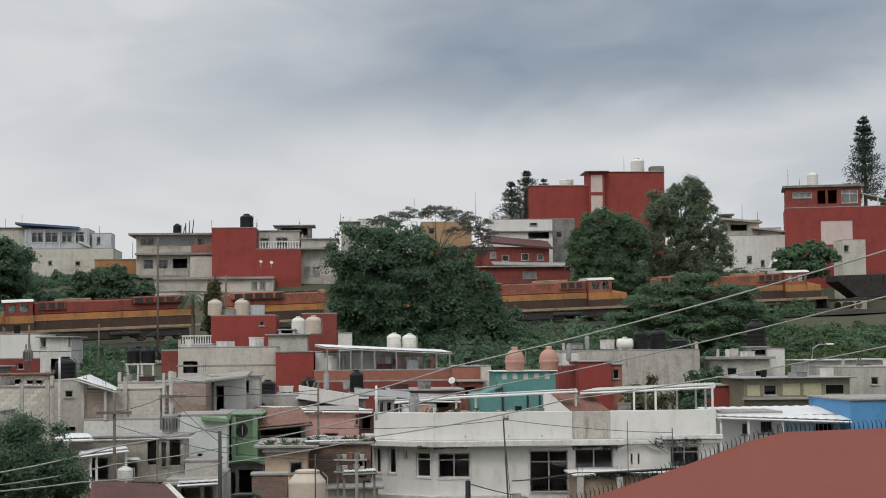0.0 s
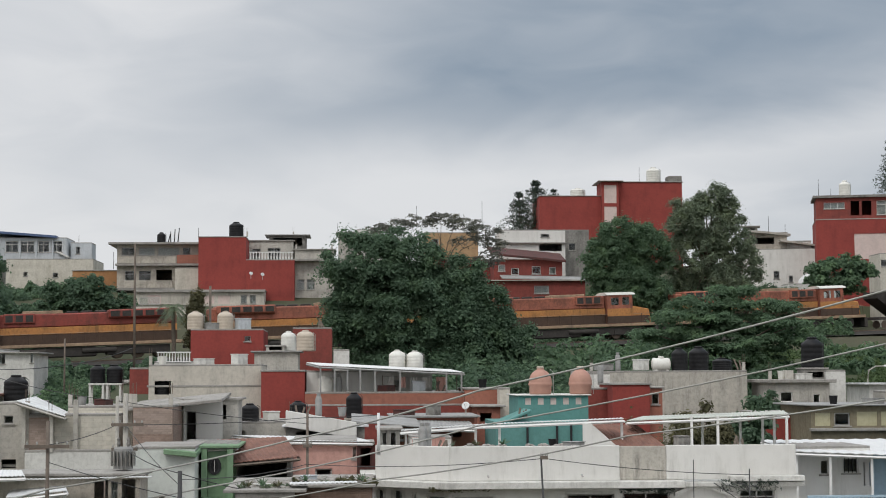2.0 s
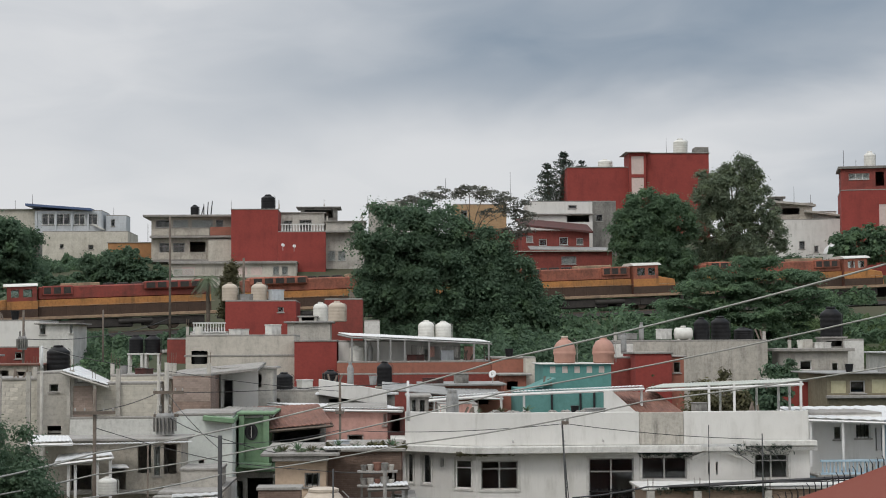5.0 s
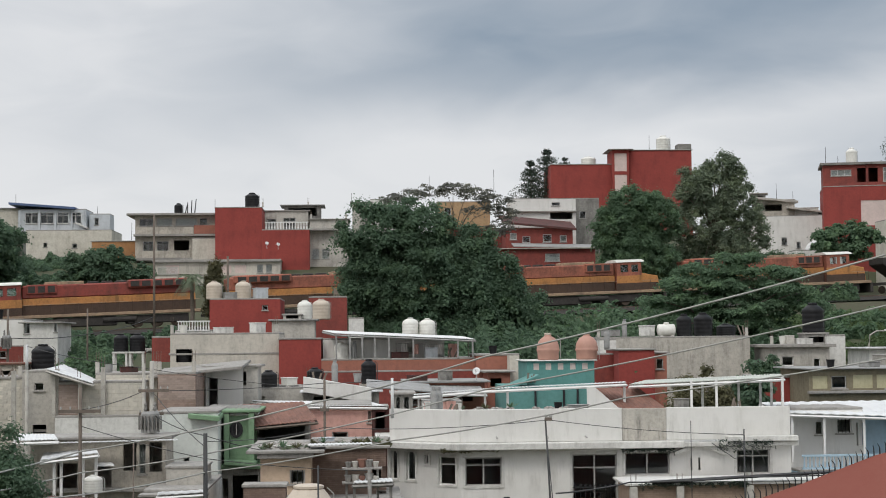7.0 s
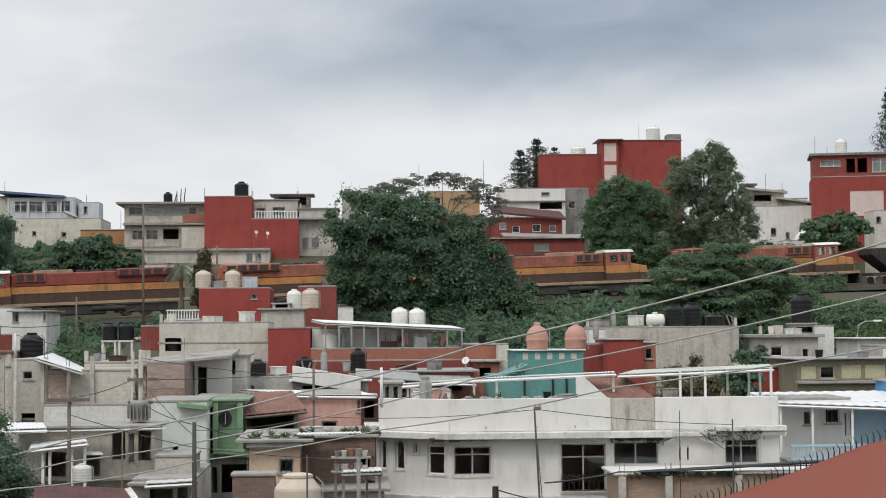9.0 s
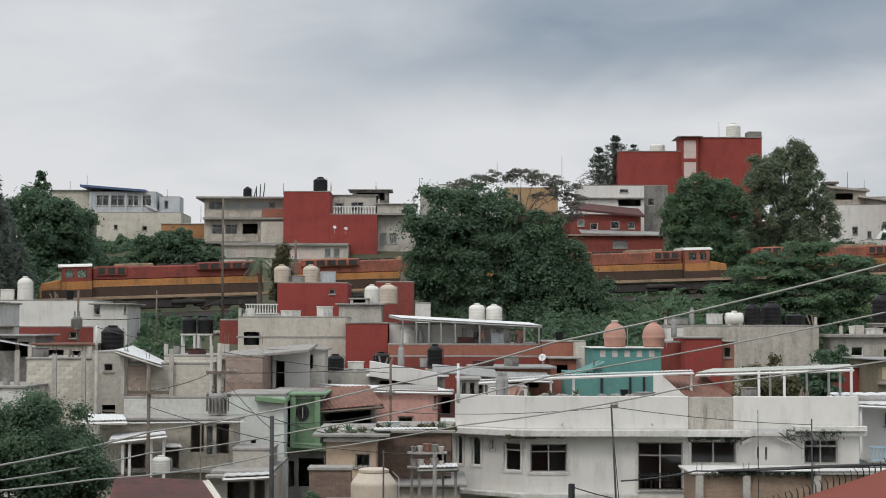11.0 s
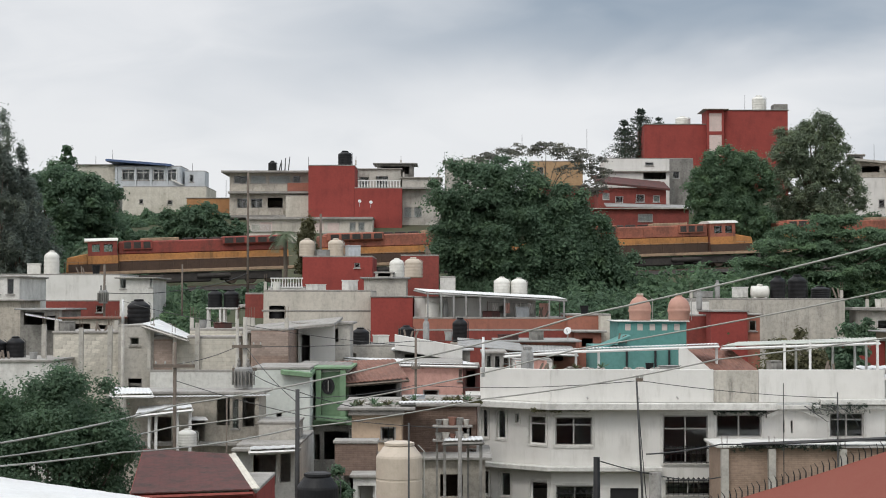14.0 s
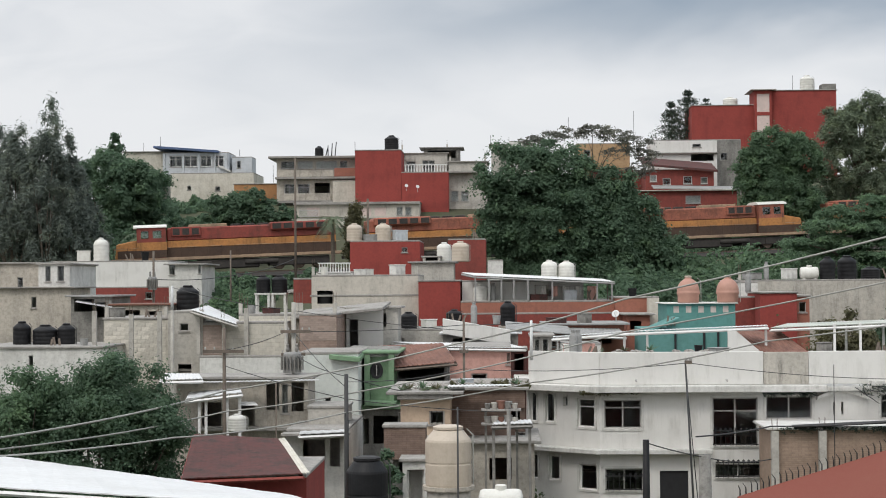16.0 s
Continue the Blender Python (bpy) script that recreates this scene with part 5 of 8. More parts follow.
    def plan_slab(name, z0, z1, reach, u_end, material, y_back=9.0):
        bm = bmesh.new()
        ring = [(u_end, -reach), (-reach * 0.35, -reach), (lx - reach * 0.9, ly - reach * 0.5), (lx - reach * 0.9, y_back), (u_end, y_back)]
        low = [bm.verts.new((x, y, z0)) for x, y in ring]
        top = [bm.verts.new((x, y, z1)) for x, y in ring]
        bm.faces.new(low)
        bm.faces.new(top[::-1])
        for i in range(5):
            bm.faces.new((low[i], low[(i + 1) % 5], top[(i + 1) % 5], top[i]))
        return part(name, bm, material, ob, bevel=0.025)

    u2 = x2 - x1
    plan_slab("roof", h2, h2 + 0.28, 0.62, u2 + 0.3, M["white_old"])
    box_part("roof", (u2 + 0.302, W + 0.25, -0.35, 9.0, h2 + 0.02, h2 + 0.2), M["white_old"], ob, bevel=0.02)
    plan_slab("ledge", zb - 0.1, zb + 0.1, 0.5, 8.54 - x1, M["white_old"], 8.7)
    ph = zt - h2 - 0.28
    # parapet in panels
    for a, b, mt in ((0.02, 10.71 - x1, "white"), (10.71 - x1 + 0.01, 12.55 - x1, "stained_pale"), (12.55 - x1 + 0.01, W, "white")):
        z0 = h2 + 0.285 if b < u2 + 0.3 else h2 + 0.285
        box_part("parapet", (a, b, 0.02, 0.17, z0, zt - (0.0 if mt == "white" else 0.03)), M[mt], ob, bevel=0.02)
    bm = bmesh.new()
    bx(bm, 0.0, left_w - 0.02, 0.02, 0.17, h2 + 0.285, zt)
    slant(bm)
    part("parapet", bm, M["white"], ob, bevel=0.02)
    # small gabled porch and canopy strip on the wing
    gx0, gx1 = 12.85 - x1, 14.95 - x1
    for a, b, za, zb_ in ((gx0, (gx0 + gx1) / 2, 5.37, 5.80), ((gx0 + gx1) / 2, gx1, 5.80, 5.37)):
        bm = bmesh.new()
        vs = [bm.verts.new(p) for p in ((a, -0.25, za), (b, -0.25, zb_), (b, 0.0, zb_), (a, 0.0, za), (a, -0.25, za - 0.16), (b, -0.25, zb_ - 0.16), (b, 0.0, zb_ - 0.16), (a, 0.0, za - 0.16))]
        for f in ((0, 1, 2, 3), (7, 6, 5, 4), (0, 4, 5, 1), (2, 6, 7, 3), (1, 5, 6, 2), (0, 3, 7, 4)):
            bm.faces.new([vs[i] for i in f])
        part("gable_trim", bm, M["white_old"], ob)
    box_part("ledge", (15.00 - x1, W + 0.2, -0.55, -0.002, 5.79, 6.00), M["white_old"], ob, "mossy projecting slab", bevel=0.02)
    for lev in (zb - 0.3, 2.0):
        box_part("floor", (lx + 1.5, W - 0.2, 3.0, 8.7, lev, lev + 0.12), M["concrete_dark"], ob)
    bm = bmesh.new()
    bx(bm, lx, lx + 0.2, ly, 8.9, 0, h2)
    part("wall", bm, M["white"], ob)
    # stumps of rain spouts
    for px in (-4.5 + 6, 3.6, 5.2):
        bm = bmesh.new()
        tube(bm, ((px, -0.05, h2 + 0.5), (px, -0.3, h2 + 0.46)), 0.04, n=8)
        part("spout", bm, M["frame"], ob)
    return ob


white_house()
wall_ob = house("low brick yard wall with white coping and flat canopy", 10.36, 66.0, 4.34, 10.23, 3.0, "brick_pale", [], slab=0.2, roof="white_old", slab_t=0.1, name="yard_wall", category="wall")

# ---- trees ----
lobed_tree("huge dark green broadleaf tree with dense spreading crown", 146, [(1.62, 18.95, 4.14, 3.02), (4.64, 19.53, 3.8, 2.73), (6.82, 17.23, 3.41, 2.73), (0.73, 15.53, 3.31, 3.41), (4.87, 15.28, 5.35, 3.89), (9.49, 14.06, 3.89, 3.11), (11.44, 15.52, 2.68, 2.82), (9.6, 18.35, 2.04, 2.04), (12.5, 12.5, 3.5, 2.82), (6.08, 11.63, 6.33, 2.92), (1.94, 13.1, 2.92, 2.92), (6.5, 9.6, 6.5, 2.6)], 6.6, 6.2, 0.9, 7.0, 420, 0.165, "dark", 4, 0.6, 0.95)
lobed_tree("wide flat-topped tree with thin open crown", 178, [(3.41, 25.0, 1.66, 0.55), (5.19, 25.5, 2.02, 0.55), (7.33, 25.95, 2.37, 0.6), (9.71, 26.1, 2.61, 0.6), (12.09, 25.6, 2.25, 0.65), (14.1, 24.8, 1.9, 0.7), (15.28, 23.6, 1.31, 0.8), (14.56, 22.0, 1.54, 1.0), (12.4, 23.9, 1.8, 0.4)], 16.5, 9.6, 1.6, 20.0, 44, 0.14, "umber", 8, 0.16, 0.7, 0.3, limbs=14, fork_z=20.5)
lobed_tree("bushy green tree beside the railway", 178, [(28.52, 23.83, 3.26, 2.49), (27.14, 21.75, 2.85, 2.67), (30.58, 22.75, 2.97, 2.97), (28.49, 19.96, 4.15, 2.49), (29.5, 18.2, 4.6, 2.0)], 15.8, 28.9, 0.85, 10.0, 330, 0.17, "mid", 5, 0.35, 0.8)
lobed_tree("tall grey-green tree with thin speckled foliage", 182, [(39.2, 28.6, 1.7, 2.0), (37.2, 28.0, 1.0, 1.6), (40.6, 27.3, 1.2, 1.6), (35.84, 26.44, 2.2, 2.3), (37.66, 25.64, 3.64, 3.2), (40.67, 24.12, 2.91, 3.5), (37.32, 21.99, 4.55, 3.64), (42.47, 21.38, 1.94, 2.73), (38.52, 19.3, 4.85, 2.6)], 16.5, 38.6, 0.85, 9.5, 190, 0.155, "grey", 11, 0.4, 0.62, 1.15, shell=0.45, limbs=40)
lobed_tree("feathery spreading tree in layered fronds", 140, [(31.09, 16.7, 2.24, 0.5), (29.4, 15.77, 3.5, 0.55), (32.73, 15.46, 3.97, 0.6), (27.96, 14.61, 3.97, 0.65), (32.94, 14.14, 4.9, 0.7), (26.98, 13.25, 4.43, 0.7), (31.96, 12.59, 5.83, 0.8), (28.84, 11.35, 6.07, 0.9), (32.0, 10.2, 6.5, 0.9), (36.2, 12.9, 2.2, 0.6)], 7.6, 30.4, 1.0, 15.0, 330, 0.14, "mid", 21, 0.35, 0.85, 0.33)
tree("low green tree behind the railway", 53.67, 186, 22.91 - 18.37, 4.46, 3.5, 0.0, 90, 12000, 0.30, "mid", 22, 0.25, base=18.37, clump_r=0.16)
tree("dense dark green tree on the crest", -42.91, 185, 25.56 - 12.77, 7.28, 6.5, 0.0, 360, 90000, 0.23, "dark", 31, 0.5, base=12.77, clump_r=0.125)
tree("slender dark tree top above the crest", -43.49, 190, 27.76 - 22.05, 1.01, 1.0, 0.0, 16, 1500, 0.3, "dark", 37, 0.15, base=22.05, clump_r=0.3)
lobed_tree("small dark round tree with forked bare trunk", 172, [(-26.92, 18.35, 3.1, 1.03), (-24.68, 18.92, 2.28, 1.14), (-28.31, 17.3, 2.28, 1.1), (-22.97, 17.51, 2.0, 1.03), (-25.5, 17.3, 3.42, 0.9)], 12.3, -25.4, 1.0, 11.0, 200, 0.19, "dark", 33, 0.22, 0.62, 0.7, limbs=12, fork_z=14.6)
tree("low leafy bush-like tree beside the yard tree", -16.13, 57, 7.84, 2.47, 2.6, 0.0, 200, 70000, 0.075, "mid", 43, 0.18, clump_r=0.14)
tree("rounded leafy mango-like tree in a yard", -13.80, 58, 7.88, 3.25, 3.2, 0.0, 420, 200000, 0.075, "dark", 41, 0.25, clump_r=0.16, top_pow=0.65)
conifer("grey-green pine behind the top house", 27.05, 245, 37.92 - 25.0, 5.2, 51, base=25.0, tiers=22, density=40, taper=0.85, size=0.12)
conifer("smaller pine behind the top house", 24.87, 247, 36.4 - 25.0, 4.2, 52, base=25.0, tiers=20, density=40, taper=0.85, size=0.12)
conifer("pine tip behind the long red wall", 29.9, 247, 36.9 - 25.0, 4.2, 55, base=25.0, tiers=20, density=36, taper=0.85, size=0.12)
conifer("tall slender pine with upswept tiers", 73.4, 225, 43.6 - 28.6, 3.3, 53, base=28.6, tiers=26, density=44, size=0.14, taper=0.8)
conifer("dark pine at the edge of the crest", 74.2, 215, 32.4 - 20.76, 3.2, 54, base=20.76, tiers=16, density=60, size=0.25)
for k, (px_x, hh, sp) in enumerate(((-40.59, 27.64, 2.6), (-43.37, 25.78, 2.4), (-39.10, 24.43, 2.0), (-44.88, 25.28, 2.4), (-41.23, 23.09, 2.4), (-38.79, 21.36, 2.4))):
    tree("wispy grey-green casuarina with soft upright plumes", px_x, 150 + k, hh - 8.4, sp, sp, 0.0, 170, 20000, 0.10, "plume", 60 + k, 0.25, base=8.4, clump_r=0.13, flat=1.9, taper=0.75)

# undergrowth on the slope below the railway
rs = np.random.default_rng(77)


def thicket(label, x0, x1, y0, y1, n, r, h, size, leaf, seed, per):
    spots = [(rs.uniform(x0, x1), rs.uniform(y0, y1), r * rs.uniform(0.6, 1.4), h * rs.uniform(0.5, 1.3)) for _ in range(n)]
    return shrubs(label, spots, size, leaf, seed, per)


thicket("dense green undergrowth on the railway slope", 9.71, 26.38, 140, 156, 34, 2.6, 2.4, 0.3, "mid", 1, 520)
thicket("dark scrub below the locomotives", -35.15, -11.35, 148, 156, 46, 1.6, 1.1, 0.26, "dark", 2, 380)
thicket("grass and weeds on the open slope", 33.40, 56.26, 128, 164, 110, 1.6, 0.8, 0.24, "light", 3, 220)
thicket("bushes along the upper slope", 40.29, 58.78, 140, 152, 26, 1.7, 1.5, 0.26, "mid", 4, 420)
thicket("green weeds on a vacant terrace", -23.27, -19.00, 126, 140, 26, 1.5, 1.3, 0.22, "mid", 5, 420)
thicket("dark scrub on the bank below the pale house", -42.0, -29.0, 194, 200, 30, 1.7, 1.0, 0.24, "dark", 16, 420)
thicket("scrub around the houses above the railway", -37.84, -24.80, 184, 190, 24, 1.6, 1.2, 0.26, "dark", 6, 380)
thicket("scrub behind the locomotives", 12.77, 51.81, 176, 190, 90, 1.8, 1.7, 0.3, "mid", 7, 380)
thicket("dark bushes on the lower slope", 8.36, 33.10, 118, 138, 60, 2.2, 2.0, 0.28, "dark", 8, 420)
thicket("weeds between rooftops", -6.43, 9.64, 126, 142, 40, 1.8, 1.8, 0.26, "dark", 9, 380)
thicket("garden shrubs behind a canopy", 12.42, 19.09, 82, 86, 16, 1.4, 3.4, 0.16, "mid", 10, 600)
thicket("yard plants by the street", -4.06, -1.79, 54, 58, 14, 0.7, 1.6, 0.12, "mid", 11, 420)

tree("dark shrub crowded between the roof walls", 24.4, 101.5, 9.3 - ground_z(24.4, 101.5), 1.3, 1.0, 0.2, 70, 11000, 0.13, "dark", 79, 0.1, clump_r=0.2)
tree("leafy garden tree behind the terrace canopy", 16.82, 84, 8.35 - 1.0, 2.10, 2.2, 0.1, 90, 16000, 0.13, "dry", 71, 0.16, clump_r=0.17)
tree("leafy garden tree behind the terrace canopy", 19.66, 86, 8.05 - 1.0, 1.72, 2.0, 0.1, 70, 12000, 0.16, "dark", 72, 0.16, clump_r=0.17)

thicket("shrubs on a narrow terrace beside the red house", 12.93, 16.82, 88.5, 91, 12, 1.3, 4.4, 0.13, "dry", 12, 700)

thicket("scrub beside the track under the crest", -43.21, -29.46, 167, 180, 40, 1.7, 2.0, 0.26, "dark", 13, 420)
thicket("weeds at the foot of the corner house", 0.98, 2.37, 66, 68.5, 10, 0.5, 1.5, 0.09, "light", 14, 500)


# bushes that close the slope behind the rear of the train
for k, (px_x, zt, wd) in enumerate(((34.52, 20.54, 4.39), (40.90, 20.14, 5.07), (47.23, 19.82, 5.07))):
    tree("low dense bush on the bank behind the train", px_x, 188 + k, zt - 15.95, wd, 3.0, 0.0, 110, 26000, 0.2, ("dark", "mid", "dark")[k], 91 + k, 0.2, base=15.95, clump_r=0.16)

shrubs("dark scrub along the foot of the railway bank", [(x, 151.5 + 1.2 * math.sin(k * 2.1), 1.5 + 0.4 * math.sin(k * 1.3), 1.3 + 0.4 * math.sin(k * 2.7)) for k, x in enumerate(np.linspace(-27.62, -15.80, 12))], 0.22, "dark", 97, per=900)

# ---- the train ----
def locomotive(label, s0, length, hood="loco_red", ahead=True):
    """Six-axle diesel locomotive; s0 is where its downhill end stands along the track. Local x runs back from the nose; with ahead off it faces uphill."""
    yaw = math.degrees(math.atan(0.228))
    pitch = -math.degrees(math.atan(0.0388 / 1.026))
    x = s0 if ahead else s0 + length * math.cos(radians(yaw))
    ob = thing("locomotive", pose(x, track_y(x), track_z(x) - 0.1, 0, pitch if ahead else -pitch, yaw if ahead else yaw + 180), label, "locomotive", "locomotives of the train")
    Lh = length
    box_part("frame", (0.3, Lh - 0.3, -1.5, 1.5, 1.26, 1.55), M["loco_sill"], ob, "dusty side sill", bevel=0.03)
    box_part("fuel_tank", (Lh * 0.37, Lh * 0.63, -1.3, 1.3, 0.3, 1.2), M["loco_dark"], ob, bevel=0.1)
    for c in (Lh * 0.2, Lh * 0.8):
        t = box_part("bogie", (c - 2.9, c + 2.9, -1.25, 1.25, 0.4, 1.18), M["loco_dark"], ob, bevel=0.05)
        for dx in (-1.9, 0, 1.9):
            for sy in (-1, 1):
                bm = bmesh.new()
                lathe(bm, [(0.5, -0.06), (0.53, -0.04), (0.53, 0.06), (0.46, 0.08)], 16)
                bmesh.ops.transform(bm, matrix=Matrix.Translation((c + dx, sy * 0.9, 0.53)) @ Matrix.Rotation(radians(90), 4, "X"), verts=bm.verts)
                part("wheel", bm, M["steel"], t)
                box_part("spring_box", (c + dx - 0.3, c + dx + 0.3, sy * 1.25 - 0.12, sy * 1.25 + 0.12, 0.45, 0.95), M["loco_dark"], t)
    # hood in doors and panels, with an orange band along its foot
    hx0, hx1 = 5.6, Lh - 0.9
    bm = bmesh.new()
    bx(bm, hx0, hx1, -1.0, 1.0, 3.12, 4.35)
    part("hood", bm, M[hood], ob, bevel=0.12)
    box_part("band", (hx0, hx1, -1.06, 1.06, 2.45, 3.11), M["loco_orange"], ob, "orange lower hood band", bevel=0.02)
    # dark strip below the band: shade of walkway and handrail put into the colour
    box_part("hood_base", (hx0, hx1, -1.02, 1.02, 1.56, 2.448), M["loco_brown"], ob, "dark brown hood base toned for walkway shade")
    n = int((hx1 - hx0) / 1.1)
    for k in range(n):
        q = hx0 + 0.1 + k * (hx1 - hx0) / n
        for y0 in (-1.03, 0.99):
            box_part("hood_door", (q, q + (hx1 - hx0) / n - 0.12, y0, y0 + 0.04, 3.2, 4.05), M[hood], ob)
    # radiator wings and roof gear
    box_part("radiator", (Lh * 0.68, Lh * 0.93, -1.45, 1.45, 3.75, 4.55), M[hood], ob, bevel=0.12)
    for k in range(5):
        q = Lh * 0.69 + k * Lh * 0.047
        for y0 in (-1.47, 1.455):
            box_part("grille", (q, q + 0.8, y0, y0 + 0.015, 3.9, 4.4), M["loco_dark"], ob, "dark radiator grille")
    box_part("roof_gear", (Lh * 0.34, Lh * 0.5, -0.85, 0.85, 4.3, 4.62), M["loco_sill"], ob, "dusty roof blower housing", bevel=0.05)
    for k in range(3):
        bm = bmesh.new()
        lathe(bm, [(0.55, 4.3), (0.55, 4.5), (0.45, 4.55)], 16, Lh * 0.54 + k * 1.3, 0)
        part("roof_fan", bm, M["loco_dark"], ob)
    box_part("air_intake", (hx0 + 0.4, hx0 + 3.2, -1.2, 1.2, 3.5, 4.4), M[hood], ob, bevel=0.06)
    for k in range(3):
        for y0 in (-1.215, 1.202):
            box_part("grille", (hx0 + 0.55 + k * 0.9, hx0 + 1.2 + k * 0.9, y0, y0 + 0.013, 3.65, 4.25), M["loco_dark"], ob)
    # cab with side windows, nose
    bm = bmesh.new()
    holes = [(0.35, 1.1, 1.85, 2.6), (1.45, 2.3, 1.85, 2.6)]
    wall_with_holes(bm, 2.7, 2.85, 0.08, holes)
    bmesh.ops.transform(bm, matrix=Matrix.Translation((2.8, -1.5, 1.56)), verts=bm.verts)
    far = bmesh.new()
    wall_with_holes(far, 2.7, 2.85, 0.08, holes)
    bmesh.ops.transform(far, matrix=Matrix.Translation((2.8, 1.42, 1.56)), verts=far.verts)
    side_mesh = bpy.data.meshes.new("cab_side")
    far.to_mesh(side_mesh)
    far.free()
    bm.from_mesh(side_mesh)
    bpy.data.meshes.remove(side_mesh)
    bx(bm, 2.8, 2.88, -1.42, 1.42, 1.56, 3.3)
    bx(bm, 5.42, 5.5, -1.42, 1.42, 1.56, 4.41)
    cab = part("cab", bm, M[hood], ob)
    for u0, u1, z0, z1 in holes:
        for y0 in (-1.46, 1.45):
            box_part("pane", (2.8 + u0, 2.8 + u1, y0, y0 + 0.01, 1.56 + z0, 1.56 + z1), glass, cab)
    for y0 in (-1.515, 1.502):
        box_part("band", (2.75, 5.55, y0, y0 + 0.013, 2.3, 3.05), M["loco_orange"], cab)
        # the same painted shade carried on along the foot of the cab
        box_part("band", (2.75, 5.55, y0, y0 + 0.013, 1.58, 2.28), M["loco_brown"], cab)
    bm = bmesh.new()
    prof = [(-1.62, 4.42), (-1.5, 4.55), (-0.8, 4.72), (0.8, 4.72), (1.5, 4.55), (1.62, 4.42)]
    rows_ = [[bm.verts.new((xx, y, z)) for y, z in prof] for xx in (2.5, 5.6)]
    for i in range(5):
        bm.faces.new((rows_[0][i], rows_[0][i + 1], rows_[1][i + 1], rows_[1][i]))
    bm.faces.new(rows_[0])
    bm.faces.new(rows_[1][::-1])
    bm.faces.new((rows_[0][0], rows_[1][0], rows_[1][-1], rows_[0][-1]))
    part("cab_roof", bm, M["tank_white"], ob, "pale dusty cab roof")
    bm = bmesh.new()
    vs = [bm.verts.new(p) for p in ((0.7, -1.2, 1.56), (2.79, -1.35, 1.56), (2.79, -1.35, 3.3), (0.85, -1.1, 2.95), (0.7, 1.2, 1.56), (2.79, 1.35, 1.56), (2.79, 1.35, 3.3), (0.85, 1.1, 2.95))]
    for f in ((0, 1, 2, 3), (7, 6, 5, 4), (0, 3, 7, 4), (3, 2, 6, 7), (1, 5, 6, 2), (0, 4, 5, 1)):
        bm.faces.new([vs[i] for i in f])
    part("nose", bm, M["loco_orange"], ob, bevel=0.08)
    for y0 in (-1.36, 1.345):
        # thin dark panels paint that shade on the nose sides
        box_part("nose_skirt", (0.95, 2.78, y0, y0 + 0.015, 1.58, 2.3), M["loco_brown"], ob)
    box_part("plough", (0.05, 0.4, -1.4, 1.4, 0.25, 1.3), M["loco_dark"], ob, bevel=0.05)
    # walkway rail
    for y0 in (-1.46, 1.46):
        for k in range(int(Lh / 1.3)):
            q = 0.6 + k * (Lh - 1.2) / int(Lh / 1.3)
            bm = bmesh.new()
            tube(bm, ((q, y0, 1.55), (q, y0, 2.5)), 0.03, n=5)
            part("rail_post", bm, M["loco_brown"], ob)
        bm = bmesh.new()
        tube(bm, ((0.6, y0, 2.5), (Lh - 0.6, y0, 2.5)), 0.022, n=5)
        part("hand_rail", bm, M["loco_sill"], ob)
        for c in (Lh * 0.36, Lh * 0.64):
            bm = bmesh.new()
            lathe(bm, [(0.2, -1.6), (0.26, -1.5), (0.26, 1.5), (0.2, 1.6)], 12)
            bmesh.ops.transform(bm, matrix=Matrix.Translation((c, y0 * 0.86, 0.85)) @ Matrix.Rotation(radians(90), 4, "Y"), verts=bm.verts)
            part("air_tank", bm, M["loco_dark"], ob)
    box_part("coupler", (-0.35, 0.04, -0.15, 0.15, 0.75, 1.05), M["loco_dark"], ob)
    box_part("coupler", (Lh - 0.29, Lh + 0.1, -0.15, 0.15, 0.75, 1.05), M["loco_dark"], ob)
    return ob


LOCO = 22.6
NOSE = -37.2
STEP = (LOCO + 1.2) * math.cos(math.atan(0.228))
locomotive("red diesel locomotive with orange band and pale cab roof", NOSE, LOCO)
locomotive("faded rust-red diesel locomotive with its cab facing uphill", NOSE + STEP, LOCO, "loco_rust", False)
locomotive("grimy red and orange diesel locomotive with its cab facing uphill", NOSE + 2 * STEP, LOCO, "loco_rust", False)
locomotive("grimy red and orange diesel locomotive at the uphill end", NOSE + 3 * STEP, LOCO, "loco_rust", False)


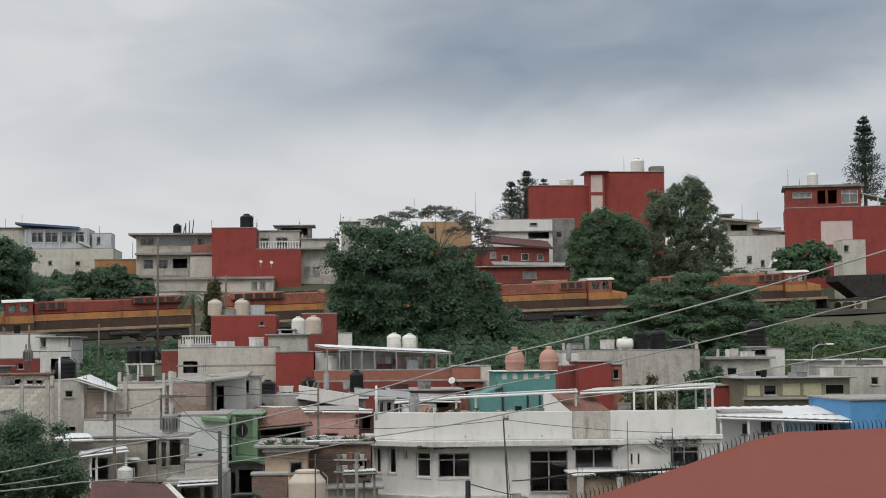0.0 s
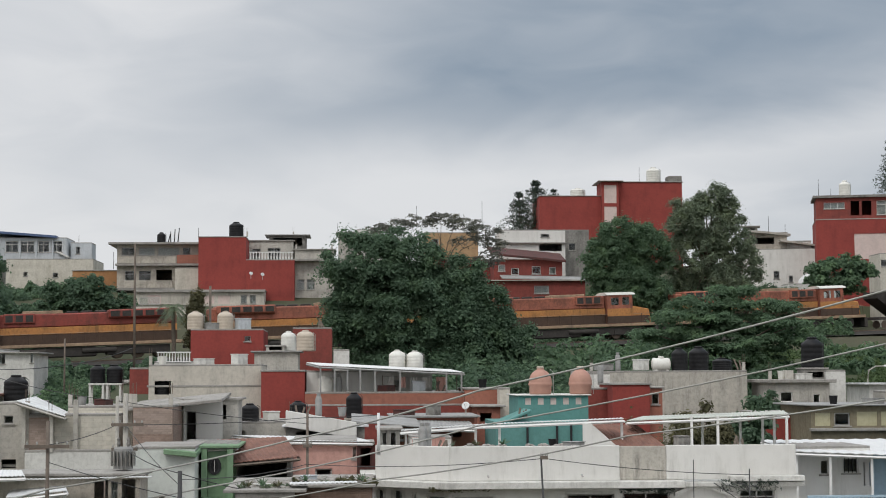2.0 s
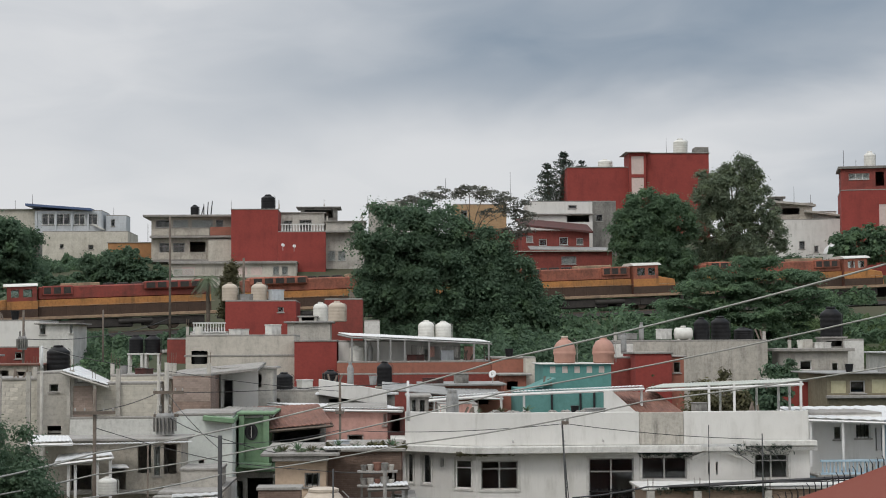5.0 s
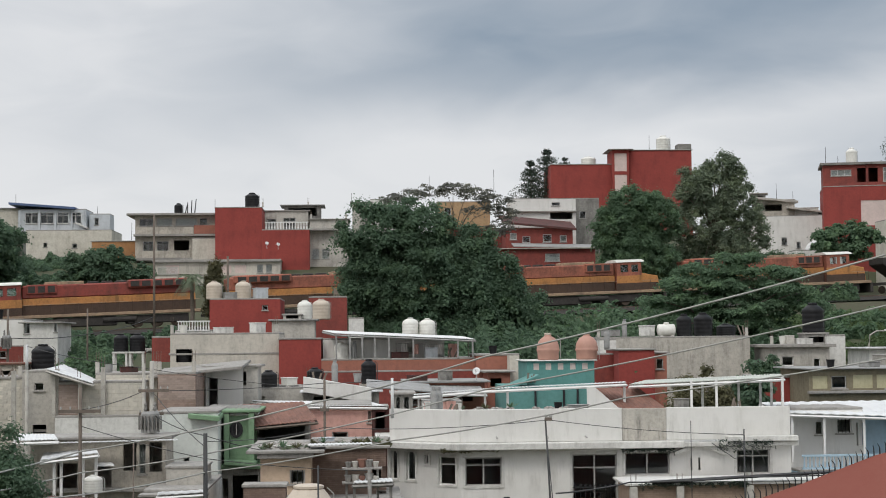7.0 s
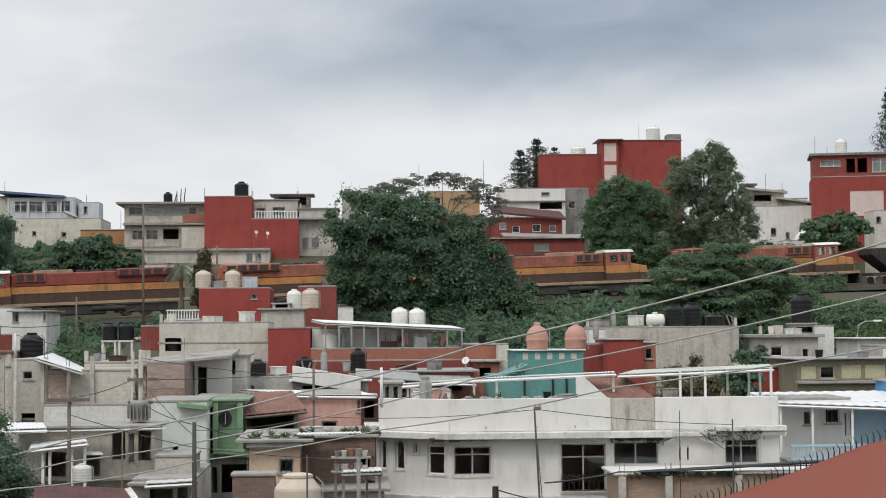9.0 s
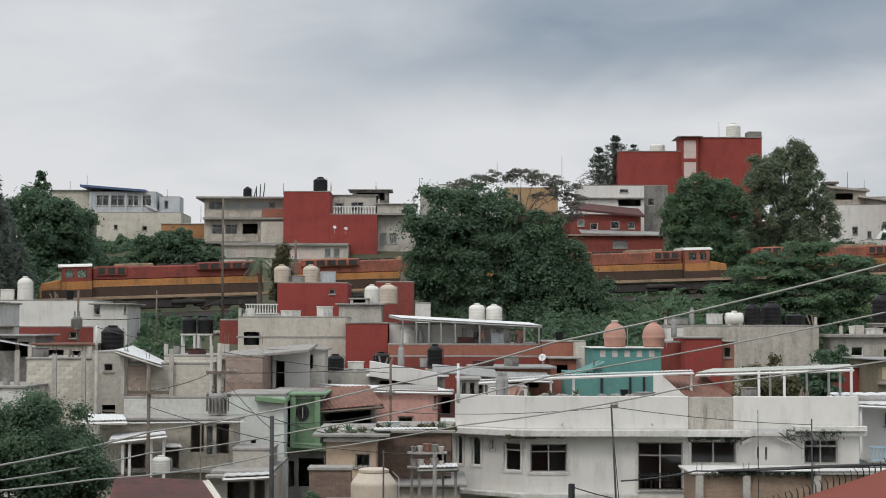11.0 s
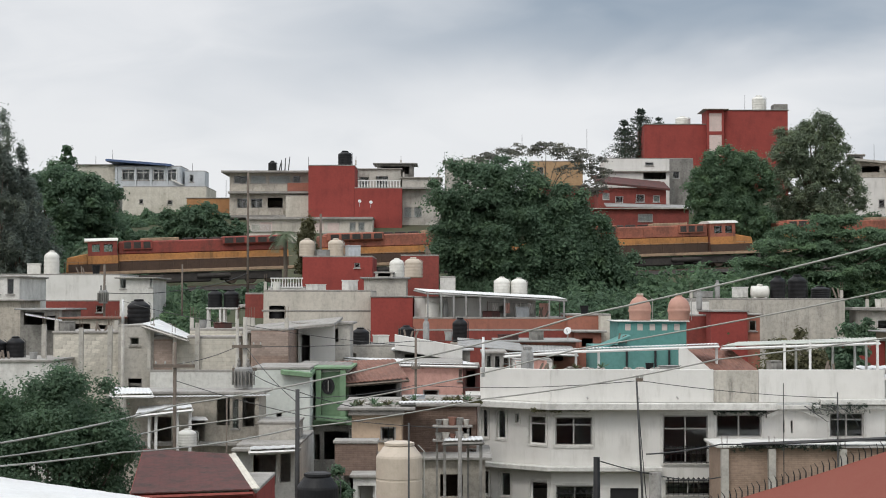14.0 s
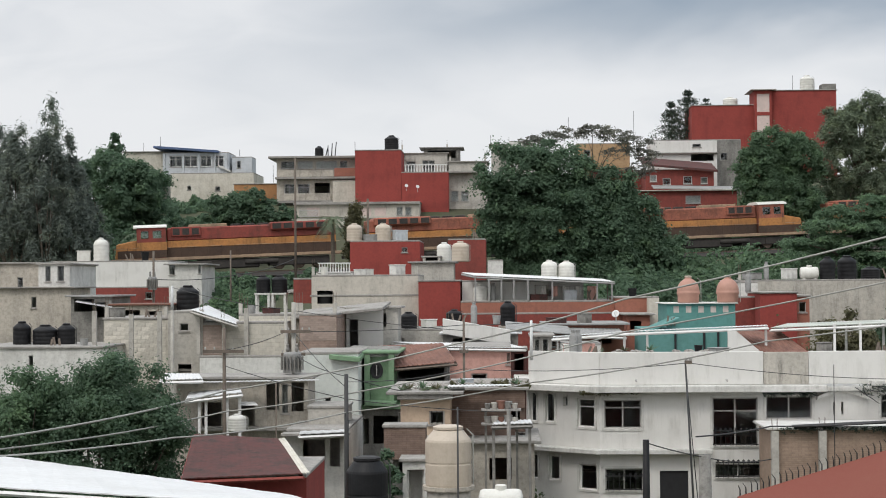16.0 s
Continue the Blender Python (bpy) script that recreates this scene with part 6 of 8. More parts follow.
def hopper(x):
    """Dark covered freight wagon with sloped ends and upright ribs."""
    yaw = math.degrees(math.atan(0.228))
    ob = thing("hopper_wagon", pose(x, track_y(x), track_z(x) - 0.1, 0, -2.1, yaw), "dark grimy freight wagon with upright ribs", "wagon", "wagons behind the locomotives")
    n = 15.0
    bm = bmesh.new()
    vs = [bm.verts.new(p) for p in ((2.5, -1.3, 1.3), (n - 2.5, -1.3, 1.3), (n, -1.5, 3.2), (n, -1.5, 3.9), (0, -1.5, 3.9), (0, -1.5, 3.2), (2.5, 1.3, 1.3), (n - 2.5, 1.3, 1.3), (n, 1.5, 3.2), (n, 1.5, 3.9), (0, 1.5, 3.9), (0, 1.5, 3.2))]
    bm.faces.new(vs[:6])
    bm.faces.new(vs[6:][::-1])
    for i in range(6):
        bm.faces.new((vs[i], vs[(i + 1) % 6], vs[(i + 1) % 6 + 6], vs[i + 6]))
    part("body", bm, M["loco_dark"], ob, bevel=0.04)
    box_part("frame", (0.1, n - 0.1, -1.3, 1.3, 0.95, 1.25), M["loco_dark"], ob)
    for k in range(9):
        q = 1.0 + k * (n - 2) / 8
        box_part("rib", (q - 0.06, q + 0.06, -1.6, -1.5, 2.6, 3.85), M["loco_dark"], ob)
    for c in (1.9, n - 1.9):
        for dx in (-0.85, 0.85):
            for sy in (-1, 1):
                bm = bmesh.new()
                lathe(bm, [(0.42, -0.06), (0.45, 0.06)], 16)
                bmesh.ops.transform(bm, matrix=Matrix.Translation((c + dx, sy * 0.9, 0.45)) @ Matrix.Rotation(radians(90), 4, "X"), verts=bm.verts)
                part("wheel", bm, M["steel"], ob)
    return ob



wag = hopper(NOSE + 4 * STEP)
for k in range(1, 4):
    xk = NOSE + 4 * STEP + k * 15.4
    copy_thing(wag, pose(xk, track_y(xk), track_z(xk) - 0.1, 0, -2.1, math.degrees(math.atan(0.228))))


def railway():
    ob = thing("railway_track", pose(0, track_y(0), track_z(0) - 0.5), "single railway track on grey ballast", "railway track", kind="structure")
    o = Vector((0, track_y(0), track_z(0) - 0.5))

    def at(x, off, dz):
        return Vector((x, track_y(x) + off, track_z(x) + dz)) - o

    bm = bmesh.new()
    prof = [(-5.5, -0.72), (-3.2, -0.62), (-1.9, -0.33), (1.9, -0.33), (3.2, -0.62), (5.5, -0.72)]
    rows_ = [[bm.verts.new(at(x, a, b)) for a, b in prof] for x in range(-88, 120, 4)]
    for a, b in zip(rows_, rows_[1:]):
        for i in range(5):
            bm.faces.new((a[i], b[i], b[i + 1], a[i + 1]))
    # the whole width of the bed has one near-black mottled colour
    part("ballast", bm, M["bed_dark"], ob)
    for s in (-0.75, 0.75):
        bm = bmesh.new()
        a, b = at(-88, s, -0.2), at(116, s, -0.2)
        vs = [bm.verts.new(p + Vector(q)) for p in (a, b) for q in ((0, -0.05, -0.14), (0, 0.05, -0.14), (0, 0.04, 0.02), (0, -0.04, 0.02))]
        for i in range(4):
            bm.faces.new((vs[i], vs[(i + 1) % 4], vs[4 + (i + 1) % 4], vs[4 + i]))
        part("rail", bm, M["steel"], ob)


railway()

# ---- canopies and sheet roofs ----
sheet_roof("flat sheet canopy over a roof terrace on thin posts", ((-1.66, 104.0, 10.62), (6.93, 104.0, 10.17), (6.47, 109.0, 10.36), (-2.54, 109.0, 10.84)), "sheet_white", posts=[(-1.59, 104.0, 9.00, 10.59), (-0.76, 104.0, 9.00, 10.55), (0.00, 104.0, 9.00, 10.52), (0.76, 104.0, 9.00, 10.45), (1.63, 104.0, 9.00, 10.42), (3.12, 104.0, 9.00, 10.35), (5.86, 104.0, 9.00, 10.21), (6.76, 104.0, 9.00, 10.17)], post_mat="sheet_grey")
sheet_roof("pale flat canopy over the white house terrace", ((11.66, 74.0, 8.08), (18.54, 74.0, 8.32), (19.64, 79.0, 8.34), (13.19, 79.0, 8.13)), "fibre", posts=[(14.40, 74.0, 6.92, 8.23), (15.51, 74.0, 6.92, 8.25), (18.44, 74.0, 6.92, 8.35), (15.70, 78.0, 6.76, 8.23), (17.39, 78.0, 6.76, 8.29), (18.40, 78.0, 6.76, 8.34), (18.92, 78.0, 6.76, 8.34)], post_r=0.05)
sheet_roof("thin white sheet awning on the terrace", ((2.19, 73.0, 7.76), (5.74, 73.0, 8.01), (5.82, 74.0, 7.99), (2.22, 74.0, 7.75)), "sheet_white", posts=[(5.29, 73.5, 6.82, 7.97), (2.40, 73.5, 6.82, 7.75)])
sheet_roof("thin white sheet awning beside the teal house", ((5.51, 72.5, 8.00), (11.31, 72.5, 8.21), (11.41, 73.5, 8.21), (5.66, 73.5, 7.99)), "sheet_white", posts=[(6.23, 73.0, 6.84, 8.01), (11.29, 73.0, 6.84, 8.20)])
sheet_roof("white ribbed sheet roof of the pale blue house", ((18.74, 74.0, 6.75), (25.64, 74.0, 6.45), (26.67, 81.0, 6.98), (19.06, 81.0, 6.95)), "sheet_white", 0.5, 0.018, posts=[(18.89, 74.2, 4.57, 6.74), (20.32, 74.2, 4.57, 6.69), (22.10, 74.2, 4.57, 6.62)])
sheet_roof("tilted white sheet roof on the block house", ((-14.56, 79.0, 8.97), (-12.43, 79.0, 8.29), (-12.89, 83.0, 8.37), (-14.44, 83.0, 9.12)), "sheet_white", posts=[(-14.50, 80.0, 7.87, 8.85), (-13.05, 79.3, 6.70, 8.44), (-14.28, 79.5, 6.69, 8.81)], post_mat="concrete", post_r=0.08)
sheet_roof("white sheet roof over the pink house", ((-2.47, 78.9, 7.16), (1.10, 78.9, 7.09), (0.46, 86.0, 7.02), (-5.56, 86.0, 7.17)), "sheet_white")
sheet_roof("rusty corrugated hip roof slope", ((-4.78, 74.0, 6.45), (-1.97, 74.0, 6.68), (-2.74, 79.0, 7.32), (-5.84, 79.0, 7.21)), "roof_rust", 0.2, 0.014, post_mat="wood")
sheet_roof("greenish tilted roof edge of the green house", ((-7.35, 74.0, 7.05), (-4.54, 74.0, 7.14), (-4.63, 78.0, 7.22), (-6.86, 78.0, 7.27)), "concrete_dark", 0.3)
sheet_roof("dark red sheet roof with lichen patches", ((-9.12, 48.0, 4.58), (-5.66, 48.0, 4.71), (-7.29, 55.0, 5.07), (-10.04, 55.0, 5.23)), "roof_rust_dark", 0.3, 0.006, post_mat="red_dull")
house("red yard house under a dark sheet roof", -9.29, 49.0, 4.47, 3.61, 5, "red", slab=0.02)
sheet_roof("cream sloped gable edge", ((-5.69, 48.0, 4.72), (-5.47, 48.0, 4.74), (-7.07, 55.0, 5.10), (-7.31, 55.0, 5.05)), "cream", 0.4, 0.01, beam=False)
sheet_roof("small pale sheet roof beside the yard tree", ((-13.37, 66.0, 6.40), (-11.70, 66.0, 6.44), (-12.37, 69.0, 6.47), (-13.84, 69.0, 6.51)), "sheet_white")
sheet_roof("narrow white sheet eave of the grey house", ((-12.15, 66.8, 6.25), (-7.21, 66.8, 6.31), (-7.29, 67.5, 6.30), (-12.28, 67.5, 6.23)), "sheet", beam=False)
sheet_roof("long white sheet awning on a garden roof", ((-1.98, 62.0, 6.31), (0.33, 62.0, 6.35), (0.34, 63.5, 6.30), (-2.03, 63.5, 6.28)), "sheet_white", beam=False)
sheet_roof("pale sheet roof over an open shed", ((-25.07, 99.0, 9.21), (-22.70, 99.0, 8.81), (-23.48, 103.0, 9.04), (-25.74, 103.0, 9.52)), "sheet", beam=False)
sheet_roof("rusty corrugated lean-to roof behind the white gable end", ((10.55, 71.9, 7.0), (13.0, 71.6, 7.0), (12.45, 76.0, 7.83), (9.75, 74.2, 7.98)), "roof_rust", 0.2, 0.02, beam=False)

sheet_roof("small sloping canopy over the shop door", ((-7.50, 62.5, 4.56), (-5.75, 62.5, 4.64), (-6.07, 65.5, 4.56), (-7.81, 65.5, 4.51)), "sheet", 0.3, 0.01)
sheet_roof("pale sloping porch roof on thin posts", ((-12.08, 64.5, 5.75), (-9.93, 64.5, 5.99), (-10.48, 67.5, 5.98), (-12.51, 67.5, 5.82)), "sheet", 0.3, 0.008, posts=[(-11.62, 64.8, 4.19, 5.78), (-11.36, 64.8, 4.19, 5.80), (-10.54, 64.8, 4.19, 5.88), (-10.06, 64.8, 4.19, 5.95)])
sheet_roof("little white awning over a window", ((-10.34, 66.6, 5.35), (-9.63, 66.6, 5.35), (-9.87, 67.6, 5.41), (-10.41, 67.6, 5.41)), "sheet_white", 0.3, 0.006, beam=False)

sheet_roof("stack of pale sheets beside black tanks", ((-23.82, 79.5, 6.83), (-20.90, 79.5, 6.98), (-21.51, 81.5, 7.04), (-24.33, 81.5, 6.91)), "sheet_white", 0.3, 0.008, beam=False)
sheet_roof("long dull sheet roof between the houses", ((2.43, 90.0, 7.42), (6.57, 90.0, 7.27), (6.36, 95.0, 7.79), (2.79, 95.0, 7.85)), "sheet_grey", 0.2, 0.012)


def gable_wall():
    d = 72.0
    a = Vector((9.55, 72.0, 6.93))
    ob = thing("gable_wall", pose(a.x, a.y, a.z), "white rendered triangular wall end under a rusty roof", "wall")
    bm = bmesh.new()
    outline = [(9.55, 72.0, 6.93), (11.11, 72.0, 6.93), (9.88, 72.0, 8.01), (9.55, 72.0, 8.01)]
    f = [bm.verts.new(Vector(p) - a) for p in outline]
    b = [bm.verts.new(Vector(p) - a + Vector((0, 0.18, 0))) for p in outline]
    bm.faces.new(f)
    bm.faces.new(b[::-1])
    for i in range(4):
        bm.faces.new((f[i], f[(i + 1) % 4], b[(i + 1) % 4], b[i]))
    part("panel", bm, M["white"], ob)


gable_wall()

# ---- water tanks on the roofs ----
WT, BT = "white plastic water tank on a flat roof", "black ribbed plastic water tank on a roof"
tank("black and white water tank on the red house", -12.73, 198.0, 25.86, 0.82, 1.78, "tank_black")
tank(BT, -21.78, 203.0, 25.52, 0.51, 1.35)
tank("white water tank on the tallest red house", 43.45, 241.0, 37.20, 1.00, 2.17, "tank_white")
tank("low white tank on the long red house", 32.87, 243.0, 35.19, 1.05, 1.38, "tank_white", domed=True)
tank("white water tank above the open roof storey", 59.7, 203.0, 31.05, 0.68, 2.1, "tank_white")
tank("whitish domed tank on the long white house", -31.84, 134.0, 12.10, 0.60, 1.88, "tank_white", domed=True)
tank("cream water tank on the brick-red house", -11.18, 129.0, 13.40, 0.60, 1.38, "tank_beige", domed=True)
tank("cream water tank on the brick-red house", -8.98, 129.0, 13.40, 0.60, 1.38, "tank_beige", domed=True)
tank("pale salmon tank on a stair hut", -2.90, 121.0, 11.69, 0.63, 1.45, "tank_beige", domed=True)
tank("white tank half hidden behind a hut", -4.17, 124.0, 11.74, 0.54, 1.41, "tank_white", domed=True)
tank(WT, 3.12, 110.0, 10.31, 0.53, 1.28, "tank_white", domed=True)
tank(WT, 4.22, 110.0, 10.31, 0.53, 1.22, "tank_white", domed=True)
tank("white tank under the terrace canopy", -1.31, 105.5, 8.90, 0.46, 1.14, "tank_white", domed=True)
tank("dark brown tank at the terracotta parapet", 0.36, 98.0, 7.65, 0.44, 1.44)
tank("dark tank beside the red wall", -2.74, 98.0, 7.65, 0.46, 0.98)
tank("black tank on a concrete plinth", -5.00, 91.0, 7.58, 0.47, 1.03)
tank("large black tank before the grey-white house", -18.59, 100.0, 8.47, 0.67, 1.67)
tank("black tank on a white stand", -15.22, 108.0, 9.60, 0.45, 1.15)
tank("black tank on a white stand", -14.18, 108.0, 9.60, 0.49, 1.15)
tank("black tank in a wall recess", -11.16, 106.7, 8.90, 0.50, 0.92)
tank("salmon domed tank on the teal house", 9.98, 91.0, 8.97, 0.62, 1.46, "tank_salmon", domed=True)
tank("salmon domed tank on the teal house", 12.07, 91.0, 8.97, 0.62, 1.46, "tank_salmon", domed=True)
tank("tall black tank on the stained concrete roof", 21.00, 110.0, 10.15, 0.49, 1.54)
tank("tall black tank on the stained concrete roof", 22.45, 111.0, 10.15, 0.61, 1.63)
tank("squat black tank on the stained concrete roof", 24.18, 112.0, 10.15, 0.62, 0.90)
tank("black tank on the grey house", 28.75, 107.1, 10.33, 0.68, 1.95)
tank("black tank in a row beside a sheet-roofed house", -23.10, 81.0, 7.14, 0.43, 1.30)
tank("black tank in a row beside a sheet-roofed house", -21.97, 81.0, 7.14, 0.59, 1.13)
tank("black tank in a row beside a sheet-roofed house", -20.94, 81.0, 7.14, 0.43, 1.19)
tank("large beige tank on a round concrete stand", -1.60, 50.0, 4.12, 0.68, 1.85, "tank_beige", plain=True)
tank("large black tank in the yard", -3.68, 46.0, 3.74, 0.57, 1.72, plain=True)
tank("small white tank on a low roof", -9.73, 62.0, 4.72, 0.35, 0.62, "tank_white", domed=True)


def lying_tank(label, x, y, z, r, length):
    ob = thing("water_tank", pose(x, y, z), label, "water tank", "rooftop water tanks")
    bm = bmesh.new()
    lathe(bm, [(r * 0.5, -length / 2), (r * 0.92, -length / 2 + r * 0.15), (r, -length / 2 + r * 0.4), (r, length / 2 - r * 0.4), (r * 0.92, length / 2 - r * 0.15), (r * 0.5, length / 2)], 24)
    bmesh.ops.transform(bm, matrix=Matrix.Translation((0, 0, r)) @ Matrix.Rotation(radians(90), 4, "Y"), verts=bm.verts)
    part("body", bm, M["tank_white"], ob, smooth=True)
    bm = bmesh.new()
    lathe(bm, [(r * 0.45, 2 * r - 0.04), (r * 0.45, 2 * r + 0.1), (r * 0.35, 2 * r + 0.12)], 18)
    part("lid", bm, M["tank_white"], ob)
    for s in (-0.3, 0.3):
        box_part("foot", (s * length - 0.08, s * length + 0.08, -r * 0.6, r * 0.6, 0, r * 0.35), M["tank_white"], ob)


lying_tank("white lying tank on the stained concrete roof", 19.83, 110, 10.22, 0.4, 1.2)
lying_tank("white lying tank on a low yard roof", -0.06, 48, 3.53, 0.36, 1.25)


def plinth(label, x, y, z0, z1, r, square=False):
    ob = thing("plinth", pose(x, y, z0), label, "tank stand")
    bm = bmesh.new()
    if square:
        bx(bm, -r, r, -r, r, 0, z1 - z0 - 0.1)
    else:
        lathe(bm, [(r * 0.86, 0), (r * 0.86, z1 - z0 - 0.13)], 24)
    part("block", bm, M["concrete"], ob)
    bm = bmesh.new()
    if square:
        bx(bm, -r - 0.05, r + 0.05, -r - 0.05, r + 0.05, z1 - z0 - 0.1, z1 - z0)
    else:
        lathe(bm, [(r, z1 - z0 - 0.13), (r * 1.02, z1 - z0 - 0.1), (r * 1.02, z1 - z0)], 28)
    part("slab", bm, M["beige"], ob)


plinth("round concrete stand for a water tank", -1.60, 50, 0, 4.12, 0.75)
plinth("concrete plinth under a black tank", -5.00, 91, ground_z(-5.00, 91), 7.58, 0.55, True)
def leg_stand(x, y, z0, z1, r):
    ob = thing("tank_stand", pose(x, y, z0), "white concrete stand on four legs under a tank", "tank stand", "white tank stands")
    h = z1 - z0
    for a in (-r, r - 0.14):
        for b in (-r, r - 0.14):
            box_part("leg", (a, a + 0.14, b, b + 0.14, 0, h - 0.12), M["white_old"], ob)
    box_part("top", (-r - 0.04, r + 0.04, -r - 0.04, r + 0.04, h - 0.12, h), M["white_old"], ob, bevel=0.015)


for q in (-15.22, -14.18):
    leg_stand(q, 108, ground_z(q, 108), 9.60, 0.46)
plinth("concrete pad under a black tank", -18.59, 100, ground_z(-18.59, 100), 8.47, 0.80, True)
plinth("round concrete base of a black tank", -3.68, 46, 0, 3.74, 0.64)
plinth("low concrete pier under a lying tank", -0.06, 48, 0, 3.53, 0.64, True)
for q in (0.36, -2.74):
    plinth("concrete pier under a dark tank", q, 98, ground_z(q, 98), 7.65, 0.5, True)

# ---- balustrades ----


def balustrade(label, x, y, z, w, h, n, material="frame_white"):
    ob = thing("balustrade", pose(x, y, z), label, "balustrade")
    box_part("rail", (0, w, -0.07, 0.07, h - 0.09, h), M[material], ob)
    box_part("base", (0, w, -0.07, 0.07, 0, 0.08), M[material], ob)
    for k in range(n):
        q = (k + 0.5) * w / n
        bm = bmesh.new()
        r = w / n * 0.27
        lathe(bm, [(r * 0.7, 0.08), (r, h * 0.3), (r * 0.5, h * 0.6), (r * 0.7, h - 0.09)], 8, q, 0)
        part("baluster", bm, M[material], ob)
    return ob


balustrade("white turned balustrade on the red house terrace", -11.17, 196.3, 23.08, 5.03, 0.98, 15)
balustrade("white picket balustrade on a roof", -13.43, 124, 10.99, 2.40, 0.74, 12)
balustrade("pale blue balcony railing of pierced panels", 19.00, 73, 4.33, 3.65, 0.63, 22, "blue")
house("white base wall under a picket balustrade", -13.59, 124.0, 10.97, 2.69, 3, "white_old")
house("pale blue balcony base wall", 18.82, 72.8, 4.22, 4.85, 1.5, "blue")

# ---- foreground roofs ----
near_white = sheet_roof("white painted metal roof seen along its edge", ((-14.11, 38.0, 5.70), (-3.72, 38.0, 5.04), (-5.73, 46.0, 4.35), (-17.08, 46.0, 5.89)), "sheet_white", 0.8, 0.006)
house("building wall under the white metal roof", -14.33, 38.6, 4.90, 9.13, 1.2, "teal", slab=0.0)


def red_roof():
    """Big red-oxide roof with a kinked ridge, a gutter edge and a row of bird spikes."""
    d0 = 40.0
    pts = [(5.48, 40.0, 5.01), (8.48, 40.0, 5.93), (10.45, 40.0, 6.58), (12.21, 40.0, 7.22), (13.41, 40.0, 7.50), (22.87, 40.0, 7.74)]
    ob = thing("roof_slope", pose(pts[2][0], d0, 0), "red-oxide painted roof slope edged with metal spikes", "roof")
    o = Vector((pts[2][0], d0, 0))
    bm = bmesh.new()
    top = [bm.verts.new(Vector(p) - o) for p in pts]
    mid = [bm.verts.new(Vector(p) - o + Vector((1.0, -9.0, -4.2))) for p in pts]
    low = [bm.verts.new(Vector(p) - o + Vector((1.0, -9.0, -4.5))) for p in pts]
    und = [bm.verts.new(Vector(p) - o + Vector((0, 0, -0.15))) for p in pts]
    for k in range(5):
        for a, b in ((top, mid), (mid, low), (low, und), (und, top)):
            bm.faces.new((a[k], a[k + 1], b[k + 1], b[k]))
    bm.faces.new((top[0], mid[0], low[0], und[0]))
    bm.faces.new((top[-1], und[-1], low[-1], mid[-1]))
    part("slope", bm, M["near_red"], ob)
    for i in range(5):
        a, b = Vector(pts[i]) - o, Vector(pts[i + 1]) - o
        n = max(1, int((b - a).length / 0.14))
        for k in range(n):
            p = a.lerp(b, (k + 0.5) / n)
            bm = bmesh.new()
            lean = 0.05 + 0.03 * math.sin(k * 2.3 + i)
            tube(bm, (p + Vector((0, 0.02, -0.05)), p + Vector((0.0, 0.02, 0.14)), p + Vector((-lean, 0.02, 0.25))), 0.02, 0.008, 5)
            part("spike", bm, M["iron"], ob)
    box_part("wall", (-4.0, 12.0, -6.0, -5.8, 0, 3.2), M["red_dull"], ob)
    return ob


red_roof()

# ---- poles, posts and aerials ----


def pole(label, x, y, z0, z1, r=0.11, material="wood", arms=(), lean=0.0, transformer=None, name="utility_pole", base=None):
    """A tapered pole from the ground; arms: (height below the top, half width, offset); pins stand on each arm."""
    g = ground_z(x, y) if base is None else base
    z0 = min(z0, g) if base is None else base
    h = z1 - z0
    ob = thing(name, pose(x, y, z0), label, "pole")
    bm = bmesh.new()
    tube(bm, ((0, 0, 0), (lean * 0.5, 0, h * 0.5), (lean, 0, h)), r, r * 0.72, 10)
    part("shaft", bm, M[material], ob, smooth=True)
    for down, half, off in arms:
        arm = box_part("crossarm", (lean + off - half, lean + off + half, -r - 0.11, -r - 0.01, h - down - 0.06, h - down + 0.06), M["wood"], ob)
        for s in (-0.9, -0.45, 0.45, 0.9):
            bm = bmesh.new()
            lathe(bm, [(0.015, h - down + 0.06), (0.03, h - down + 0.09), (0.035, h - down + 0.13), (0.02, h - down + 0.17)], 8, lean + off + s * half, -r - 0.06)
            part("insulator", bm, M["frame"], arm)
    if transformer:
        zt, w, hh = transformer
        bm = bmesh.new()
        zt = zt - z0
        lathe(bm, [(w * 0.5, zt), (w * 0.5, zt + hh * 0.9), (w * 0.4, zt + hh)], 16, 0, -r - w * 0.5)
        t = part("transformer", bm, M["sheet_grey"], ob, "dull grey oil-filled transformer can")
        for k in range(9):
            a = math.pi * (0.05 + k / 8 * 0.9) + math.pi
            cx, cy = math.cos(a) * w * 0.6, -r - w * 0.5 + math.sin(a) * w * 0.6
            box_part("fin", (cx - 0.02, cx + 0.02, cy - 0.08, cy + 0.08, zt + hh * 0.15, zt + hh * 0.8), M["concrete_dark"], t)
        for s in (-0.25, 0.25):
            bm = bmesh.new()
            lathe(bm, [(0.05, zt + hh), (0.08, zt + hh + 0.1), (0.05, zt + hh + 0.2), (0.07, zt + hh + 0.28), (0.02, zt + hh + 0.36)], 8, s * w, -r - w * 0.5)
            part("bushing", bm, M["concrete_dark"], t)
    return ob


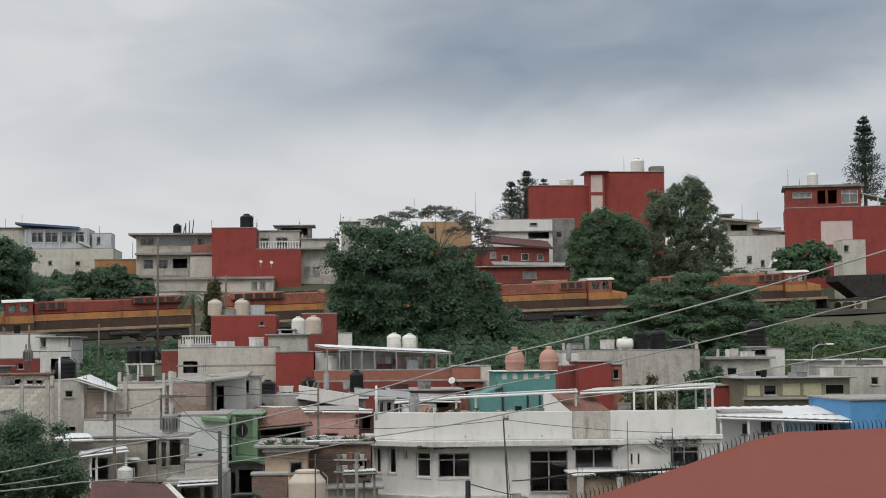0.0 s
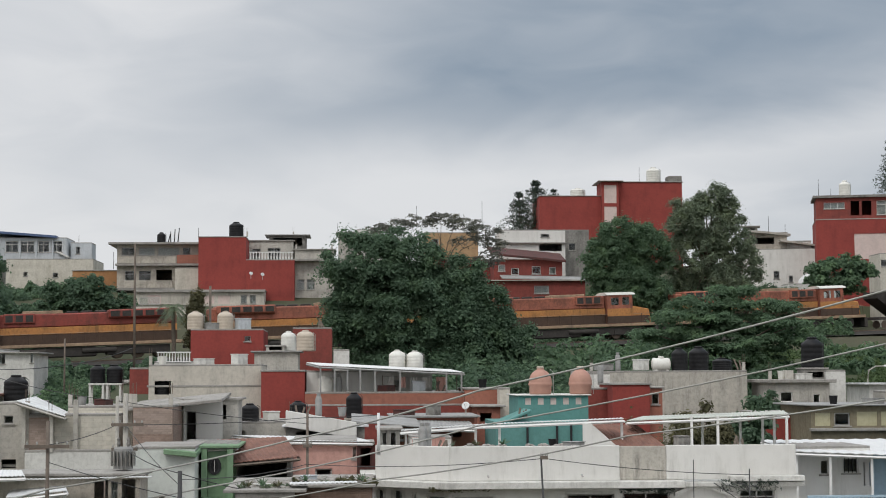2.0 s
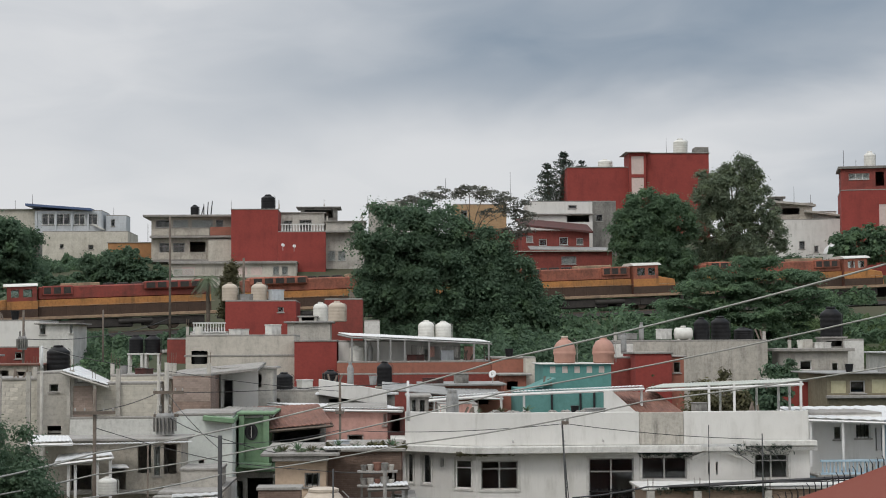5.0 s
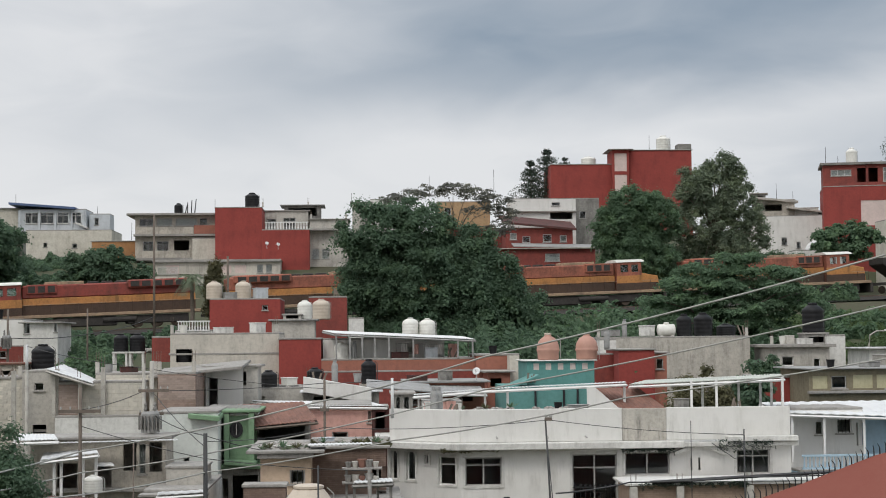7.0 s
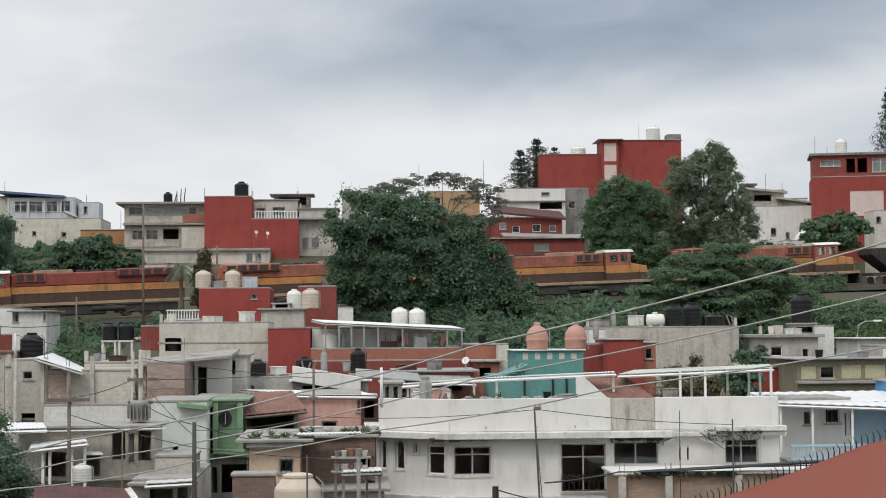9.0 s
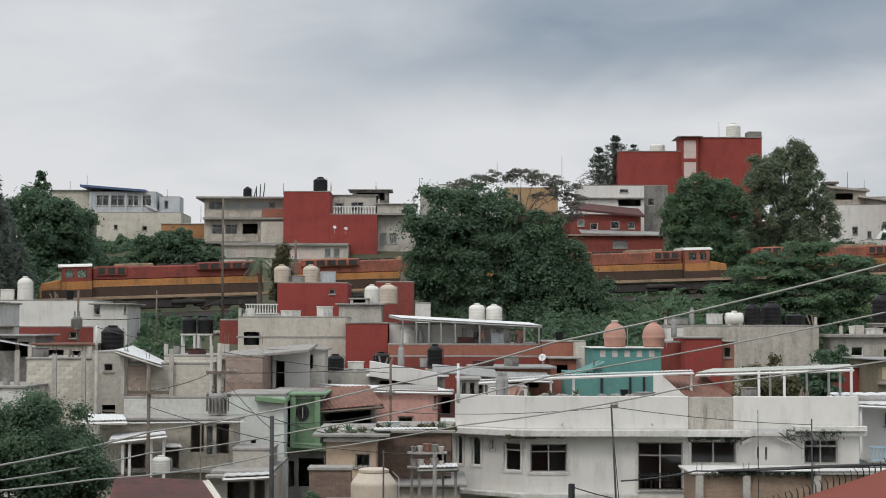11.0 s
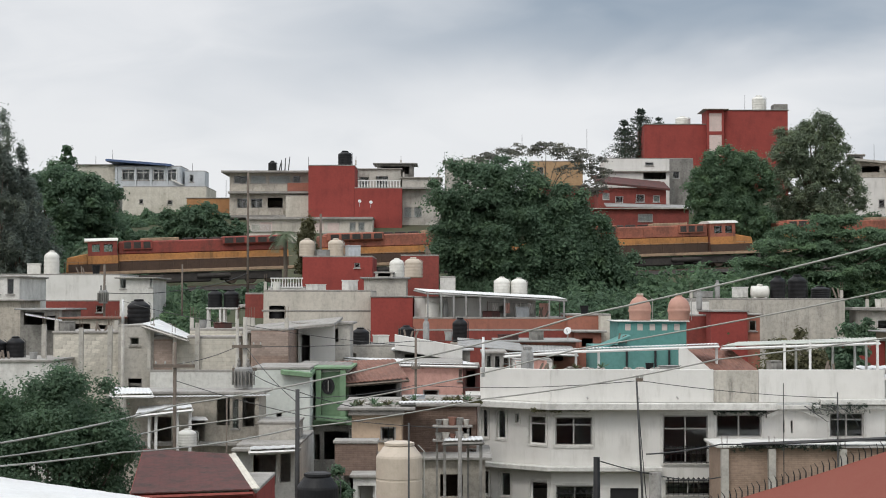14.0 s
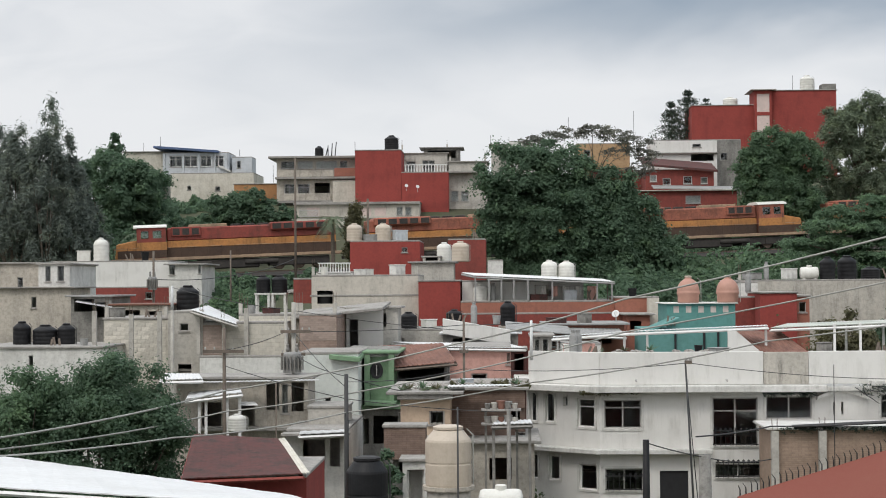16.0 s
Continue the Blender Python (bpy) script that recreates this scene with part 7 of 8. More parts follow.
pole("weathered wooden pole carrying a dark transformer", -8.61, 70.0, 1.17, 9.35, 0.12, "pole_conc", [(1.21, 0.62, 0.1), (2.15, 0.5, 0.0)], transformer=(6.46, 0.75, 0.85))
pole("slim second pole beside the transformer pole", -9.06, 71.0, 1.04, 9.24, 0.09, "pole_conc")
pole("wooden pole with one long crossarm", -10.19, 62.0, 2.18, 8.51, 0.085, "wood", [(0.87, 0.75, 0.0)])
pole("grey service mast with white upper pipe", -15.33, 78.5, 0.10, 8.95, 0.10, "pole_conc")
pole("white pipe on a service mast", -15.33, 78.5, 8.90, 10.08, 0.075, "sheet_white", name="service_pipe", base=8.95)
pole("dark slim wooden pole by the white wall", -5.52, 60.0, 2.43, 6.89, 0.10, "cable_dark")
pole("thin grey pole among the roofs", -1.61, 72.0, 0.92, 8.51, 0.07, "wood", [(1.32, 0.18, 0.0)])
pole("white service pipe on the corner house", 1.23, 70.8, 7.06, 8.52, 0.075, "sheet_white", name="service_pipe", base=7.06 - 0.2)
pole("leaning iron mast with short arm", 6.80, 60.0, 2.43, 7.29, 0.045, "cable_dark", [(0.05, 0.12, 0.1)], lean=-0.35, name="mast")
pole("thin leaning guy rod", 7.06, 60.2, 2.41, 6.60, 0.02, "iron", lean=-0.55, name="guy_rod")
pole("pole with a small grey service box", -23.93, 116.0, 6.91, 12.51, 0.10, "wood", transformer=(9.85, 0.6, 0.9))
pole("tall thin wooden pole beside the track", -18.24, 150.0, 11.25, 21.41, 0.12, "wood")
pole("short wooden pole below the track", -20.84, 130.0, 8.27, 12.82, 0.08, "wood")
pole("grey pole with crossarm at the white house", -30.16, 118.0, 8.43, 11.65, 0.09, "pole_conc", [(0.15, 0.5, 0.0)])
pole("thin dark rod standing before the beige tank", -1.28, 48.5, 3.88, 6.53, 0.035, "cable_dark", name="mast")
pole("square black chimney post", 4.37, 52.0, 2.92, 5.25, 0.14, "tank_black", name="chimney_post")
pole("stained concrete gate post", 6.39, 54.0, 2.65, 4.58, 0.27, "concrete_dark", name="gate_post")
pole("thin iron mast on the white wing", 14.44, 64.0, 2.35, 6.59, 0.035, "cable_dark", name="mast")
pole("thin rod before the white wing", 12.41, 64.0, 4.68, 6.93, 0.02, "iron", name="mast")
pole("slim concrete pole at the street", 0.21, 58.0, 2.11, 5.76, 0.09, "concrete_dark")
pole("thin post on the grey balcony", -8.82, 66.0, 3.86, 6.27, 0.04, "wood")
for q in ((16.91, 215.0, 26.51, 31.90), (-17.19, 200.0, 25.69, 27.09), (-33.71, 218.0, 26.37, 27.76), (-46.62, 220.0, 26.89, 28.95), (-44.02, 218.0, 27.83, 29.51), (-1.26, 223.0, 28.24, 29.73), (56.5, 203.0, 31.0, 33.3), (58.0, 203.0, 31.0, 32.1), (51.6, 208.0, 26.8, 29.3), (53.4, 207.0, 25.9, 28.2), (41.44, 241.0, 36.97, 39.40), (-27.60, 205.0, 22.65, 24.71), (8.63, 214.0, 28.43, 31.08)):
    pole("thin bare television aerial on a roof", *q, 0.03, "iron", name="aerial", base=q[2])
for k, q in enumerate(((-20.60, 202.0, 25.37, 26.86), (-20.19, 202.0, 25.37, 27.13), (-19.79, 202.0, 25.37, 27.26), (-20.93, 202.0, 25.37, 26.59))):
    pole("dark upright rod on the roof edge", *q, 0.07, "iron", lean=0.1 * k, name="roof_rod", base=q[2])


def street_lamp(x, y, z1):
    ob = thing("street_lamp", pose(x, y, ground_z(x, y)), "grey street lamp with curved arm on the slope", "street lamp")
    h = z1 - ground_z(x, y)
    bm = bmesh.new()
    tube(bm, ((0, 0, 0), (0, 0, h * 0.7), (0.1, 0, h * 0.92), (0.6, 0, h), (1.3, 0, h)), 0.08, 0.04, 8)
    part("shaft", bm, M["pole_conc"], ob)
    box_part("lamp_head", (1.2, 1.8, -0.15, 0.15, h - 0.05, h + 0.1), M["frame_white"], ob, bevel=0.03)


street_lamp(36.83, 122, 10.49)

# bare columns with starter bars on unfinished roofs


def column(x, y, z0, z1, r=0.1):
    ob = thing("column", pose(x, y, z0), "bare concrete column with rusty starter bars", "column", "starter columns")
    h = z1 - z0
    box_part("shaft", (-r, r, -r, r, 0, h), M["concrete"], ob)
    for a in (-0.6, 0.6):
        for b in (-0.6, 0.6):
            bm = bmesh.new()
            tube(bm, ((a * r, b * r, h - 0.05), (a * r * 1.3, b * r, h + 0.5)), 0.008, n=4)
            part("starter_bar", bm, M["steel"], ob)


for px_x, zz in ((-16.19, 8.86), (-14.20, 8.94), (-13.19, 8.41), (-12.07, 8.99), (-19.30, 8.91), (-17.55, 8.75)):
    column(px_x, 79.85, ground_z(px_x, 79.85), zz)
box_panel = house("brick infill panel between concrete columns", -14.10, 79.7, 8.20, 0.88, 0.3, "brick_pink", name="infill_panel", category="wall")
house("whitewashed lower wall of the block house", -14.19, 79.3, 6.68, 4.15, 0.4, "white_old", name="base_wall", category="wall")

# ---- overhead cables ----


def cable(label, pts, r=0.03, material="cable", name="overhead_cable"):
    """A cable hung through its supports, sagging a little in each span."""
    pts = [Vector(p) for p in pts]
    line = []
    for a, b in zip(pts, pts[1:]):
        for k in range(12):
            s = k / 12
            p = a.lerp(b, s)
            p.z -= (b - a).length * 0.012 * 4 * s * (1 - s)
            line.append(p)
    line.append(pts[-1])
    o = pts[0].copy()
    ob = thing(name, Matrix.Translation(o), label, "cable", "overhead cables")
    bm = bmesh.new()
    tube(bm, [p - o for p in line], r, n=6)
    part("strand", bm, M[material], ob, smooth=True)


GC = "pale grey overhead cable slung between poles"
cable(GC, ((-16.05, 40.0, 5.99), (-10.15, 61.8, 6.20), (-1.68, 60.0, 7.92), (4.03, 56.0, 9.50), (22.73, 45.0, 14.73)), 0.033)
cable(GC, ((-16.05, 40.0, 5.88), (-10.15, 61.8, 5.44), (-4.48, 60.0, 6.37), (4.03, 56.0, 8.42), (22.73, 45.0, 12.97)), 0.028)
cable(GC, ((-15.65, 39.0, 5.98), (-9.73, 50.0, 5.55), (-5.52, 60.0, 5.53), (1.08, 58.0, 6.68), (8.07, 52.0, 8.23), (22.73, 45.0, 11.02)), 0.026)
cable("thin dark service wire over the rooftops", ((-23.93, 116.0, 10.58), (-20.84, 130.0, 10.87), (-18.24, 150.0, 12.50)), 0.03, "cable_dark")
cable("thin dark service wire over the rooftops", ((-10.19, 62.0, 7.69), (-9.06, 71.0, 8.11), (-1.61, 72.0, 8.32), (1.23, 70.8, 8.44)), 0.016, "cable_dark")
cable("thin dark service wire over the rooftops", ((-8.61, 70.0, 7.20), (-5.52, 60.0, 6.81), (-3.72, 62.0, 6.16)), 0.016, "cable_dark")
cable("thin dark service wire over the rooftops", ((-8.61, 70.0, 8.14), (-5.52, 60.0, 6.41)), 0.014, "cable_dark")
cable("thin dark service wire over the rooftops", ((-5.52, 60.0, 6.61), (-1.61, 72.0, 6.46), (6.56, 60.0, 7.21), (14.44, 64.0, 6.38)), 0.014, "cable_dark")
cable("thin dark service wire over the rooftops", ((-15.33, 78.5, 10.00), (-9.06, 71.0, 9.05), (-1.61, 72.0, 8.08)), 0.014, "cable_dark")
cable("thin dark service wire over the rooftops", ((-10.19, 62.0, 7.11), (-5.52, 60.0, 6.01), (0.21, 58.0, 5.66)), 0.014, "cable_dark")
cable("slack bundle of dark wires along the yard wall", ((6.80, 60.0, 4.62), (9.97, 63.5, 4.68), (14.39, 63.8, 4.80), (19.81, 63.5, 4.98)), 0.03, "cable_dark")
cable("slack dark wire to the gate post", ((4.37, 52.0, 5.16), (6.39, 54.0, 4.51), (10.04, 64.0, 3.41)), 0.02, "cable_dark")

# ---- palm and creeper column ----
def palm(label, x, y, z_top, spread, seed, n=22):
    rng = np.random.default_rng(seed)
    z0 = ground_z(x, y) - 0.2
    h = z_top - z0
    ob = thing("palm", pose(x, y, z0), label, "palm tree")
    bm = bmesh.new()
    tube(bm, ((0, 0, 0), (0.1, 0, h * 0.5), (0, 0, h)), 0.22, 0.16, 9)
    part("trunk", bm, M["bark"], ob)
    for k in range(n):
        a = 2 * math.pi * k / n + rng.uniform(-0.2, 0.2)
        up = rng.uniform(-0.5, 1.0)
        pts = [Vector((math.cos(a) * spread * s, math.sin(a) * spread * s, h + spread * (up * s - (0.75 + 0.3 * up) * s * s))) for s in (0, 0.25, 0.5, 0.75, 1.0)]
        bm = bmesh.new()
        for p, q in zip(pts, pts[1:]):
            d = (q - p).normalized()
            side = d.cross(Vector((0, 0, 1))).normalized()
            for m in range(4):
                c = p.lerp(q, m / 4)
                for sg in (-1, 1):
                    tip = c + side * sg * spread * 0.22 + d * spread * 0.12 - Vector((0, 0, spread * 0.1))
                    bm.faces.new([bm.verts.new(v) for v in (c, c + d * 0.09, tip)])
        tube(bm, pts, 0.025, 0.008, 4)
        part("frond", bm, LEAF["grey"], ob)
    return ob


palm("grey-green palm with drooping fronds", -15.19, 152, 15.98, 1.52, 5)
palm("dark fan of low palm fronds", -35.49, 168, 15.04, 2.52, 6)
tree("tall column of drooping dry creeper", -13.12, 152, 17.81 - 11.01, 0.96, 0.95, 0.0, 90, 11000, 0.14, "dry", 91, 0.2, base=11.01, flat=2.4, clump_r=0.2, taper=0.35, name="creeper_column")
pole("bare dead trunk beside the creeper", -11.95, 152.0, 12.03, 17.86, 0.14, "wood", name="dead_trunk")

# white wall behind the round tree, seen past its trunk
house("white garage with a wide dark doorway", -33.48, 182.0, 16.07, 6.85, 5, "white_old", [(4.85, 6.79, 0.73, 2.91, "o")], slab=0.2)
house("lower storey of the balcony house with barred windows", -23.80, 186.0, 17.44, 7.44, 4, "cream", [(1.98, 4.34, 1.55, 3.10, "g"), (1.55, 3.72, -0.99, -0.25, "s")], ledges=[(0.93, 0.5, 0.2)])

# ---- roof clutter ----


def dish(label, x, y, z, r, yaw):
    ob = thing("satellite_dish", pose(x, y, z, 0, 0, yaw), label, "satellite dish")
    bm = bmesh.new()
    lathe(bm, [(r * q, -r * 0.25 * (1 - q * q)) for q in (0.05, 0.3, 0.55, 0.8, 1.0)] + [(r, 0.02), (r * 0.5, -r * 0.14), (r * 0.05, -r * 0.2)], 20)
    bmesh.ops.transform(bm, matrix=Matrix.Translation((0, 0, r + 0.4)) @ Matrix.Rotation(radians(65), 4, "X"), verts=bm.verts)
    part("reflector", bm, M["sheet_white"], ob, smooth=True)
    bm = bmesh.new()
    tube(bm, ((0, 0.05, 0), (0, 0.05, r + 0.4)), 0.03, n=6)
    part("mast", bm, M["frame"], ob)
    bm = bmesh.new()
    tube(bm, ((0, 0, 0.45), (0, -r * 0.9, r + 0.5)), 0.015, n=5)
    part("feed_arm", bm, M["frame"], ob)


for q in (((-10.63, 191.0, 20.70)), ((-9.36, 191.0, 20.58))):
    dish("small white satellite dish on a roof", *q, 0.2, 20)
for q in (((11.17, 76.0, 6.97)), ((6.30, 94.0, 7.75))):
    dish("small white satellite dish on a roof", *q, 0.22, -25)


def gas_bottle(x, y, z):
    ob = thing("gas_cylinder", pose(x, y, z), "grey upright gas cylinder on a roof", "gas cylinder", "gas cylinders on the roofs")
    bm = bmesh.new()
    lathe(bm, [(0.16, 0), (0.17, 0.05), (0.17, 0.85), (0.12, 1.0), (0.05, 1.05)], 14)
    part("body", bm, M["sheet_grey"], ob, smooth=True)
    bm = bmesh.new()
    lathe(bm, [(0.1, 1.04), (0.1, 1.16)], 10)
    part("collar", bm, M["sheet_grey"], ob)


for q in (((3.02, 72.0, 6.93)), ((3.23, 72.4, 6.92)), ((-6.79, 91.0, 7.61)), ((-1.45, 89.0, 7.96)), ((14.32, 99.0, 9.51)), ((17.08, 110.0, 10.22)), ((-0.50, 105.4, 8.97)), ((-3.41, 122.0, 11.71))):
    gas_bottle(*q)


def heap(label, x0, x1, y0, y1, z, n, size, seed, material="stone"):
    """Loose lumps lying on a roof."""
    rng = np.random.default_rng(seed)
    ob = thing("rubble", pose((x0 + x1) / 2, (y0 + y1) / 2, z), label, "rubble", kind="stuff")
    bm = bmesh.new()
    for _ in range(n):
        s = size * rng.uniform(0.4, 1.3)
        m = Matrix.Translation((rng.uniform(x0, x1) - (x0 + x1) / 2, rng.uniform(y0, y1) - (y0 + y1) / 2, s * 0.25)) @ Euler(tuple(rng.uniform(-0.3, 0.3, 2)) + (rng.uniform(0, 6),)).to_matrix().to_4x4() @ Matrix.Diagonal((s, s * 0.7, s * 0.5, 1))
        r = bmesh.ops.create_icosphere(bm, subdivisions=1, radius=0.5, matrix=m)
    part("lumps", bm, M[material], ob)


heap("broken blocks and junk on a flat roof", -3.61, -1.97, 62.3, 66, 6.06, 150, 0.3, 1)
heap("stones and junk on the brick house roof", -1.93, 1.04, 64.2, 68, 6.08, 170, 0.3, 2)
heap("odd pots and stones along the parapet", 4.13, 9.30, 70.2, 70.8, 7.09, 34, 0.34, 3)
heap("rubbish and stones on the slope", -21.18, -14.65, 142, 150, ground_z(-17.91, 146), 120, 0.7, 4)


def plant_pot(x, y, z, s, seed, leaf="grey"):
    ob = thing("potted_plant", pose(x, y, z), "spiky potted plant on a roof edge", "potted plant", "potted plants on the roofs")
    bm = bmesh.new()
    lathe(bm, [(s * 0.28, 0), (s * 0.36, s * 0.5), (s * 0.38, s * 0.5)], 12)
    part("pot", bm, M["concrete_dark"], ob)
    rng = np.random.default_rng(seed)
    bm = bmesh.new()
    for _ in range(16):
        a, e = rng.uniform(0, 6.28), rng.uniform(0.3, 1.2)
        d = Vector((math.cos(a) * math.cos(e), math.sin(a) * math.cos(e), math.sin(e))) * s * rng.uniform(0.7, 1.2)
        side = d.cross(Vector((0, 0, 1))).normalized() * s * 0.06
        base_ = Vector((0, 0, s * 0.45))
        bm.faces.new([bm.verts.new(v) for v in (base_ - side, base_ + d * 0.5 - side + Vector((0, 0, 0.03)), base_ + d, base_ + d * 0.5 + side, base_ + side)])
    part("leaves", bm, LEAF[leaf], ob)


for k, (px_x, yy, zz) in enumerate((((-3.69, 62.2, 6.05)), ((-3.43, 62.4, 6.04)), ((-2.94, 62.6, 6.02)), ((-2.78, 62.2, 6.05)), ((-2.41, 62.3, 6.04)), ((-1.48, 64.3, 6.07)), ((-0.84, 64.3, 6.07)), ((-0.19, 64.3, 6.07)), ((0.51, 64.3, 6.07)), ((4.13, 70.4, 7.07)), ((5.07, 70.4, 7.07)), ((6.12, 70.4, 7.07)))):
    plant_pot(px_x, yy, zz, 0.24 + 0.07 * (k % 3), k, ("grey", "dry", "mid")[k % 3])


def clothes_line(x0, x1, y, z, seed):
    ob = thing("clothes_line", pose(x0, y, z - 1.8), "washing hung on a roof line", "clothes line")
    w = x1 - x0
    for q in (0, w):
        bm = bmesh.new()
        tube(bm, ((q, 0, 0), (q, 0, 1.85)), 0.025, n=6)
        part("post", bm, M["wood"], ob)
    bm = bmesh.new()
    tube(bm, ((0, 0, 1.8), (w * 0.5, 0, 1.72), (w, 0, 1.8)), 0.008, n=4)
    part("line", bm, M["cable_dark"], ob)
    rng = np.random.default_rng(seed)
    q = 0.3
    while q < w - 0.7:
        cw, ch = rng.uniform(0.35, 0.7), rng.uniform(0.45, 0.85)
        bm = bmesh.new()
        cols = 6
        top = [[bm.verts.new((q + cw * i / cols, 0.03 * math.sin(i * 2.1) + dy, zz)) for i in range(cols + 1)] for zz in (1.74, 1.74 - ch) for dy in (0.0, 0.012)]
        for i in range(cols):
            bm.faces.new((top[0][i], top[0][i + 1], top[2][i + 1], top[2][i]))
            bm.faces.new((top[1][i + 1], top[1][i], top[3][i], top[3][i + 1]))
        part("cloth", bm, M[("curtain", "bluegrey", "white", "pink")[int(rng.integers(4))]], ob)
        q += cw + rng.uniform(0.1, 0.5)


clothes_line(2.09, 6.56, 105.3, 9.95, 3)
clothes_line(2.34, 4.28, 73.2, 7.52, 4)

# small roof rooms and lean-tos that break the skyline of the lower town
for label, args, dep, wl_, hs, kw in (
    ("low white parapet box on the terrace", (2.68, 76.0, 7.27, 1.77), 3, "white_old", [], {}),
    ("terracotta porch hut with dark opening", (7.29, 99.0, 8.19, 1.32), 4, "terracotta", [(0.16, 0.82, 0.33, 0.82, "o")], {"slab": 0.3}),
    ("pale narrow chimney block", (8.78, 101.0, 9.16, 0.57), 2, "cream", [], {}),
    ("grey lean-to with dark opening under the wall", (-6.42, 86.0, 8.85, 1.15), 3, "concrete", [(0.17, 0.57, 0.23, 0.92, "o")], {"slab": 0.2}),
    ("dark timber lean-to behind the awning", (1.39, 77.0, 7.64, 0.87), 3, "concrete_dark", [(0.10, 0.31, 0.10, 0.72, "s"), (0.46, 0.72, 0.10, 0.72, "s")], {"slab": 0.15}),
    ("brown slatted lean-to beside the pink house", (0.42, 79.0, 6.95, 0.79), 3, "roof_rust_dark", [(0.13, 0.66, 0.16, 0.95, "o")], {}),
    ("dark gateway between houses", (-3.88, 60.0, 4.42, 1.00), 2, "concrete_dark", [(0.20, 0.84, 0.24, 1.39, "o")], {"slab": 0.2}),
    ("small concrete roof room beside tanks", (14.59, 104.0, 10.00, 1.04), 3, "white_old", [], {}),
    ("pale cube hut on the far slope", (41.91, 118.0, 9.02, 2.36), 4, "white_old", [(0.47, 0.98, 0.39, 0.82, "s")], {"slab": 0.2}),
    ("dark low hut on the far slope", (37.15, 116.0, 9.03, 1.74), 4, "concrete_dark", [(0.27, 1.43, 0.23, 0.66, "o")], {"slab": 0.5, "roof": "sheet_grey"}),
):
    house(label, *args, dep, wl_, hs, name="lean_to", category="roof hut", **kw)


# ---- odds and ends on roofs and terraces ----


def crate(x, y, z, w, h, material, turn):
    ob = thing("crate", pose(x, y, z, 0, 0, turn), "worn box standing on a flat roof", "crate", "odds and ends on the roofs")
    box_part("body", (-w / 2, w / 2, -w * 0.4, w * 0.4, 0, h * 0.9), M[material], ob, bevel=0.02)
    box_part("lid", (-w / 2 - 0.03, w / 2 + 0.03, -w * 0.4 - 0.03, w * 0.4 + 0.03, h * 0.9, h), M[material], ob, bevel=0.01)


def boards(x, y, z, n, length, seed):
    """Loose boards leaning together."""
    rng = np.random.default_rng(seed)
    ob = thing("board_stack", pose(x, y, z), "loose grey boards leaning on a roof", "boards", "odds and ends on the roofs")
    for k in range(n):
        bm = bmesh.new()
        bx(bm, -0.05, 0.05, -0.015, 0.015, 0, length * rng.uniform(0.6, 1.0))
        bmesh.ops.transform(bm, matrix=Matrix.Translation((k * 0.2, 0.05 * k, 0)) @ Matrix.Rotation(rng.uniform(-0.5, 0.5), 4, "Y") @ Matrix.Rotation(-0.2, 4, "X"), verts=bm.verts)
        part("board", bm, M["wood"], ob)


def bucket(x, y, z, r, material):
    ob = thing("bucket", pose(x, y, z), "plastic bucket on a flat roof", "bucket", "odds and ends on the roofs")
    bm = bmesh.new()
    lathe(bm, [(r * 0.75, 0), (r, r * 2.0), (r * 1.06, r * 2.02), (r * 1.06, r * 2.1)], 14)
    part("body", bm, M[material], ob)


SPOTS = (((2.91, 72.2, 7.02)), ((3.65, 72.6, 7.00)), ((8.23, 71.4, 7.05)), ((9.04, 71.2, 7.06)), ((13.58, 72.0, 7.05)), ((15.96, 73.0, 7.01)), ((-8.05, 91.5, 7.62)), ((-5.91, 91.5, 7.62)), ((-3.93, 91.5, 7.62)), ((-2.49, 89.0, 7.96)), ((-0.27, 90.0, 7.93)),
         ((2.32, 105.2, 9.02)), ((4.25, 105.2, 9.02)), ((5.28, 105.0, 9.02)), ((8.01, 104.0, 9.20)), ((16.16, 110.0, 10.26)), ((18.55, 110.0, 10.26)), ((24.78, 110.0, 10.26)), ((26.28, 105.0, 9.62)), ((27.50, 105.0, 9.62)), ((-18.92, 83.0, 8.51)), ((-17.53, 83.0, 8.51)),
         ((-12.28, 83.0, 8.65)), ((-11.31, 83.0, 8.65)), ((-33.22, 134.0, 12.14)), ((-29.65, 134.0, 12.14)), ((-28.31, 134.0, 12.14)), ((-9.80, 129.0, 13.44)), ((-7.69, 129.0, 13.44)), ((-2.14, 131.0, 13.58)), ((-11.30, 108.0, 10.68)), ((-8.78, 108.0, 10.68)), ((-6.62, 108.0, 10.68)), ((-21.16, 79.0, 7.21)), ((-19.59, 79.0, 7.21)),
         ((3.01, 94.0, 7.84)), ((4.57, 94.0, 7.84)), ((8.44, 87.0, 7.86)), ((24.79, 89.0, 8.40)), ((26.87, 89.0, 8.40)), ((28.65, 89.0, 8.40)), ((33.52, 99.0, 8.88)), ((35.50, 99.0, 8.88)), ((-3.05, 63.5, 5.99)), ((-1.41, 66.0, 5.96)), ((0.13, 66.0, 5.96)), ((-5.78, 77.5, 6.65)), ((-4.49, 77.5, 6.65)))
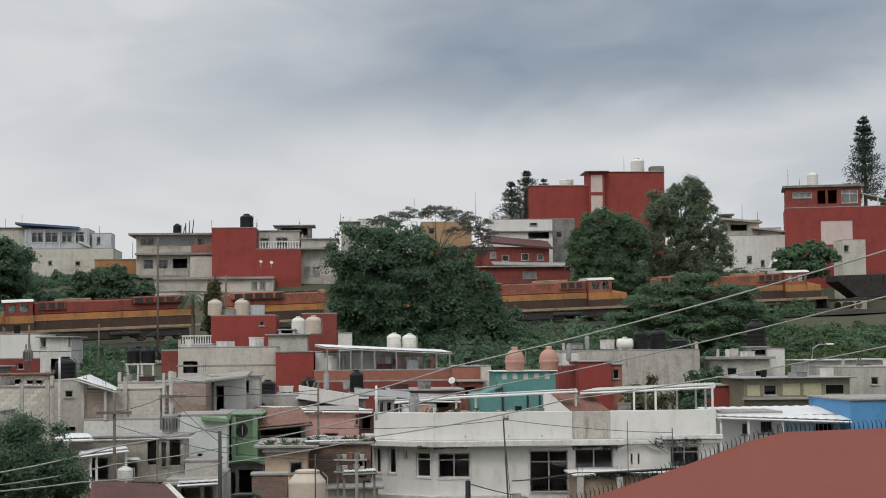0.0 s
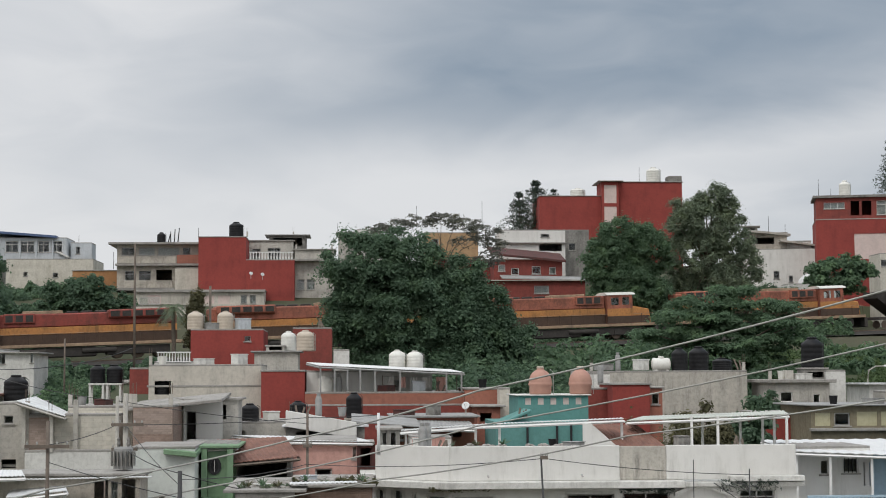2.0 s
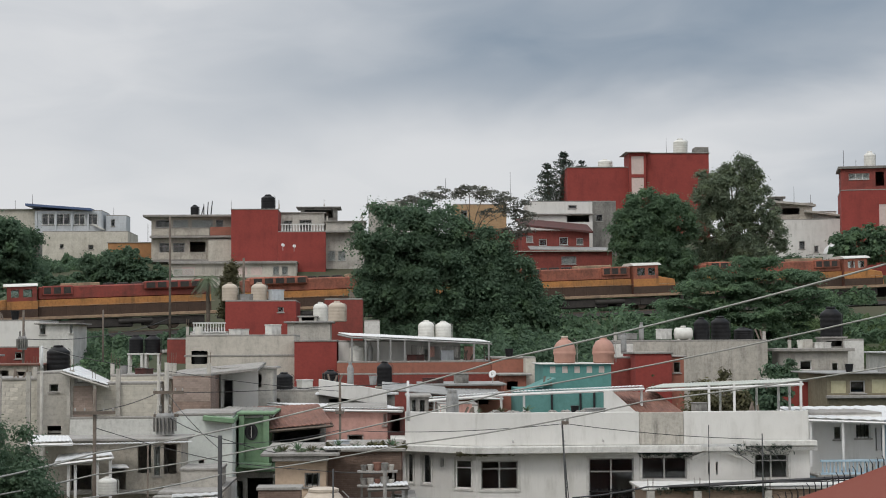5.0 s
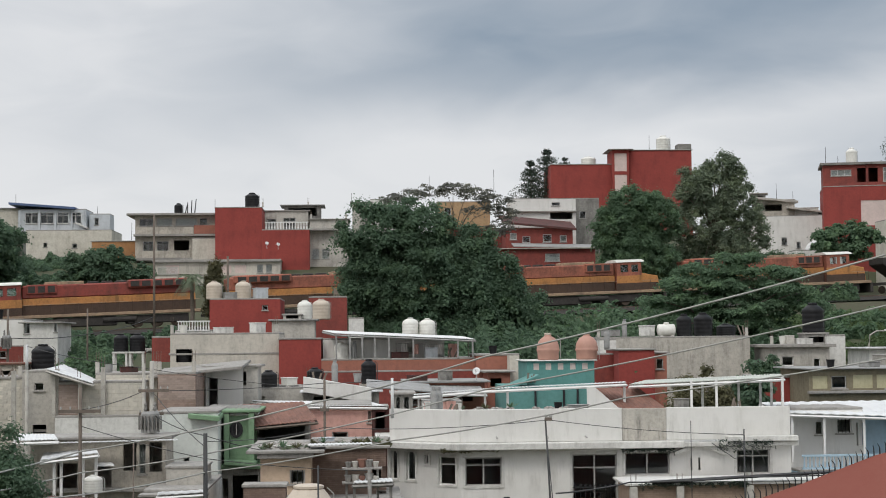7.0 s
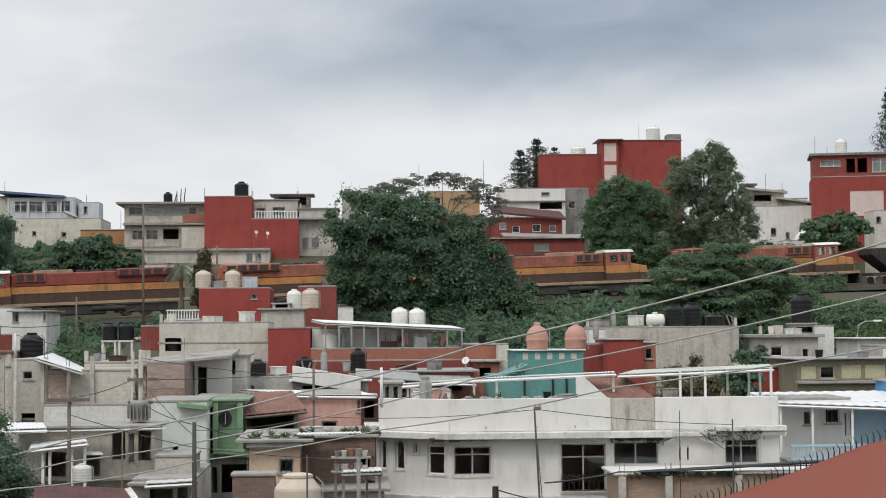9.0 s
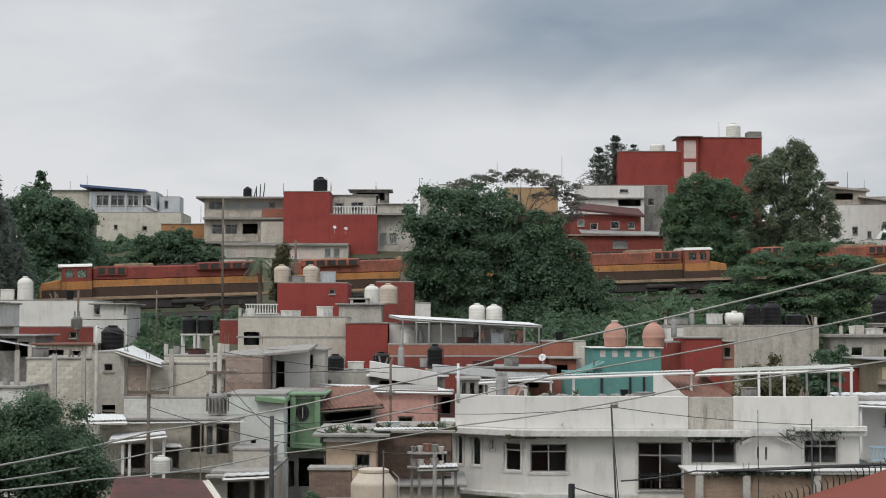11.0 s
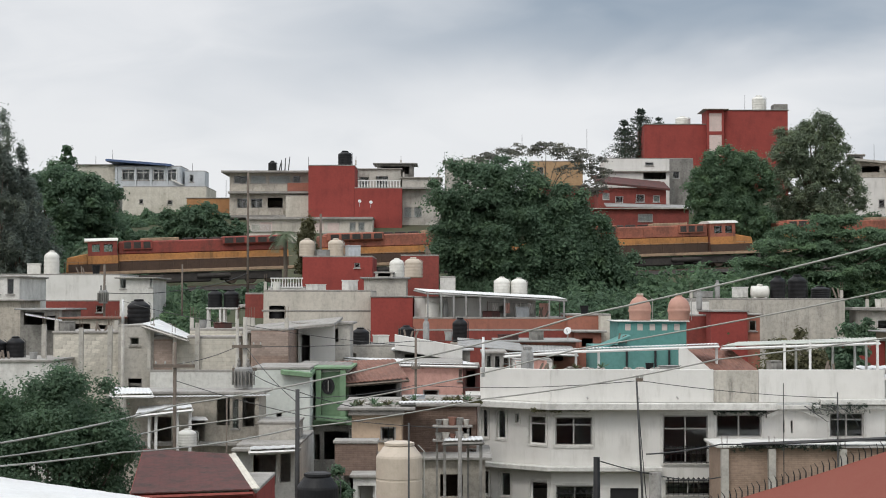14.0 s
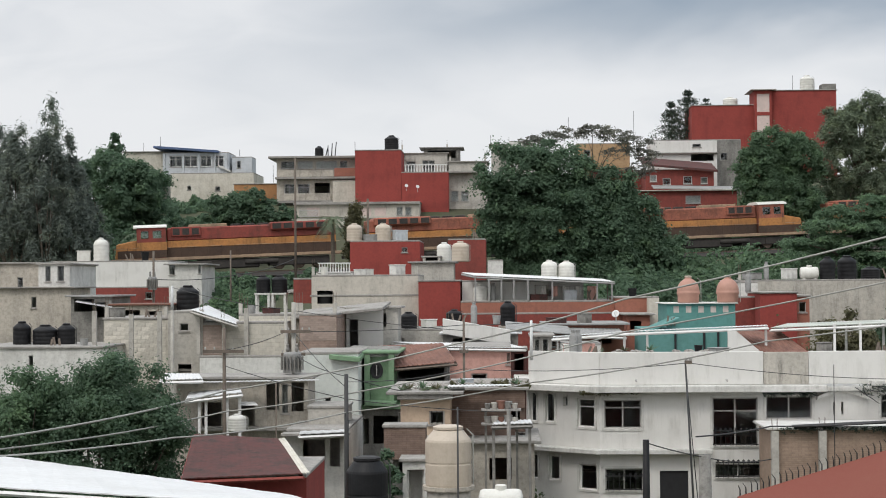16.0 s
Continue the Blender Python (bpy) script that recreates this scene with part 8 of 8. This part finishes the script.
for k, (px_x, yy, zz) in enumerate(SPOTS):
    big = yy / 80.0
    if k % 4 == 0:
        crate(px_x, yy, zz, 0.6 * big, 0.5 * big, ("white_old", "concrete_dark", "tank_white", "bluegrey")[(k // 4) % 4], 17 * k % 50)
    elif k % 4 == 1:
        boards(px_x, yy, zz, 3, 0.55 * big, k)
    elif k % 4 == 2:
        bucket(px_x, yy, zz, 0.2 * big, ("tank_black", "tank_white", "sheet_grey")[(k // 4) % 3])
    else:
        crate(px_x, yy, zz, 0.8 * big, 0.3 * big, ("sheet_grey", "white_old", "roof_rust_dark")[(k // 4) % 3], 11 * k % 40)

# starter bars left standing on unfinished roofs
for k, (px_x, yy, zz) in enumerate((((-19.28, 82.2, 8.52)), ((-16.38, 82.2, 8.52)), ((-12.71, 82.2, 8.66)), ((-9.97, 82.2, 8.66)), ((-9.40, 79.2, 8.68)), ((-7.81, 79.2, 8.68)), ((-11.82, 106.2, 10.67)), ((-5.34, 106.2, 10.67)), ((15.14, 108.2, 10.18)), ((24.73, 108.2, 10.18)), ((25.38, 104.2, 9.62)), ((-6.43, 90.2, 7.66)), ((-2.89, 90.2, 7.66)), ((32.39, 98.2, 8.89)), ((-11.77, 203.0, 26.40)), ((-6.36, 203.0, 26.40)), ((-5.90, 199.0, 24.61)), ((-1.79, 199.0, 24.61)))):
    column(px_x, yy + 0.1, zz - 0.05, zz + 0.55, 0.09)

for q in (10.48, 12.30, 15.04):
    column(q, 65.85, 0, 4.31, 0.14)


# ---- garden plants on the roofs ----


def roof_garden(label, x0, x1, y0, y1, z, n, h, leaf, seed):
    """Loose leafy plants of uneven height in a strip along a roof."""
    rng = np.random.default_rng(seed)
    ob = thing("roof_plants", pose((x0 + x1) / 2, (y0 + y1) / 2, z), label, "plants", kind="stuff")
    w, dp = x1 - x0, y1 - y0
    pts, nrs = [], []
    for _ in range(n):
        c = np.array([rng.uniform(-w / 2, w / 2), rng.uniform(-dp / 2, dp / 2), 0.0])
        r = h * rng.uniform(0.25, 0.9)
        u = rng.normal(size=(90, 3))
        u /= np.linalg.norm(u, axis=1, keepdims=True)
        u[:, 2] = np.abs(u[:, 2])
        p = c + u * rng.uniform(0.1, 1.0, (90, 1)) * np.array([r * 0.7, r * 0.5, r * rng.uniform(0.6, 1.5)])
        pts.append(p)
        nrs.append(u + rng.normal(0, 0.6, (90, 3)))
    pts, nrs = np.concatenate(pts), np.concatenate(nrs)
    leaf_mesh("foliage", pts, nrs, 0.09 * rng.uniform(0.5, 1.5, len(pts)), LEAF[leaf], ob, rng, stretch=2.0)
    return ob


roof_garden("grey-green garden plants crowding a roof edge", -3.88, -1.94, 62.2, 63.4, 6.06, 16, 0.32, "grey", 5)
roof_garden("tangled olive plants on the brick house roof", -2.00, 0.98, 64.1, 65.4, 6.08, 18, 0.3, "dry", 6)
tree("slim leafy shrub by the street gate", -3.91, 57, 4.73 - ground_z(-3.91, 57), 0.65, 0.5, 0.25, 70, 9000, 0.085, "dark", 77, 0.06, clump_r=0.2)
tree("small leafy shrub in the yard behind a tank", -4.62, 58, 4.32 - ground_z(-4.62, 58), 0.50, 0.5, 0.25, 50, 6000, 0.08, "mid", 78, 0.05, clump_r=0.2)


def hanging_tufts(label, x0, x1, y, z, n, h, leaf, seed):
    """Dry weeds rooted in a slab edge, hanging down the wall below it."""
    rng = np.random.default_rng(seed)
    ob = thing("hanging_weeds", pose((x0 + x1) / 2, y, z), label, "weeds", kind="stuff")
    pts, nrs = [], []
    for _ in range(n):
        x, ln = rng.uniform(x0, x1) - (x0 + x1) / 2, h * rng.uniform(0.2, 1.0)
        k = rng.uniform(0, 1, 26)
        pts.append(np.stack([x + rng.normal(0, 0.05, 26) * (1 + k), rng.normal(0, 0.04, 26), 0.08 - k * ln], axis=1))
        nrs.append(rng.normal(size=(26, 3)))
    pts, nrs = np.concatenate(pts), np.concatenate(nrs)
    leaf_mesh("foliage", pts, nrs, 0.034 * rng.uniform(0.5, 1.5, len(pts)), LEAF[leaf], ob, rng, stretch=4.0)


hanging_tufts("dark dry weeds hanging over the barred window", 10.7, 12.7, 69.75, 5.5, 34, 0.3, "pine", 21)
hanging_tufts("dark dry weeds under the projecting slab", 14.6, 17.0, 69.5, 5.8, 22, 0.6, "pine", 22)
hanging_tufts("dry weeds rooted in the roof slab edge", 3.2, 5.6, 69.6, 5.55, 24, 0.2, "dry", 23)
hanging_tufts("dry weeds rooted in the yard wall coping", 10.4, 15.0, 65.75, 4.36, 30, 0.25, "pine", 24)


def plant_shelf(x, y, w, h, seed):
    """Two-tier stand of thin posts crowded with flower pots."""
    rng = np.random.default_rng(seed)
    ob = thing("plant_stand", pose(x, y, ground_z(x, y)), "weathered two-tier stand with flower pots beside the brick house", "stand")
    g = ground_z(x, y)
    for q in (0.05, w - 0.05):
        box_part("post", (q - 0.04, q + 0.04, -0.04, 0.04, 0, h - g), M["concrete_dark"], ob)
    for k, z in enumerate((h - g, h - g - 0.5)):
        shelf = box_part("shelf", (-0.1, w + 0.1, -0.25, 0.25, z, z + 0.06), M["slab"], ob)
        for i in range(5):
            s = rng.uniform(0.1, 0.17)
            bm = bmesh.new()
            lathe(bm, [(s * 0.7, z + 0.06), (s, z + 0.06 + s * 1.6), (s * 1.08, z + 0.06 + s * 1.6), (s * 1.08, z + 0.06 + s * 1.9)], 12, (i + 0.5) * w / 5, -0.05)
            part("pot", bm, M[("concrete_dark", "concrete", "roof_rust")[i % 3]], shelf)


plant_shelf(-0.64, 60.0, 1.20, 5.57, 3)

sheet_roof("white sheet lean-to beside the plant stand", ((-0.35, 58.5, 5.22), (1.01, 58.5, 5.26), (1.02, 61.0, 5.17), (-0.28, 61.0, 5.15)), "sheet_white", posts=[(-0.31, 58.7, 2.01, 5.22), (0.94, 58.7, 2.01, 5.24)], post_mat="concrete_dark")

# bent wires and dead stems that trail from the slab over the wing
rng_w = np.random.default_rng(5)
for k in range(6):
    xa = 14.3 + 0.3 * k
    za = 5.75 - 0.05 * (k % 3)
    pts_w = [(xa, 69.35, za)]
    for q in range(4):
        pts_w.append((pts_w[-1][0] + rng_w.uniform(0.05, 0.28), 69.35 + rng_w.uniform(-0.06, 0.06), pts_w[-1][2] - rng_w.uniform(0.0, 0.3)))
    o_w = Vector(pts_w[0])
    ob_w = thing("loose_wire", Matrix.Translation(o_w), "dead stem and loose wire trailing from a slab", "wire", "loose wires on the white wing")
    bm = bmesh.new()
    tube(bm, [Vector(p) - o_w for p in pts_w], 0.022, 0.01, 5)
    part("strand", bm, M["cable_dark"], ob_w)

sloped_slab("black plastic sheet lying along the yard wall", 11.2, 19.6, 65.6, 66.3, 4.50, 4.86, 0.07, "tank_black", "plastic_sheet", "sheet", drop=0.0)

# ---- masonry pieces: blocks laid on the faces of the unfinished house ----


def piece_mat(name, color):
    """Rough block whose tone differs from piece to piece."""
    m = mat(name, color, 0.95, 0.22, 0.9, 16, 0.15, streak=0.3, tint=(0.2, 0.185, 0.155))
    nt = m.node_tree
    b = nt.nodes["Principled BSDF"]
    old = b.inputs["Base Color"].links[0].from_socket
    info = nt.nodes.new("ShaderNodeObjectInfo")
    hsv = nt.nodes.new("ShaderNodeHueSaturation")
    mr = nt.nodes.new("ShaderNodeMapRange")
    mr.inputs["To Min"].default_value, mr.inputs["To Max"].default_value = 0.82, 1.1
    nt.links.new(info.outputs["Random"], mr.inputs["Value"])
    nt.links.new(mr.outputs[0], hsv.inputs["Value"])
    nt.links.new(old, hsv.inputs["Color"])
    nt.links.new(hsv.outputs[0], b.inputs["Base Color"])
    return m


def masonry(label, w, down0, down1, bw, bh, joint, material, left=0.0):
    """Courses of separate blocks in running bond on the front wall of the house with that label; down0, down1 count from the top."""
    ob = [o for o in bpy.data.objects if o.get("label") == label][0]
    wall = [o for o in ob.children if o.name.split(".")[0] == "wall"][0]
    top = max(v.co.z for v in wall.data.vertices)
    shapes = {}

    def shape(length):
        key = round(length, 3)
        if key not in shapes:
            bm = bmesh.new()
            bx(bm, 0, length, -0.014, -0.001, 0, bh - joint)
            me = bpy.data.meshes.new("block")
            bm.to_mesh(me)
            bm.free()
            me.materials.append(material)
            shapes[key] = me
        return shapes[key]

    row, z = 0, top - down0 - bh
    while z > top - down1:
        u = left - (bw / 2 if row % 2 else 0)
        while u < left + w - 0.03:
            a, b = max(u, left), min(u + bw - joint, left + w)
            if b - a > 0.06:
                piece = new("block", shape(b - a))
                piece.parent = wall
                piece.location = (a, 0, z)
            u += bw
        z -= bh
        row += 1


BLOCK = piece_mat("cream_concrete_block", (0.60, 0.565, 0.49))
BRICK = piece_mat("pinkish_fired_brick", (0.36, 0.28, 0.24))
masonry("unfinished cream block house with bare columns", 3.0, 0.15, 2.4, 0.4, 0.2, 0.015, BLOCK, 0.07)
masonry("cream block upper wall between concrete columns", 2.7, 0.15, 2.2, 0.4, 0.2, 0.015, BLOCK, 0.1)
masonry("raw brick roof room", 1.7, 0.06, 1.25, 0.25, 0.1, 0.008, BRICK, 0.03)
masonry("brick infill panel between concrete columns", 0.84, 0.06, 1.4, 0.25, 0.1, 0.008, BRICK, 0.02)
